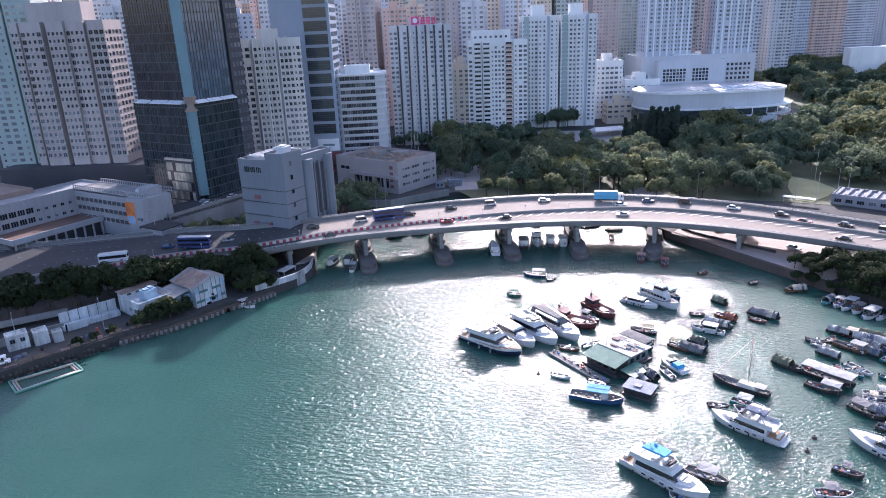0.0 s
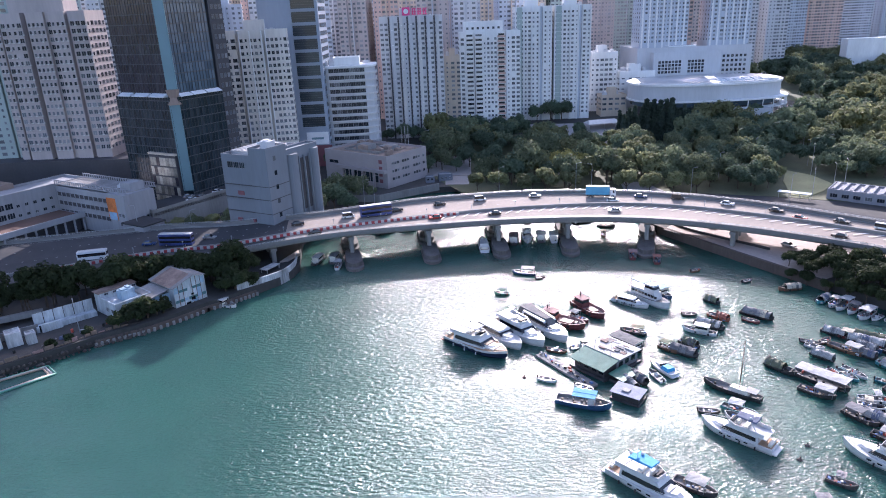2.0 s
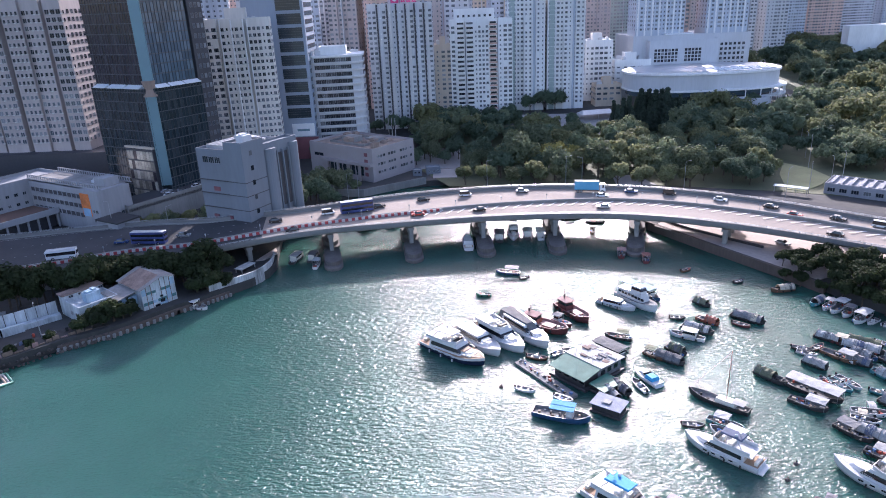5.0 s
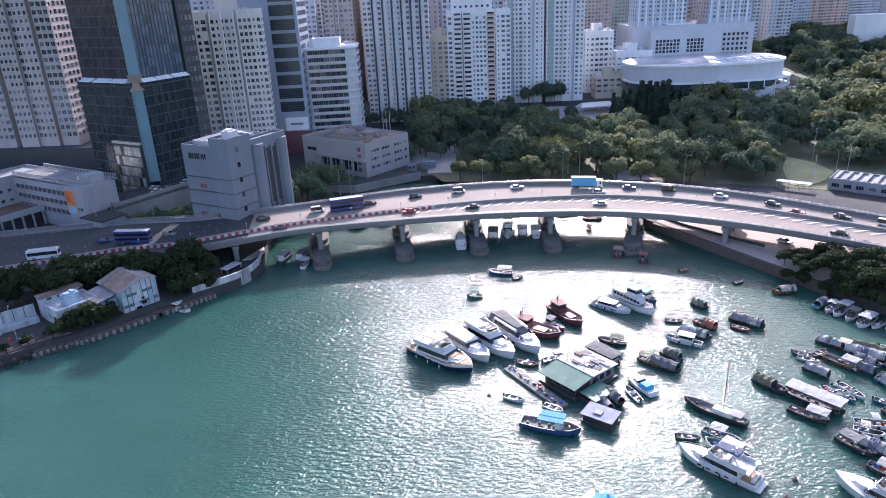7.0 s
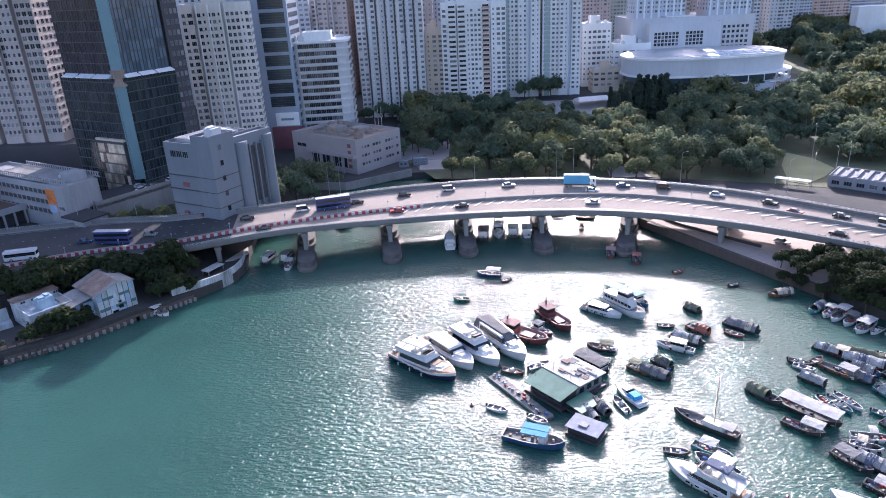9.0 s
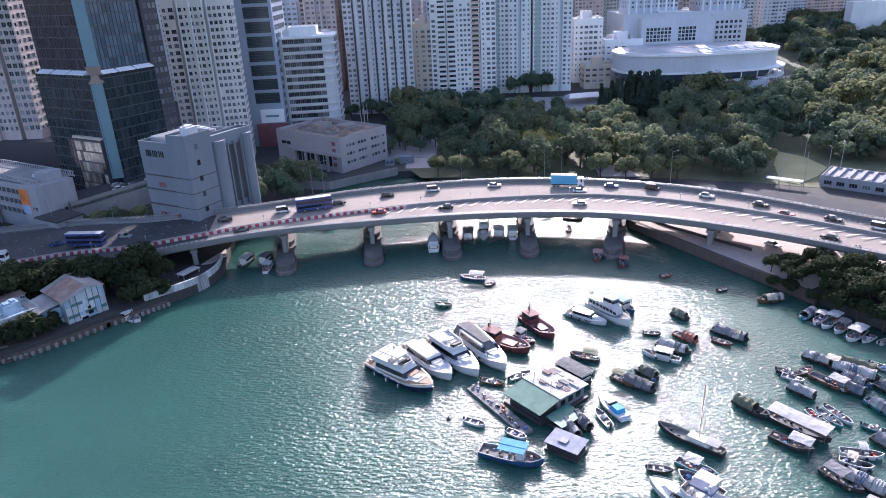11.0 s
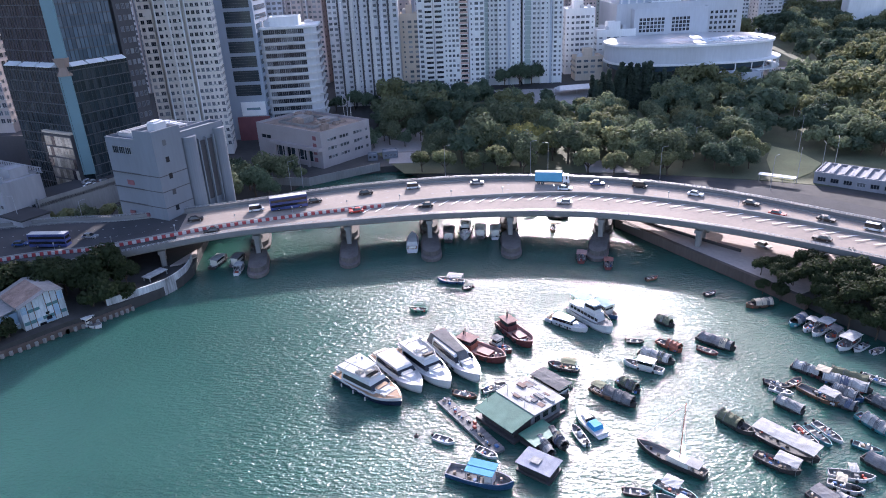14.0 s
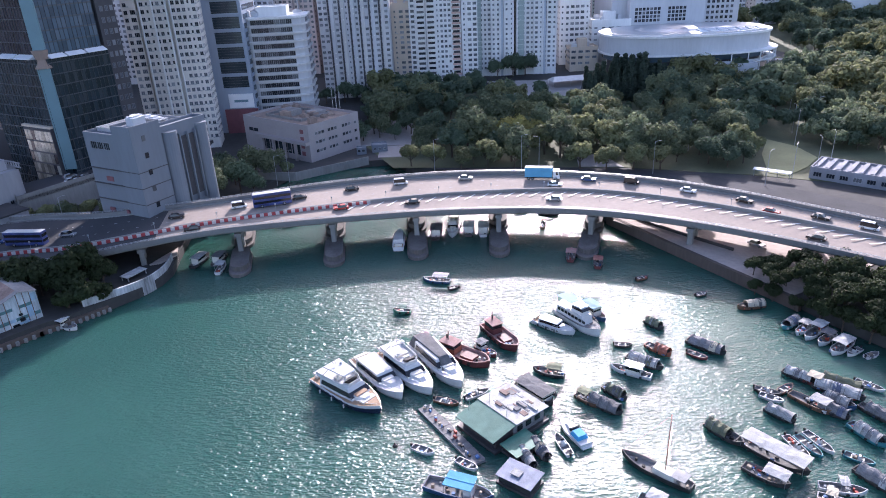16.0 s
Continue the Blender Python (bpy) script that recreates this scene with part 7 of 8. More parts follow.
# smaller moored craft: position, heading, length, beam, hull, roof, cloth, cover span
for k, (x, y, a, L, W, hu, top, tm, sp, lab) in enumerate((
        (77.9, 174.7, -54, 5, 1.9, "hull_dark", "tube", "tarp_olive", (-.4, .3), "dark sampan under an olive tarp"),
        (20.7, 186.6, 170, 4.4, 1.7, "hull_green", "flat", "tarp_green", (-.3, .25), "small green boat with a flat awning"),
        (29.2, 202.0, 163, 7.4, 2.4, "hull_blue", "flat", "tarp_white", (-.45, .1), "blue motor boat with a white awning"),
        (102.4, 181.0, 187, 6.8, 2.4, "hull_wood", "tube", "tarp_beige", (-.45, .2), "wooden sampan with a beige barrel canopy"),
        (107.2, 172.2, 214, 6.0, 2.3, "hull_teal", "tube", "tarp_white", (-.45, .25), "teal sampan with a white barrel canopy"),
        (108.9, 169.8, 218, 6.2, 2.0, "gel_white", "flat", "tarp_white", (-.3, .1), "white open boat in a row"),
        (110.6, 168.2, 215, 8.2, 2.4, "gel_white", "flat", "tarp_white", (-.4, .05), "white motor boat with a pale awning"),
        (111.6, 165.4, 216, 6.6, 2.2, "gel_white", "flat", "tarp_grey", (-.3, .15), "white motor boat with a grey awning"),
        (112.8, 162.0, 214, 7.6, 2.7, "gel_white", "flat", "tarp_white", (-.4, .2), "white boat with a square white hardtop"),
        (85.8, 164.8, -46, 8.6, 2.7, "hull_dark", "tube", "tarp_grey", (-.4, .4), "dark houseboat sampan with a grey barrel roof"),
        (71.4, 160.2, -40, 8.0, 2.5, "hull_dark", "tube", "tarp_white", (-.4, .35), "sampan with a long pale barrel canopy"),
        (75.6, 164.6, -52, 6.2, 2.2, "hull_orange", "tube", "hull_orange", (-.1, .4), "sampan with an orange cover"),
        (67.6, 157.2, 148, 8.4, 2.2, "gel_white", "cabin", "gel_white", (-.3, .15), "long white launch with a low cabin"),
        (51.3, 158.5, 155, 6.6, 2.3, "hull_dark", "flat", "tarp_olive", (-.4, .05), "dark open boat heaped with gear"),
        (47.6, 151.6, -53, 9.6, 3.6, "hull_dark", "cabin", "tarp_grey", (-.4, .4), "grey covered houseboat beside the float"),
        (59.8, 147.0, -46, 8.0, 2.7, "hull_dark", "tube", "tarp_grey", (-.35, .4), "sampan with a grey barrel canopy"),
        (62.8, 150.6, -52, 5.6, 2.0, "hull_dark", "tube", "tarp_olive", (-.3, .35), "small sampan with an olive canopy"),
        (57.4, 148.6, -46, 6.0, 2.0, "hull_wood", "flat", "tarp_olive", (-.4, .0), "worn wooden sampan tied alongside"),
        (43.6, 133.5, -72, 5.2, 1.9, "hull_dark", "tube", "tarp_white", (-.45, .42), "small boat under a pale cover"),
        (46.1, 135.4, -70, 5.6, 2.0, "hull_dark", "tube", "tarp_grey", (-.45, .42), "small boat under a grey cover"),
        (78.6, 137.4, -57, 7.4, 2.6, "hull_dark", "tube", "tarp_olive", (-.45, .1), "dark sampan with an olive barrel canopy"),
        (84.2, 131.4, -52, 12.0, 3.4, "hull_dark", "flat", "tarp_white", (-.42, .46), "long houseboat with a flat pale roof"),
        (81.0, 127.0, -46, 7.4, 2.6, "hull_dark", "flat", "tarp_white", (-.05, .45), "dark sampan with a small white roof"),
        (90.4, 141.8, -54, 5.6, 2.2, "hull_dark", "tube", "tarp_white", (-.42, .42), "small sampan with a white barrel canopy"),
        (99.4, 153.0, -47, 6.0, 2.2, "hull_dark", "tube", "tarp_white", (-.4, .4), "sampan under a pale cover in a cluster"),
        (104.2, 147.6, -40, 9.0, 2.6, "hull_dark", "tube", "tarp_white", (-.45, .4), "long sampan with white barrel canopy"),
        (106.2, 149.8, -40, 7.5, 2.4, "hull_dark", "tube", "tarp_olive", (-.45, .4), "sampan with dark canopy in a cluster"),
        (101.8, 150.4, -44, 6.2, 2.2, "hull_red", "flat", "tarp_beige", (-.3, .1), "reddish wooden sampan full of gear"),
        (102.6, 144.6, -52, 6.0, 2.2, "hull_blue", "tube", "tarp_white", (-.4, .3), "blue sampan with a pale cover"),
        (97.4, 144.6, -56, 8.0, 2.5, "hull_wood", "flat", "tarp_white", (0.0, .4), "wooden sampan with a small pale roof"),
        (100.0, 142.2, -52, 6.2, 2.3, "hull_dark", "tube", "tarp_grey", (-.35, .42), "sampan with grey barrel canopy"),
        (102.4, 135.4, -68, 7.0, 2.5, "hull_teal", "tube", "tarp_white", (-.3, .35), "teal sampan with a white canopy"),
        (107.5, 140.5, -60, 7.0, 2.4, "hull_dark", "tube", "tarp_grey", (-.3, .35), "sampan with grey canopy near the trees"),
        (97.6, 124.6, -60, 7.5, 2.6, "hull_dark", "tube", "tarp_grey", (-.4, .4), "sampan with a grey canopy"),
        (91.2, 123.4, -18, 6.8, 2.1, "gel_white", "flat", "tarp_white", (-.1, .1), "white open motor launch"),
        (88.9, 121.0, -33, 5.2, 1.9, "gel_white", "flat", "tarp_beige", (-.3, .0), "small white launch with gear"),
        (84.4, 117.4, -60, 7.0, 2.4, "hull_dark", "flat", "tarp_grey", (-.4, .1), "dark sampan full of gear"),
        (88.0, 116.0, -50, 8.5, 2.7, "hull_dark", "tube", "tarp_white", (-.4, .3), "sampan with pale canopy"),
        (86.0, 109.8, -50, 7.5, 2.4, "hull_dark", "flat", "tarp_white", (-.3, .3), "sampan with white flat roof beside a yacht"),
        (93.5, 110.5, -48, 7.5, 2.4, "hull_dark", "tube", "tarp_grey", (-.3, .3), "sampan with grey canopy beside others"),
        (62.4, 121.8, -41, 7.0, 2.3, "hull_teal", "flat", "tarp_white", (-.3, .1), "teal open boat with gear"),
        (61.6, 118.0, 132, 8.0, 3.0, "gel_white", "cabin", "gel_white", (-.35, .1), "white cabin boat beside a yacht"),
        (45.2, 99.6, -42, 7.6, 2.6, "hull_dark", "flat", "tarp_white", (-.2, .25), "dark sampan with a white roof"),
        (64.4, 93.6, -11, 6.0, 2.2, "gel_white", "flat", "tarp_grey", (-.3, .1), "white boat with grey awning"),
        (70, 99, -40, 5.0, 1.8, "hull_dark", "flat", "tarp_grey", (-.2, .1), "small dark boat"),
        (-33.0, 222.5, 80, 8.5, 2.6, "hull_dark", "cabin", "tarp_grey", (-.35, .2), "dark workboat under the bridge"),
        (-31.0, 216.0, 88, 6.8, 2.2, "gel_white", "flat", "tarp_white", (-.3, .2), "small white boat by a pier"),
        (-38.5, 222.0, 75, 9.0, 2.8, "hull_dark", "cabin", "tarp_white", (-.35, .2), "dark boat moored below the bridge"),
        (-17.5, 250.0, 20, 8.5, 2.6, "hull_dark", "flat", "tarp_grey", (-.35, .2), "dark long boat under the bridge"),
        (-8.0, 253.0, 15, 8.5, 2.6, "hull_dark", "flat", "tarp_grey", (-.35, .2), "dark long boat under the bridge"),
        (29.8, 235.0, 85, 11, 3.4, "hull_dark", "cabin", "tarp_grey", (-.35, .2), "dark workboat moored in a row"),
        (39.8, 236.0, 84, 10, 3.2, "hull_dark", "cabin", "gel_white", (-.35, .2), "white-roofed boat moored in a row"),
        (44.2, 235.0, 84, 10, 3.2, "gel_white", "cabin", "gel_white", (-.35, .2), "white cabin boat moored in a row"),
        (58.5, 252.0, 10, 8, 2.6, "hull_dark", "flat", "tarp_grey", (-.35, .2), "dark boat beyond the bridge"),
        (66.0, 246.0, -20, 7, 2.4, "hull_dark", "flat", "tarp_olive", (-.35, .2), "dark boat beyond the bridge"),
        (52.0, 254.0, 6, 8, 2.6, "hull_blue", "cabin", "gel_white", (-.35, .2), "blue boat beyond the bridge"),
        (62.5, 236.0, 80, 4.5, 1.7, "hull_wood", "flat", "tarp_beige", (-.2, .1), "small wooden boat"),
        (66.8, 213.5, 75, 7.5, 2.6, "hull_red", "flat", "deck_rust", (-.35, .1), "reddish workboat by a pier"),
        (73.0, 208.0, 75, 6.5, 2.4, "hull_red", "flat", "hull_red", (-.35, .1), "reddish barge boat by a pier"))):
    sampan(lab, x, y, a, L, W, hu, top, tm, sp, k + 1, 0.7 + 0.02 * L, 1.1 + 0.04 * L)
yacht("white motor cruiser moored beneath the bridge", 18.5, 229.5, 90, 13, 3.6, fly=False)
yacht("white flybridge boat moored beneath the bridge", 35.0, 237.0, 264, 14, 4.0)
for k, (x, y, a, L, hu, lab) in enumerate((
        (82.9, 162.0, -44, 4.4, "hull_red", "small red dinghy beside a houseboat"), (68.9, 167.3, -13, 3.8, "hull_dark", "small dark dinghy"), (50.2, 136.9, 105, 5.8, "gel_white", "white rigid inflatable dinghy"),
        (56.4, 122.2, -15, 4.2, "hull_dark", "dark open dinghy"), (91.5, 148.9, -35, 4.8, "hull_dark", "open dark skiff full of gear"), (91.2, 146.8, -40, 4.4, "gel_white", "white skiff with gear"), (95.2, 149.5, 30, 4.0, "hull_wood", "wooden skiff"),
        (89.2, 133.2, -80, 6.4, "gel_white", "slim white motor boat"), (93.4, 134.2, -72, 6.2, "gel_white", "slim white speedboat"), (91.3, 133.4, -76, 6.0, "hull_teal", "slim teal skiff"), (97.7, 129.8, -42, 4.6, "hull_teal", "small teal skiff"),
        (114.6, 160.4, 209, 4.6, "gel_white", "small white tender"), (117.5, 159.0, 20, 3.5, "gel_white", "small white dinghy"), (26.0, 137.2, -30, 4.4, "gel_white", "white tender beside the raft"), (30.5, 150.5, -25, 5.0, "hull_wood", "wooden dinghy by the float"),
        (36.5, 152.5, 25, 5.4, "gel_white", "white tender by the float"), (33.4, 128.6 + 4.5, -40, 4.4, "gel_white", "white dinghy tied to the raft"), (86.5, 119.5, -30, 4.5, "hull_dark", "dark skiff in a cluster"), (33.5, 197.5, 10, 2.4, "hull_dark", "tiny dark dinghy"),
        (82.0, 198.0, 20, 3.6, "hull_wood", "small wooden dinghy"), (93.5, 188.0, 20, 3.4, "hull_dark", "small dark dinghy"), (38.2, 94.5, 130, 3.4, "gel_white", "white tender beside a yacht"), (111.0, 149.0, -50, 5.2, "gel_white", "white skiff near the trees"))):
    skiff(lab, x, y, a, L, 1.5 + L * .05, hu, seed=k, console=L > 4.5)


def speedboat(x, y, a):
    t = boat_at("speedboat", "white sports cruiser with a blue cockpit cover", x, y, a, "boat")
    L, W = 8.0, 2.8
    part("hull", hull_bm(L, W, .95, .5, .3, .4, .92, 12), ["gel_white", "gel_white"], t)
    bm = bmesh.new()
    slab(bm, -.6, 2.2, W * .7, W * .3, 1.0, 1.5, 0, .9, .8)
    part("foredeck", bm, "gel_white", t)
    bm = bmesh.new()
    slab(bm, -2.9, -.5, W * .78, W * .72, .97, 1.75, .2, .3, .8)
    part("cockpit_cover", bm, "tarp_blue", t, "bright blue cockpit cover")
    bm = bmesh.new()
    slab(bm, -.55, .2, W * .7, W * .6, 1.45, 1.95, .1, .45, .85)
    part("windscreen", bm, "boat_glass", t)
    bm = bmesh.new()
    bx(bm, -L * .56, -L * .49, -W * .4, W * .4, .2, .4, .05)
    part("swim_platform", bm, "gel_white", t)


speedboat(52.6, 139.8, 114)


# blue timber workboat with an awning
t = boat_at("fishing_boat", "blue wooden fishing boat with a light blue awning", 31.8, 126.8, -23, "boat")
part("hull", hull_bm(11.6, 3.6, 1.2, .4, .5, .6, .8, 12, floor=.6, rim=.16), ["hull_blue", "deck_grey"], t)
bm = bmesh.new()
v = bx(bm, -2.2, 2.6, -1.7, 1.7, 2.9, 3.02)
bx(bm, -2.2, 2.6, -.15, .15, 3.02, 3.1)
part("awning", bm, "tarp_sky", t, "light blue flat awning")
bm = bmesh.new()
for xx in (-2, .2, 2.4):
    for s in (1, -1):
        cyl(bm, (xx, s * 1.5, .6), (xx, s * 1.55, 2.9), .05, n=6)
part("posts", bm, "steel", t)
bm = bmesh.new()
slab(bm, 1.0, 2.4, 2.2, 2.0, .6, 2.5, .05, .2, .94)
part("wheelhouse", bm, "gel_white", t)
clutter(t, -5, 4.4, 3, .62, 90, 14)

# dark boat with a tall mast
t = boat_at("sailing_junk", "dark slender wooden boat with a tall bare mast", 64.0, 129.4, 135, "boat")
part("hull", hull_bm(12.5, 3.0, 1.0, .45, .55, .6, .7, 12, floor=.5, rim=.15), ["hull_dark", "deck_grey"], t)
bm = bmesh.new()
cyl(bm, (-1.6, 0, .5), (-1.6, 0, 12.6), .09, .05, 8)
part("mast", bm, "hull_wood", t)
bm = bmesh.new()
slab(bm, -3.6, .6, 2.2, 1.9, .5, 1.75, .1, .4, .9)
part("cabin", bm, "gel_cream", t)
bm = bmesh.new()
bx(bm, -5.4, -3.0, -1.2, 1.2, 1.9, 2.0, .03)
part("awning", bm, "tarp_white", t)
bm = bmesh.new()
for s in (1, -1):
    cyl(bm, (-1.6, 0, 12.4), (-1.9, s * 1.4, 1.1), .015, n=4)
cyl(bm, (-1.6, 0, 12.4), (5.9, 0, 1.5), .015, n=4)
part("stays", bm, "steel", t)
clutter(t, -5.6, 4.6, 2.4, .52, 91, 12)

# floating club house, its raft and gangway
t = thing("floating_house", "floating timber house with green and white roofs", "houseboat", pose(39.2, 142.4, 0, 0, 0, -52))
bm = bmesh.new()
bx(bm, -5.2, 5.0, -5.0, 8.6, -.4, .55, .1)
part("pontoon", bm, "hull_dark", t)
for nm, b, m in (("front_wall", (-4.2, 4.2, -4.2, 0.0, .55, 2.6), "hull_dark"), ("rear_wall", (-4.4, 4.3, .02, 7.8, .55, 3.1), "tarp_grey")):
    bm = bmesh.new()
    bx(bm, *b)
    part(nm, bm, m, t)
bm = bmesh.new()
v = bx(bm, -5.0, 4.9, -5.4, .1, 3.5, 3.62)
for k in (4, 5, 0, 1):
    v[k].co.z -= .9
part("green_roof", bm, "tarp_green", t, "faded green sheet roof")
bm = bmesh.new()
v = bx(bm, -5.2, 5.0, .15, 8.4, 3.62, 3.76)
for k in (6, 7, 2, 3):
    v[k].co.z -= .3
part("white_roof", bm, "tarp_white", t, "pale grey sheet roof")
for y0 in (1.0, 3.2, 5.4):
    bm = bmesh.new()
    bx(bm, 4.29, 4.37, y0, y0 + 1.3, 1.4, 2.5)
    part("window", bm, "boat_glass", t)
for x0 in (-3.6, -1.4, .8, 2.8):
    bm = bmesh.new()
    bx(bm, x0, x0 + 1.2, -4.27, -4.19, 1.2, 2.2)
    part("window", bm, "boat_glass", t)
for x0, y0, h0 in ((-2.5, .6, 3.0), (2.2, .4, 3.2), (-4, -3, 2.8)):
    bm = bmesh.new()
    cyl(bm, (x0, y0, 3.4), (x0 + .3, y0, 3.4 + h0), .05, n=5)
    part("roof_pole", bm, "steel", t)
bm = bmesh.new()
bx(bm, -2.4, 1.8, 2.2, 2.5, 3.7, 3.82), bx(bm, .4, 2.6, 4.6, 5.2, 3.68, 3.85)
part("roof_timber", bm, "deck_grey", t)
g = random.Random(77)
for k in range(16):
    bm = bmesh.new()
    x0, y0, a, b = g.uniform(-4.4, 3.0), g.uniform(0.8, 6.8), g.uniform(0.5, 2.2), g.uniform(0.3, 1.2)
    bx(bm, x0, x0 + a, y0, y0 + b, 3.74 - 0.036 * y0, 3.84 - 0.036 * y0 + (0.25 if k % 4 == 0 else 0.0))
    part("roof_patch" if k % 4 else "roof_crate", bm, g.choice(("tarp_grey", "deck_grey", "tarp_beige", "roof_rust", "tarp_white")), t)
bm = bmesh.new()
v = bx(bm, 5.05, 9.2, -4.0, 2.2, 1.9, 2.0)
for k in (1, 2, 5, 6):
    v[k].co.z -= .4
part("lean_to", bm, "hull_green", t, "green lean-to roof")
bm = bmesh.new()
bx(bm, 5.1, 8.8, -3.6, 1.8, -.3, .5, .05)
part("lean_to_float", bm, "hull_dark", t)
clutter(t, -4.8, 4.8, 1.2, .56, 88, 4)
t = thing("gangway_raft", "grey timber raft walkway with crates", "jetty", pose(30.9, 141.1, 0, 0, 0, -59))
bm = bmesh.new()
bx(bm, -9.5, 9, -1.2, 1.2, -.3, .5, .05)
part("float", bm, "deck_grey", t)
for k in range(10):
    bm = bmesh.new()
    bx(bm, -9.4 + k * 1.84, -7.8 + k * 1.84, -1.3, 1.3, .505, .56)
    part("deck_board", bm, "deck_grey", t)
clutter(t, -9, 8.6, 2.2, .56, 95, 26)
# blue-roofed float
t = thing("blue_float", "small square float with pale blue roof", "houseboat", pose(41.7, 128.6, 0, 0, 0, -38) @ Matrix.Scale(0.84, 4))
bm = bmesh.new()
bx(bm, -3.8, 3.8, -2.6, 2.6, -.3, .5, .06)
part("pontoon", bm, "hull_dark", t)
bm = bmesh.new()
bx(bm, -3.4, 3.4, -2.2, 2.2, .5, 2.3)
part("wall", bm, "hull_dark", t)
bm = bmesh.new()
v = bx(bm, -3.9, 3.9, -2.7, 2.7, 2.45, 2.57)
for k in (0, 1, 4, 5):
    v[k].co.z -= .25
part("roof", bm, "tarp_lilac", t, "weathered greyish blue roof")
bm = bmesh.new()
bx(bm, -1.5, .5, -1.2, .6, 2.6, 2.72)
part("patch", bm, "tarp_white", t)
# marker buoys
for k, (x, y) in enumerate(((66.5, 106), (70, 110), (35.0, 198.5), (21, 139), (51.5, 151.5))):
    bm = bmesh.new()
    bmesh.ops.create_icosphere(bm, subdivisions=2, radius=0.45)
    bmesh.ops.create_cone(bm, cap_ends=True, segments=10, radius1=.12, radius2=.08, depth=.5, matrix=Matrix.Translation((0, 0, .5)))
    solo("mooring_buoy", bm, "hull_dark", "dark round mooring buoy on the water", "buoy", group="mooring buoys", m=pose(x, y, 0.05))

# ---- near shore ----
# gabled corrugated shed
def boat_shed():
    t = thing("boat_shed", "white and blue panelled boat shed with rusty roof", "shed", pose(-72.4, 181.2, 0, 0, 0, 50))
    W, D, RX, ZL, ZT, ZR = 9.8, 12.5, 6.2, 8.6, 10.6, 9.7
    bm = bmesh.new()
    lo = [bm.verts.new(p) for p in ((0, 0, 1.2), (W, 0, 1.2), (W, 0, ZR), (RX, 0, ZT), (0, 0, ZL))]
    hi = [bm.verts.new((v.co.x, D, v.co.z)) for v in lo]
    bm.faces.new(lo[::-1]), bm.faces.new(hi)
    for i in range(5):
        bm.faces.new((lo[i], lo[(i + 1) % 5], hi[(i + 1) % 5], hi[i]))
    part("wall", bm, "shed_white", t)

    def eave(x):
        return ZL + (ZT - ZL) * x / RX if x < RX else ZT + (ZR - ZT) * (x - RX) / (W - RX)

    # tall cladding sheets with glazed strips between rusty posts
    g = random.Random(8)
    n = 7
    for c in range(n):
        x0, x1 = W * c / n + 0.1, W * (c + 1) / n - 0.06
        z = 1.5
        for r, hgt in enumerate((2.3, 0.9, 2.0, 0.8, 9.0)):
            z1 = min(z + hgt, eave((x0 + x1) / 2) - 0.35)
            if z1 - z < 0.25:
                break
            bm = bmesh.new()
            d = 0.05 + 0.03 * g.random()
            bx(bm, x0, x1, -d, 0.0, z, z1 - 0.06)
            glazed = r in (1, 3) and (c + r) % 3 != 0
            part("window" if glazed else "sheet", bm, "shed_glass" if glazed else g.choice(("shed_white", "shed_white", "shed_blue")), t)
            z = z1
    for c in range(n + 1):
        x = W * c / n
        bm = bmesh.new()
        bx(bm, x - 0.07, x + 0.07, -0.14, 0.01, 1.2, eave(x) - 0.1)
        part("post", bm, "rust_dark" if c in (1, 2, 4, 5, 6) else "shed_white", t)
    for x0, z0, w, h in ((5.0, 3.4, 1.2, 0.9), (5.1, 4.9, 0.8, 0.6), (3.2, 1.3, 1.5, 1.9)):
        bm = bmesh.new()
        bx(bm, x0, x0 + w, -0.17, -0.02, z0, z0 + h)
        part("opening", bm, "boat_glass", t)
    bm = bmesh.new()
    v = bx(bm, 4.6, 6.8, -1.0, -0.15, 3.2, 3.3)
    part("awning", bm, "shed_blue", t)
    # corrugated roof sheets
    for (x0, z0, x1, z1), m in (((-0.5, ZL - 0.1, RX, ZT + 0.1), "roof_rust"), ((RX, ZT + 0.1, W + 0.4, ZR), "roof_grey")):
        rf = thing("roof", "", "")
        rf.parent = t
        ns = 8
        for q in range(ns):
            y0, y1 = -0.5 + (D + 0.9) * q / ns, -0.5 + (D + 0.9) * (q + 1) / ns + 0.06
            bm = bmesh.new()
            nn = 6
            top, low = [], []
            for a in range(nn + 1):
                y = y0 + (y1 - y0) * a / nn
                wv = 0.06 * (a % 2) + 0.012 * (q % 2)
                top.append([bm.verts.new((x0, y, z0 + 0.1 + wv)), bm.verts.new((x1, y, z1 + 0.1 + wv))])
                low.append([bm.verts.new((x0, y, z0 + 0.04 + wv)), bm.verts.new((x1, y, z1 + 0.04 + wv))])
            for a in range(nn):
                bm.faces.new((top[a][0], top[a][1], top[a + 1][1], top[a + 1][0]))
                bm.faces.new((low[a][0], low[a + 1][0], low[a + 1][1], low[a][1]))
                bm.faces.new((top[a][0], top[a + 1][0], low[a + 1][0], low[a][0]))
                bm.faces.new((top[a][1], low[a][1], low[a + 1][1], top[a + 1][1]))
            for a in (0, nn):
                bm.faces.new((top[a][0], low[a][0], low[a][1], top[a][1]))
            part("roof_sheet", bm, m if (q * 3) % 7 else "roof_grey", rf)
    # lower bay with its own pent roof
    bm = bmesh.new()
    bx(bm, -5.2, -.1, 2.5, 11.5, 1.2, 6.9)
    part("side_bay", bm, "shed_blue", t)
    bm = bmesh.new()
    v = bx(bm, -5.6, 0.0, 2.1, 11.9, 7.0, 7.16)
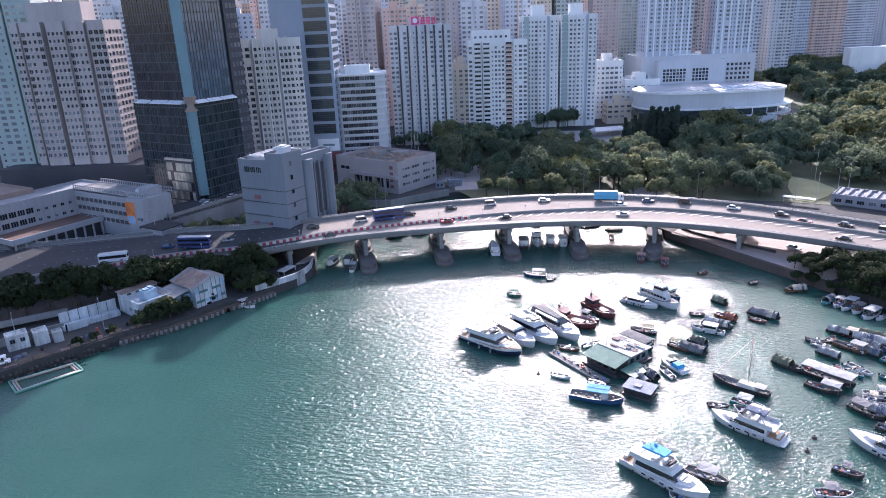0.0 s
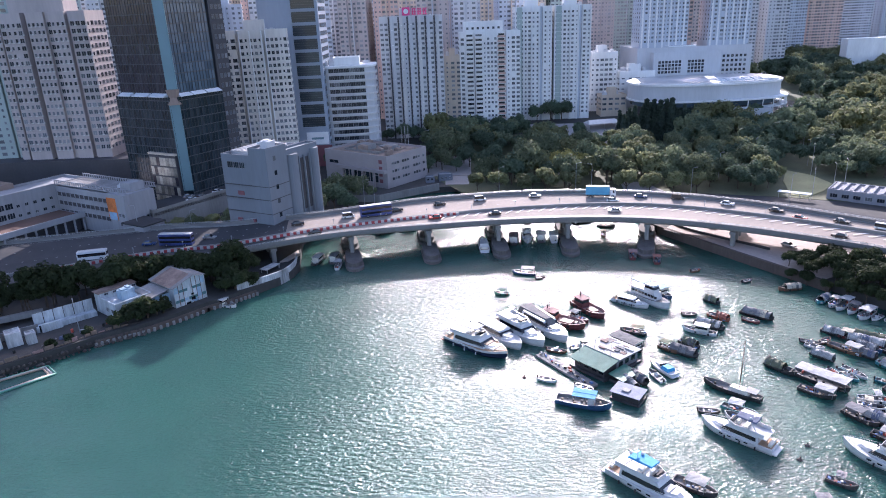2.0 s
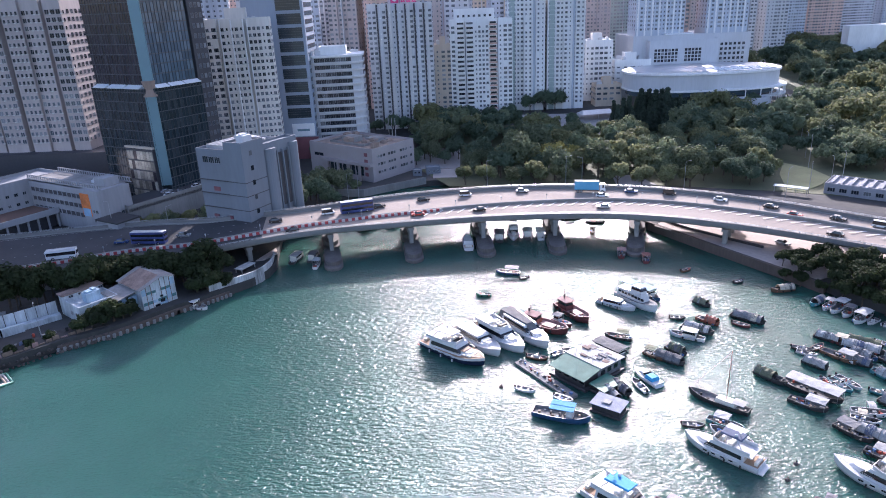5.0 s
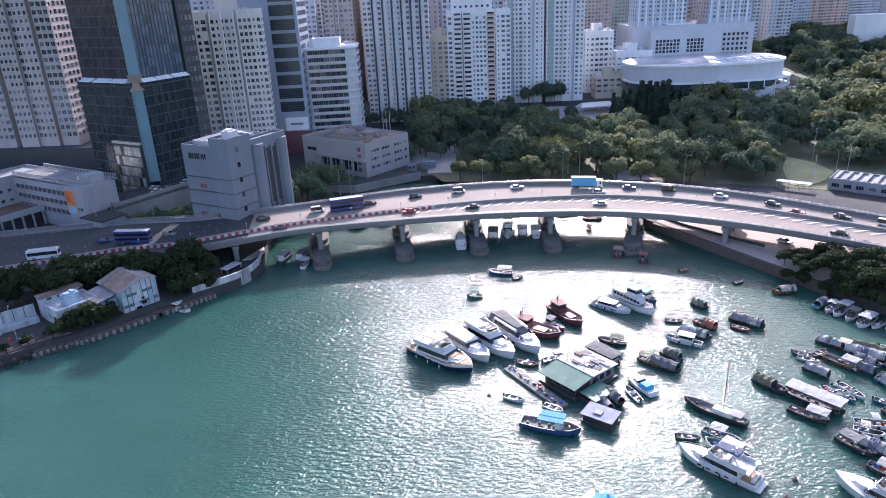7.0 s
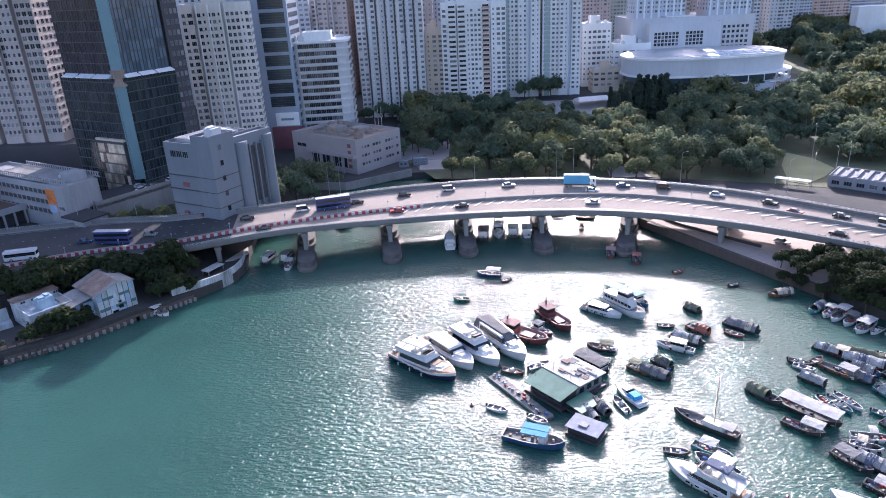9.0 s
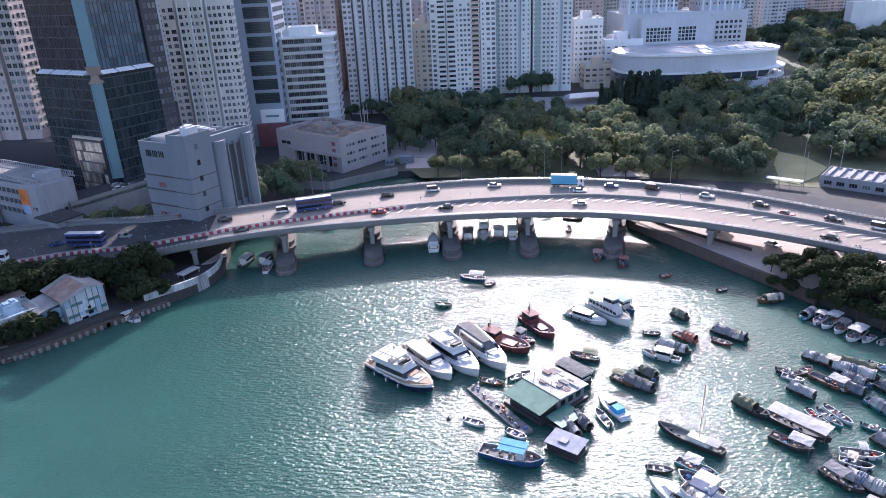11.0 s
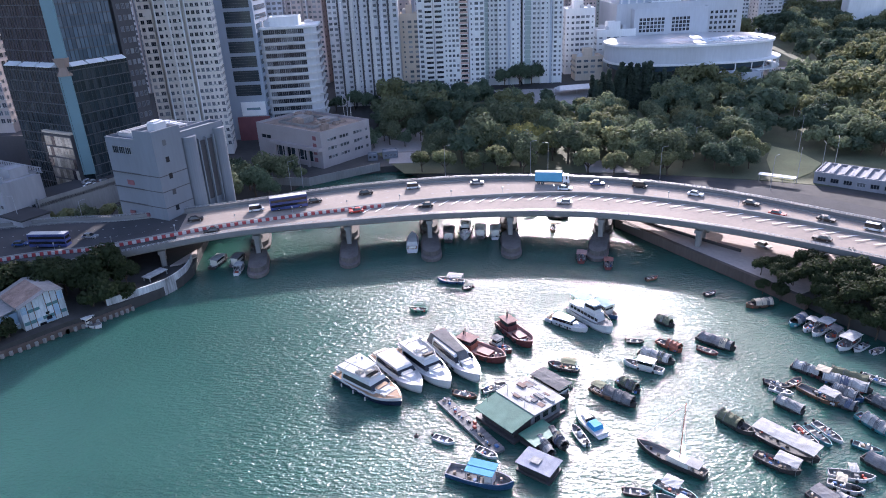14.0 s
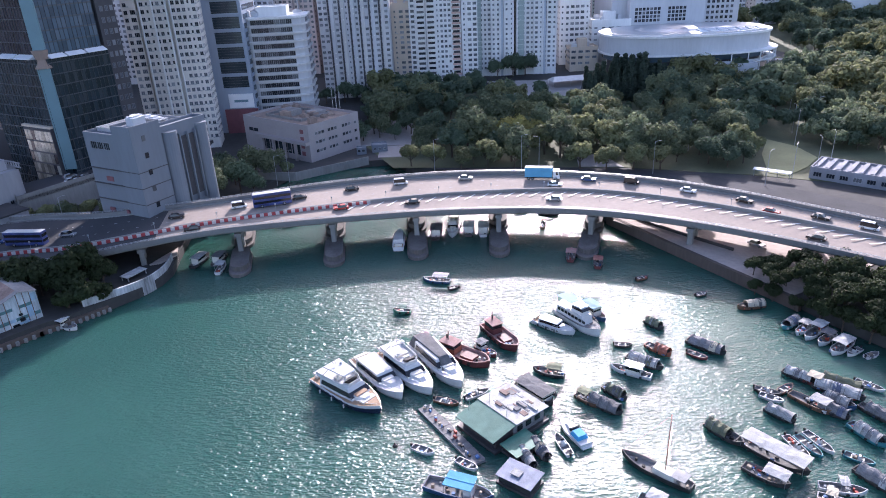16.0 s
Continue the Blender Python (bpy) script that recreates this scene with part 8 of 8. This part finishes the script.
    for k in (1, 2, 5, 6):
        v[k].co.z += 0.9
    part("bay_roof", bm, "roof_grey", t, "patched grey pent roof")
    bm = bmesh.new()
    v = bx(bm, -4.0, -0.4, 0.6, 2.05, 4.2, 4.32)
    part("porch_roof", bm, "shed_white", t)
    # landing on piles
    bm = bmesh.new()
    bx(bm, -1.0, W + 1.2, -2.4, -.16, .9, 1.3)
    part("landing", bm, "concrete", t)
    for k in range(11):
        bm = bmesh.new()
        bx(bm, -0.8 + k * 1.1, -0.4 + k * 1.1, -2.5, -2.0, -2.0, 1.0)
        part("pile", bm, "concrete", t)


boat_shed()

# dark quay face with stub piles along the houses
for nm, pts in (("quay_face", ((-88.3, 165.0), (-82.5, 168.9), (-77.4, 172), (-71, 178), (-65, 184.5))), ("quay_face", ((-65, 184.5), (-58.5, 190), (-53.5, 195)))):
    q = thing(nm, "dark stained concrete quay face with stub piles", "quay wall", kind="structure")
    L_ = curve([(x, y, 0) for x, y in pts], 5)
    bm = bmesh.new()
    ribbon(bm, [(x + .5, y - .45, z) for x, y, z in L_], [(x - .3, y + .3, z) for x, y, z in L_], -2.0, 1.5)
    part("face", bm, "quay_stone", q)
    for x, y, z in L_:
        bm = bmesh.new()
        bx(bm, x + .35, x + .95, y - .95, y - .35, -2.0, 1.05)
        part("pile", bm, "concrete", q)

# two-storey white house with roof terrace
t = thing("waterside_house", "white flat-roofed waterside house with a roof terrace", "house", pose(-85.9, 174.2, 0, 0, 0, 50))
box_part(t, "wall", "shed_white", [(0, 10.6, 0, 9, LAND - .4, 6.6)], parapet=0.9)
box_part(t, "rear_wall", "shed_white", [(0, 10.6, 9.02, 12, LAND - .4, 8.4)])
bm = bmesh.new()
bx(bm, -.3, 10.9, 8.7, 12.4, 8.4, 8.65)
part("rear_roof", bm, "roof_rust", t)
bm = bmesh.new()
bx(bm, 4.2, 9.6, 0.8, 5.2, 6.62, 6.7)
part("terrace_sheet", bm, "sign_white", t, "bright white terrace sheet")
for u, z in ((1.5, 4.2), (4.2, 4.2), (7, 4.2), (9.8, 4.2)):
    piece("window", win_mesh(1.3, 1.2), t, pose(u, 0, z))
for u, z in ((2, 4.2), (5, 4.2)):
    piece("window", win_mesh(1.3, 1.2), t, face_pose("l", 0, u, z))
for u in (2, 4.5, 7, 10):
    piece("window", win_mesh(1.2, 1.0), t, pose(u, 9.02, 7.2))
tank_clutter(t, 1, 10, 1, 8, 6.65, 61, 4, "shed_blue")

# pale panelled fence wall
t = thing("panel_wall", "tall pale blue panelled wall with dark joints", "wall", pose(-106.5, 170.6, 0, 0, 0, 41))
for k in range(6):
    bm = bmesh.new()
    bx(bm, k * 2.5, k * 2.5 + 2.38, -.1, .12, LAND + .3, LAND + 4.6)
    part("panel", bm, "shed_white", t)
    bm = bmesh.new()
    bx(bm, k * 2.5 + 2.36, k * 2.5 + 2.52, -.16, .2, LAND - .2, LAND + 4.7)
    part("post", bm, "hull_dark", t)
bm = bmesh.new()
bx(bm, 0, 15, -2.6, -.18, LAND - .3, LAND + 1.4), bx(bm, 1, 6, -3.4, -2.62, LAND - .3, LAND + 2.2)
part("base_block", bm, "shed_white", t)
bm = bmesh.new()
bx(bm, .6, 5.2, -2.64, -2.58, LAND + .1, LAND + 1.9)
part("dark_door", bm, "boat_glass", t)

# service deck and huts by the shore
t = thing("service_hut", "row of small weathered white service huts", "hut", pose(-113, 157.2, 0, 0, 0, 38))
box_part(t, "wall", "sea_wall_paint", [(0, 5, 0, 4, LAND - .2, 6.4), (6, 9.5, -1, 3, LAND - .2, 6.0), (10.2, 12.5, -2.4, .5, LAND - .2, 5.2)], parapet=0.3)
for u in (1.3, 3.6):
    piece("window", win_mesh(1.2, 1.2), t, pose(u, 0, 4.6))
bm = bmesh.new()
bx(bm, -10, 14, 5, 5.4, LAND - .2, LAND + 2.2)
part("rear_fence", bm, "concrete", t)
bm = bmesh.new()
L_ = curve([(-150, 150, 5), (-128, 166, 4.6), (-108, 178, 4.4)], 6)
ribbon(bm, L_, [(x - 2.2, y + 3.6, z) for x, y, z in L_], -.5, 0)
ribbon(bm, L_, [(x - .15, y + .25, z) for x, y, z in L_], 0, .9)
solo("ramp_walkway", bm, "concrete", "raised concrete walkway along the shore", "walkway", "structure")
bm = bmesh.new()
L_ = curve([(-127, 134.6, LAND), (-108.9, 148, LAND), (-95.4, 159.4, LAND), (-88, 166.8, LAND), (-78.6, 173.4, LAND)], 6)
ribbon(bm, L_, [(x - 4.2, y + 3.6, z) for x, y, z in L_], 0, .15)
solo("pavement_shore", bm, "rock", "stained brown concrete shore path", "pavement", "structure")
t = thing("shore_wall", "low stained brown blockwork wall along the shore", "wall")
for k in range(16):
    a = L_[6 + k] if 6 + k < len(L_) else None
    b = L_[7 + k] if 7 + k < len(L_) else None
    if a is None or b is None:
        break
    d = Vector((b[0] - a[0], b[1] - a[1])).normalized()
    bm = bmesh.new()
    prism(bm, [(a[0] + d.x * .15, a[1] + d.y * .15), (b[0] - d.x * .15, b[1] - d.y * .15), (b[0] - d.x * .15 - d.y * .15, b[1] - d.y * .15 + d.x * .15), (a[0] + d.x * .15 - d.y * .15, a[1] + d.y * .15 + d.x * .15)], LAND - 1.2, LAND + 0.45 + 0.35 * ((k * 7) % 3))
    part("wall_block", bm, "quay_brown" if k % 4 else "deck_rust", t)
# white curved wall and slip by the bridge foot
bm = bmesh.new()
L_ = curve([(-58, 192.5, LAND), (-52, 197.5, LAND), (-46.5, 203.5, LAND), (-44.3, 211, LAND), (-45, 219, LAND)], 6)
ribbon(bm, L_, [(x - .35, y + .35, z) for x, y, z in L_], -3.0, 1.9)
solo("sea_wall", bm, "sea_wall_paint", "white curved sea wall with dark stains", "wall", "structure")
bm = bmesh.new()
bx(bm, 0, 6.5, 0, 3, LAND + 1.2, LAND + 1.4), bx(bm, .3, .5, .2, .4, LAND, LAND + 1.2), bx(bm, 6, 6.2, .2, .4, LAND, LAND + 1.2), bx(bm, .3, .5, 2.6, 2.8, LAND, LAND + 1.2), bx(bm, 6, 6.2, 2.6, 2.8, LAND, LAND + 1.2)
solo("shore_shelter", bm, "tarp_white", "low pale lean-to roof by the sea wall", "shelter", m=pose(-52, 205, 0, 0, 0, 62))
sampan("white cabin boat drawn up at the shore", -60.2, 187.2, -25, 7.4, 2.6, "gel_white", "cabin", "gel_white", (-.4, .0), 63)
for pts in (((-50.3, 215.4), (-47.6, 216.2), (-44.6, 221.5), (-46.2, 226.8)),):
    bm = bmesh.new()
    prism(bm, pts, LAND - 3.0, LAND + 0.35)
    solo("slipway", bm, "apron_pink", "pale concrete slipway below the ramp", "slipway", "structure")
# gear lying along the shore path
gs = random.Random(21)
LS = curve([(-127, 138, LAND), (-109.6, 151, LAND), (-97.6, 161, LAND), (-89.6, 168.4, LAND), (-81, 174.5, LAND)], 8)
for k in range(22):
    p = LS[gs.randrange(len(LS) - 1)]
    x, y = p[0] - gs.uniform(0.4, 3.2), p[1] + gs.uniform(0, 2.6)
    bm = bmesh.new()
    kind = gs.choice(("crate", "drum", "covered_gear", "timber_beam"))
    a, b, c = gs.uniform(0.6, 1.4), gs.uniform(0.5, 1.0), gs.uniform(0.5, 1.1)
    if kind == "drum":
        cyl(bm, (0, 0, 0), (0, 0, 0.9), 0.32, n=12), cyl(bm, (0, 0, 0.3), (0, 0, 0.36), 0.345, n=12), cyl(bm, (0, 0, 0.6), (0, 0, 0.66), 0.345, n=12)
        m_, lab, cat = gs.choice(("clutter_blue", "clutter_red", "rubber")), "old steel drum standing on the shore", "drum"
    elif kind == "crate":
        bx(bm, -a / 2, a / 2, -b / 2, b / 2, 0, c, 0.04), bx(bm, -a / 2 - .03, a / 2 + .03, -b / 2 - .03, b / 2 + .03, c * .7, c * .8)
        m_, lab, cat = gs.choice(("clutter_tan", "deck_grey", "tarp_white")), "weathered crate lying on the shore path", "crate"
    elif kind == "timber_beam":
        bx(bm, -1.7, 1.7, -.16, .16, 0, .26, 0.02)
        m_, lab, cat = "deck_grey", "heavy timber beam lying on the shore", "beam"
    else:
        bmesh.ops.create_icosphere(bm, subdivisions=2, radius=1.0)
        for v in bm.verts:
            v.co = Vector((v.co.x * a * gs.uniform(.85, 1.1), v.co.y * b * gs.uniform(.85, 1.1), max(0, v.co.z) * c * gs.uniform(.8, 1.1)))
        m_, lab, cat = gs.choice(("tarp_olive", "tarp_slate", "tarp_grey")), "heap of gear under a tarpaulin", "tarpaulin"
    solo(kind, bm, m_, lab, cat, group="gear along the shore", m=pose(x, y, LAND + 0.16, 0, 0, gs.uniform(0, 180)))
# floating square of green pipes
t = thing("floating_pen", "floating rectangular pen of green and white pipes", "float")
C = [(-101.9, 140.4), (-91.1, 150.4), (-95.2, 154.6), (-107.0, 146.0)]
for off, m in ((0.0, "pipe_green"), (0.75, "tarp_white"), (1.4, "clutter_tan")):
    q = []
    cx, cy = sum(p[0] for p in C) / 4, sum(p[1] for p in C) / 4
    for x, y in C:
        d = Vector((cx - x, cy - y)).normalized() * off
        q.append((x + d.x, y + d.y))
    for a, b in zip(q, q[1:] + q[:1]):
        bm = bmesh.new()
        cyl(bm, (a[0], a[1], .2), (b[0], b[1], .2), .24, n=10)
        part("pipe", bm, m, t, smooth=True)


def lamp_post(x, y, z, h, rot, label="tall grey street lamp beside the road"):
    t = thing("street_lamp", label, "lamp", pose(x, y, z, 0, 0, rot), "street lamps")
    bm = bmesh.new()
    cyl(bm, (0, 0, 0), (0, 0, h), .12, .06, 8)
    part("pole", bm, "parapet_metal", t)
    bm = bmesh.new()
    cyl(bm, (0, 0, h - .05), (1.6, 0, h + .25), .05, n=6)
    part("arm", bm, "parapet_metal", t)
    bm = bmesh.new()
    bx(bm, 1.4, 2.2, -.14, .14, h + .18, h + .34, .04)
    part("lamp_head", bm, "tarp_white", t)


for x, y, z, h, r in ((-93, 167.5, LAND, 9, 120), (-112, 160, LAND, 9, 120), (-28, 281.5, LAND, 11, 10), (-24, 284, LAND, 12, 10), (30, 290, LAND, 12, 0), (62, 283, LAND, 14, 0), (68, 280, LAND, 14, 180), (108, 274, LAND, 12, 0), (140, 256, LAND, 12, 30), (152, 262, LAND, 12, 60), (160, 262, LAND, 14, 80), (168, 268, LAND, 14, 70),
                      (172, 300, LAND, 14, 70), (130, 300, LAND, 12, 20), (160, 330, LAND, 12, 40), (196, 330, LAND, 12, 10), (200, 360, LAND, 12, 10), (-90, 249, LAND, 10, 40), (-109, 246.5, 6.2, 10, 200), (180, 318, LAND, 12, 90)):
    lamp_post(x, y, z, h, r)

# white marquee on the square
t = thing("marquee", "white tent roof on the square", "tent", pose(112, 447, LAND + .25, 0, 0, 10))
bm = bmesh.new()
prism(bm, [(-11, -5), (11, -5), (11, 5), (-11, 5)], 3.2, 5.2, top=[(-9, -.4), (9, -.4), (9, .4), (-9, .4)])
part("roof", bm, "gel_white", t)
bm = bmesh.new()
for x in (-10.5, 0, 10.5):
    for y in (-4.6, 4.6):
        cyl(bm, (x, y, 0), (x, y, 3.2), .1, n=6)
part("posts", bm, "steel", t)

# roofs beside the playing field
t = thing("bus_depot", "low grey flat-roofed depot with ribbed roofs", "building", pose(157.5, 261.5, 0, 0, 0, -42))
box_part(t, "wall", "depot_wall", [(0, 34, 0, 14, LAND, 6.2), (36, 60, -2, 12, LAND, 5.6)], parapet=.7)
bm = bmesh.new()
for k in range(10):
    bx(bm, 1 + k * 3.3, 2.2 + k * 3.3, 1, 13, 6.2, 7.0)
part("roof_ribs", bm, "depot_wall", t)
tank_clutter(t, 37, 58, 0, 11, 5.6, 71, 5)
for u in range(8):
    piece("window", win_mesh(2.6, 1.6, mull=2), t, pose(2.5 + u * 4, 0, 3.7))
t = thing("pavilion", "low white roofed pavilion in the park", "building", pose(255, 318, 0, 0, 0, -8))
box_part(t, "wall", "wall_grey", [(0, 40, 0, 16, LAND, 8)], parapet=.5)
bm = bmesh.new()
bx(bm, -1, 41, -1, 17, 8.5, 9.2, .1)
part("roof", bm, "wall_white", t)
t = thing("park_shelter", "white flat-roofed bus shelters beside the lawn", "shelter", pose(140, 266, 0, 0, 0, -38))
box_part(t, "roof", "wall_white", [(0, 12, 0, 3, LAND + 2.6, LAND + 2.8)])
box_part(t, "posts", "steel", [(k * 3.8 + .2, k * 3.8 + .35, 1.4, 1.6, LAND, LAND + 2.6) for k in range(4)])


# ---- vehicles ----
def wheels(parent, xs, w, r):
    for x in xs:
        for s in (1, -1):
            bm = bmesh.new()
            cyl(bm, (x, s * (w / 2 - .22), r), (x, s * (w / 2 + .01), r), r, n=14)
            wh = part("wheel", bm, "rubber", parent)
            bm = bmesh.new()
            cyl(bm, (x, s * (w / 2 + .005), r), (x, s * (w / 2 + .03), r), r * .55, n=10)
            part("rim", bm, "steel", wh)


def car(label, x, y, z, rot, paint, L=4.5, van=False):
    t = thing("car" if not van else "van", label, "car" if not van else "van", pose(x, y, z, 0, 0, rot), "vehicles on the bridge")
    W, h = 1.8, 1.45 if not van else 1.95
    bm = bmesh.new()
    slab(bm, -L / 2, L / 2, W, W, .28, .82, .05, .08, .97)
    part("body", bm, paint, t)
    bm = bmesh.new()
    if van:
        slab(bm, -L / 2 + .1, L / 2 - .5, W * .95, W * .95, .82, h, .1, .7, .9)
    else:
        slab(bm, -L * .40, L * .22, W * .94, W * .94, .82, h, .55, .75, .8)
    g = part("greenhouse", bm, "boat_glass", t)
    bm = bmesh.new()
    if van:
        slab(bm, -L / 2 + .2, L / 2 - 1.2, W * .87, W * .87, h - .02, h + .05)
    else:
        slab(bm, -L * .40 + .5, L * .22 - .7, W * .76, W * .76, h - .02, h + .04)
    part("roof", bm, paint, t)
    wheels(t, (-L * .3, L * .3), W, .32)
    for s in (1, -1):
        bm = bmesh.new()
        bx(bm, L / 2 - .14, L / 2 - .01, s * .62 - .18, s * .62 + .18, .6, .74)
        part("headlight", bm, "gel_white", t)
        bm = bmesh.new()
        bx(bm, -L / 2 + .01, -L / 2 + .1, s * .65 - .15, s * .65 + .15, .62, .76)
        part("tail_light", bm, "car_red", t)


def bus(label, x, y, z, rot, lower, upper="gel_white", L=11.3, H=4.2):
    t = thing("bus", label, "bus", pose(x, y, z, 0, 0, rot), "vehicles on the bridge")
    W = 2.5
    bm = bmesh.new()
    bx(bm, -L / 2, L / 2, -W / 2, W / 2, .35, H, .12)
    part("body", bm, lower, t)
    bm = bmesh.new()
    bx(bm, -L / 2 + .1, L / 2 - .1, -W / 2 + .08, W / 2 - .08, H, H + .12, .04)
    part("roof", bm, upper, t)
    for z0, z1 in (((1.3, 2.0), (2.75, 3.55)) if H > 3.5 else ((1.5, 2.5),)):
        bm = bmesh.new()
        bx(bm, -L / 2 + .3, L / 2 - .2, -W / 2 - .02, W / 2 + .02, z0, z1)
        bx(bm, L / 2 - .3, L / 2 + .02, -W / 2 + .15, W / 2 - .15, z0, z1)
        part("window_band", bm, "boat_glass", t)
    wheels(t, (-L * .28, L * .3), W, .48)


def lorry(label, x, y, z, rot):
    t = thing("lorry", label, "lorry", pose(x, y, z, 0, 0, rot), "vehicles on the bridge")
    bm = bmesh.new()
    bx(bm, -5.6, 3.0, -1.25, 1.25, 1.0, 4.0, .06)
    cb = part("cargo_box", bm, "lorry_blue", t, "light blue cargo box")
    bm = bmesh.new()
    bx(bm, -5.6, 3.0, -1.2, 1.2, 4.0, 4.06)
    part("box_roof", bm, "tarp_white", cb)
    bm = bmesh.new()
    slab(bm, 3.3, 5.4, 2.4, 2.4, .5, 3.1, 0, .35, .96)
    c = part("cab", bm, "car_white", t)
    bm = bmesh.new()
    slab(bm, 4.2, 5.36, 2.44, 2.3, 1.8, 2.8, 0, .12, .97)
    part("cab_glazing", bm, "boat_glass", c)
    bm = bmesh.new()
    bx(bm, -5.4, 5.0, -.5, .5, .6, 1.0)
    part("chassis", bm, "rubber", t)
    wheels(t, (-4.4, -3.2, 4.2), 2.4, .5)


def on_deck(x, f):
    e, d = at_x(across(0.055, f), x)
    return e, math.degrees(math.atan2(d.y, d.x))


PAINTS = {"k": ("car_black", "black car on the bridge"), "w": ("car_white", "white car on the bridge"), "s": ("car_silver", "silver car on the bridge"), "r": ("car_red", "red car on the bridge"), "b": ("car_blue", "dark blue car on the bridge"), "o": ("car_orange", "orange car on the bridge")}
for x, f, c, back, van in ((-46, 1.5, "k", 0, 0), (-29, 1.55, "w", 0, 1), (-11.9, 1.55, "k", 0, 0), (3.7, 1.65, "k", 0, 0), (19, 1.72, "w", 0, 1), (39.9, 1.75, "s", 0, 0), (67, 1.3, "w", 0, 0), (78, 1.72, "b", 0, 0), (90.1, 1.75, "k", 0, 1), (104.1, 1.65, "w", 0, 0), (116.3, 1.6, "k", 0, 0),
                           (119.8, 1.2, "r", 0, 0), (129.9, 1.5, "k", 0, 0), (137.8, 1.5, "w", 0, 1), (1.9, 0.7, "r", 1, 0), (23, 0.62, "k", 1, 0), (64.8, 0.5, "s", 1, 0), (123.2, 0.35, "k", 1, 0), (-38.7, 0.45, "k", 1, 0), (-75, 1.4, "s", 0, 0), (-96, 1.35, "b", 0, 0)):
    e, r = on_deck(x, f)
    car(PAINTS[c][1] if not van else PAINTS[c][1].replace("car", "van"), e.x, e.y, e.z, r + (180 if back else 0), PAINTS[c][0], 4.5, bool(van))
e, r = on_deck(64.2, 1.72)
lorry("light blue box lorry crossing the bridge", e.x, e.y, e.z, r)
e, r = on_deck(-19.2, 1.42)
bus("dark blue double-deck bus with a white roof", e.x, e.y, e.z, r, "bus_blue")
e, r = on_deck(-85, 1.2)
bus("dark blue double-deck bus on the ramp", e.x, e.y, e.z, r, "bus_blue")
e, r = on_deck(-111, 1.12)
bus("white single-deck coach on the road", e.x, e.y, e.z, r, "car_white", L=9, H=3.1)
for k, (x, y, r, c) in enumerate(((-97, 272, 50, "w"), (-94, 277, 50, "k"), (-100, 277, 50, "s"), (-90, 284, 40, "w"), (-83, 291, 35, "k"), (-76, 297, 30, "w"))):
    car(PAINTS[c][1].replace("on the bridge", "parked on the elevated street"), x, y, 10.62, r, PAINTS[c][0])
for k, (x, y, r, c) in enumerate(((-111.0, 150.4, 30, "w"), (-113.5, 152.6, 30, "w"), (100, 232, -60, "k"), (116, 209, -60, "s"))):
    car(PAINTS[c][1].replace("on the bridge", "parked by the water"), x, y, LAND + .2, r, PAINTS[c][0])
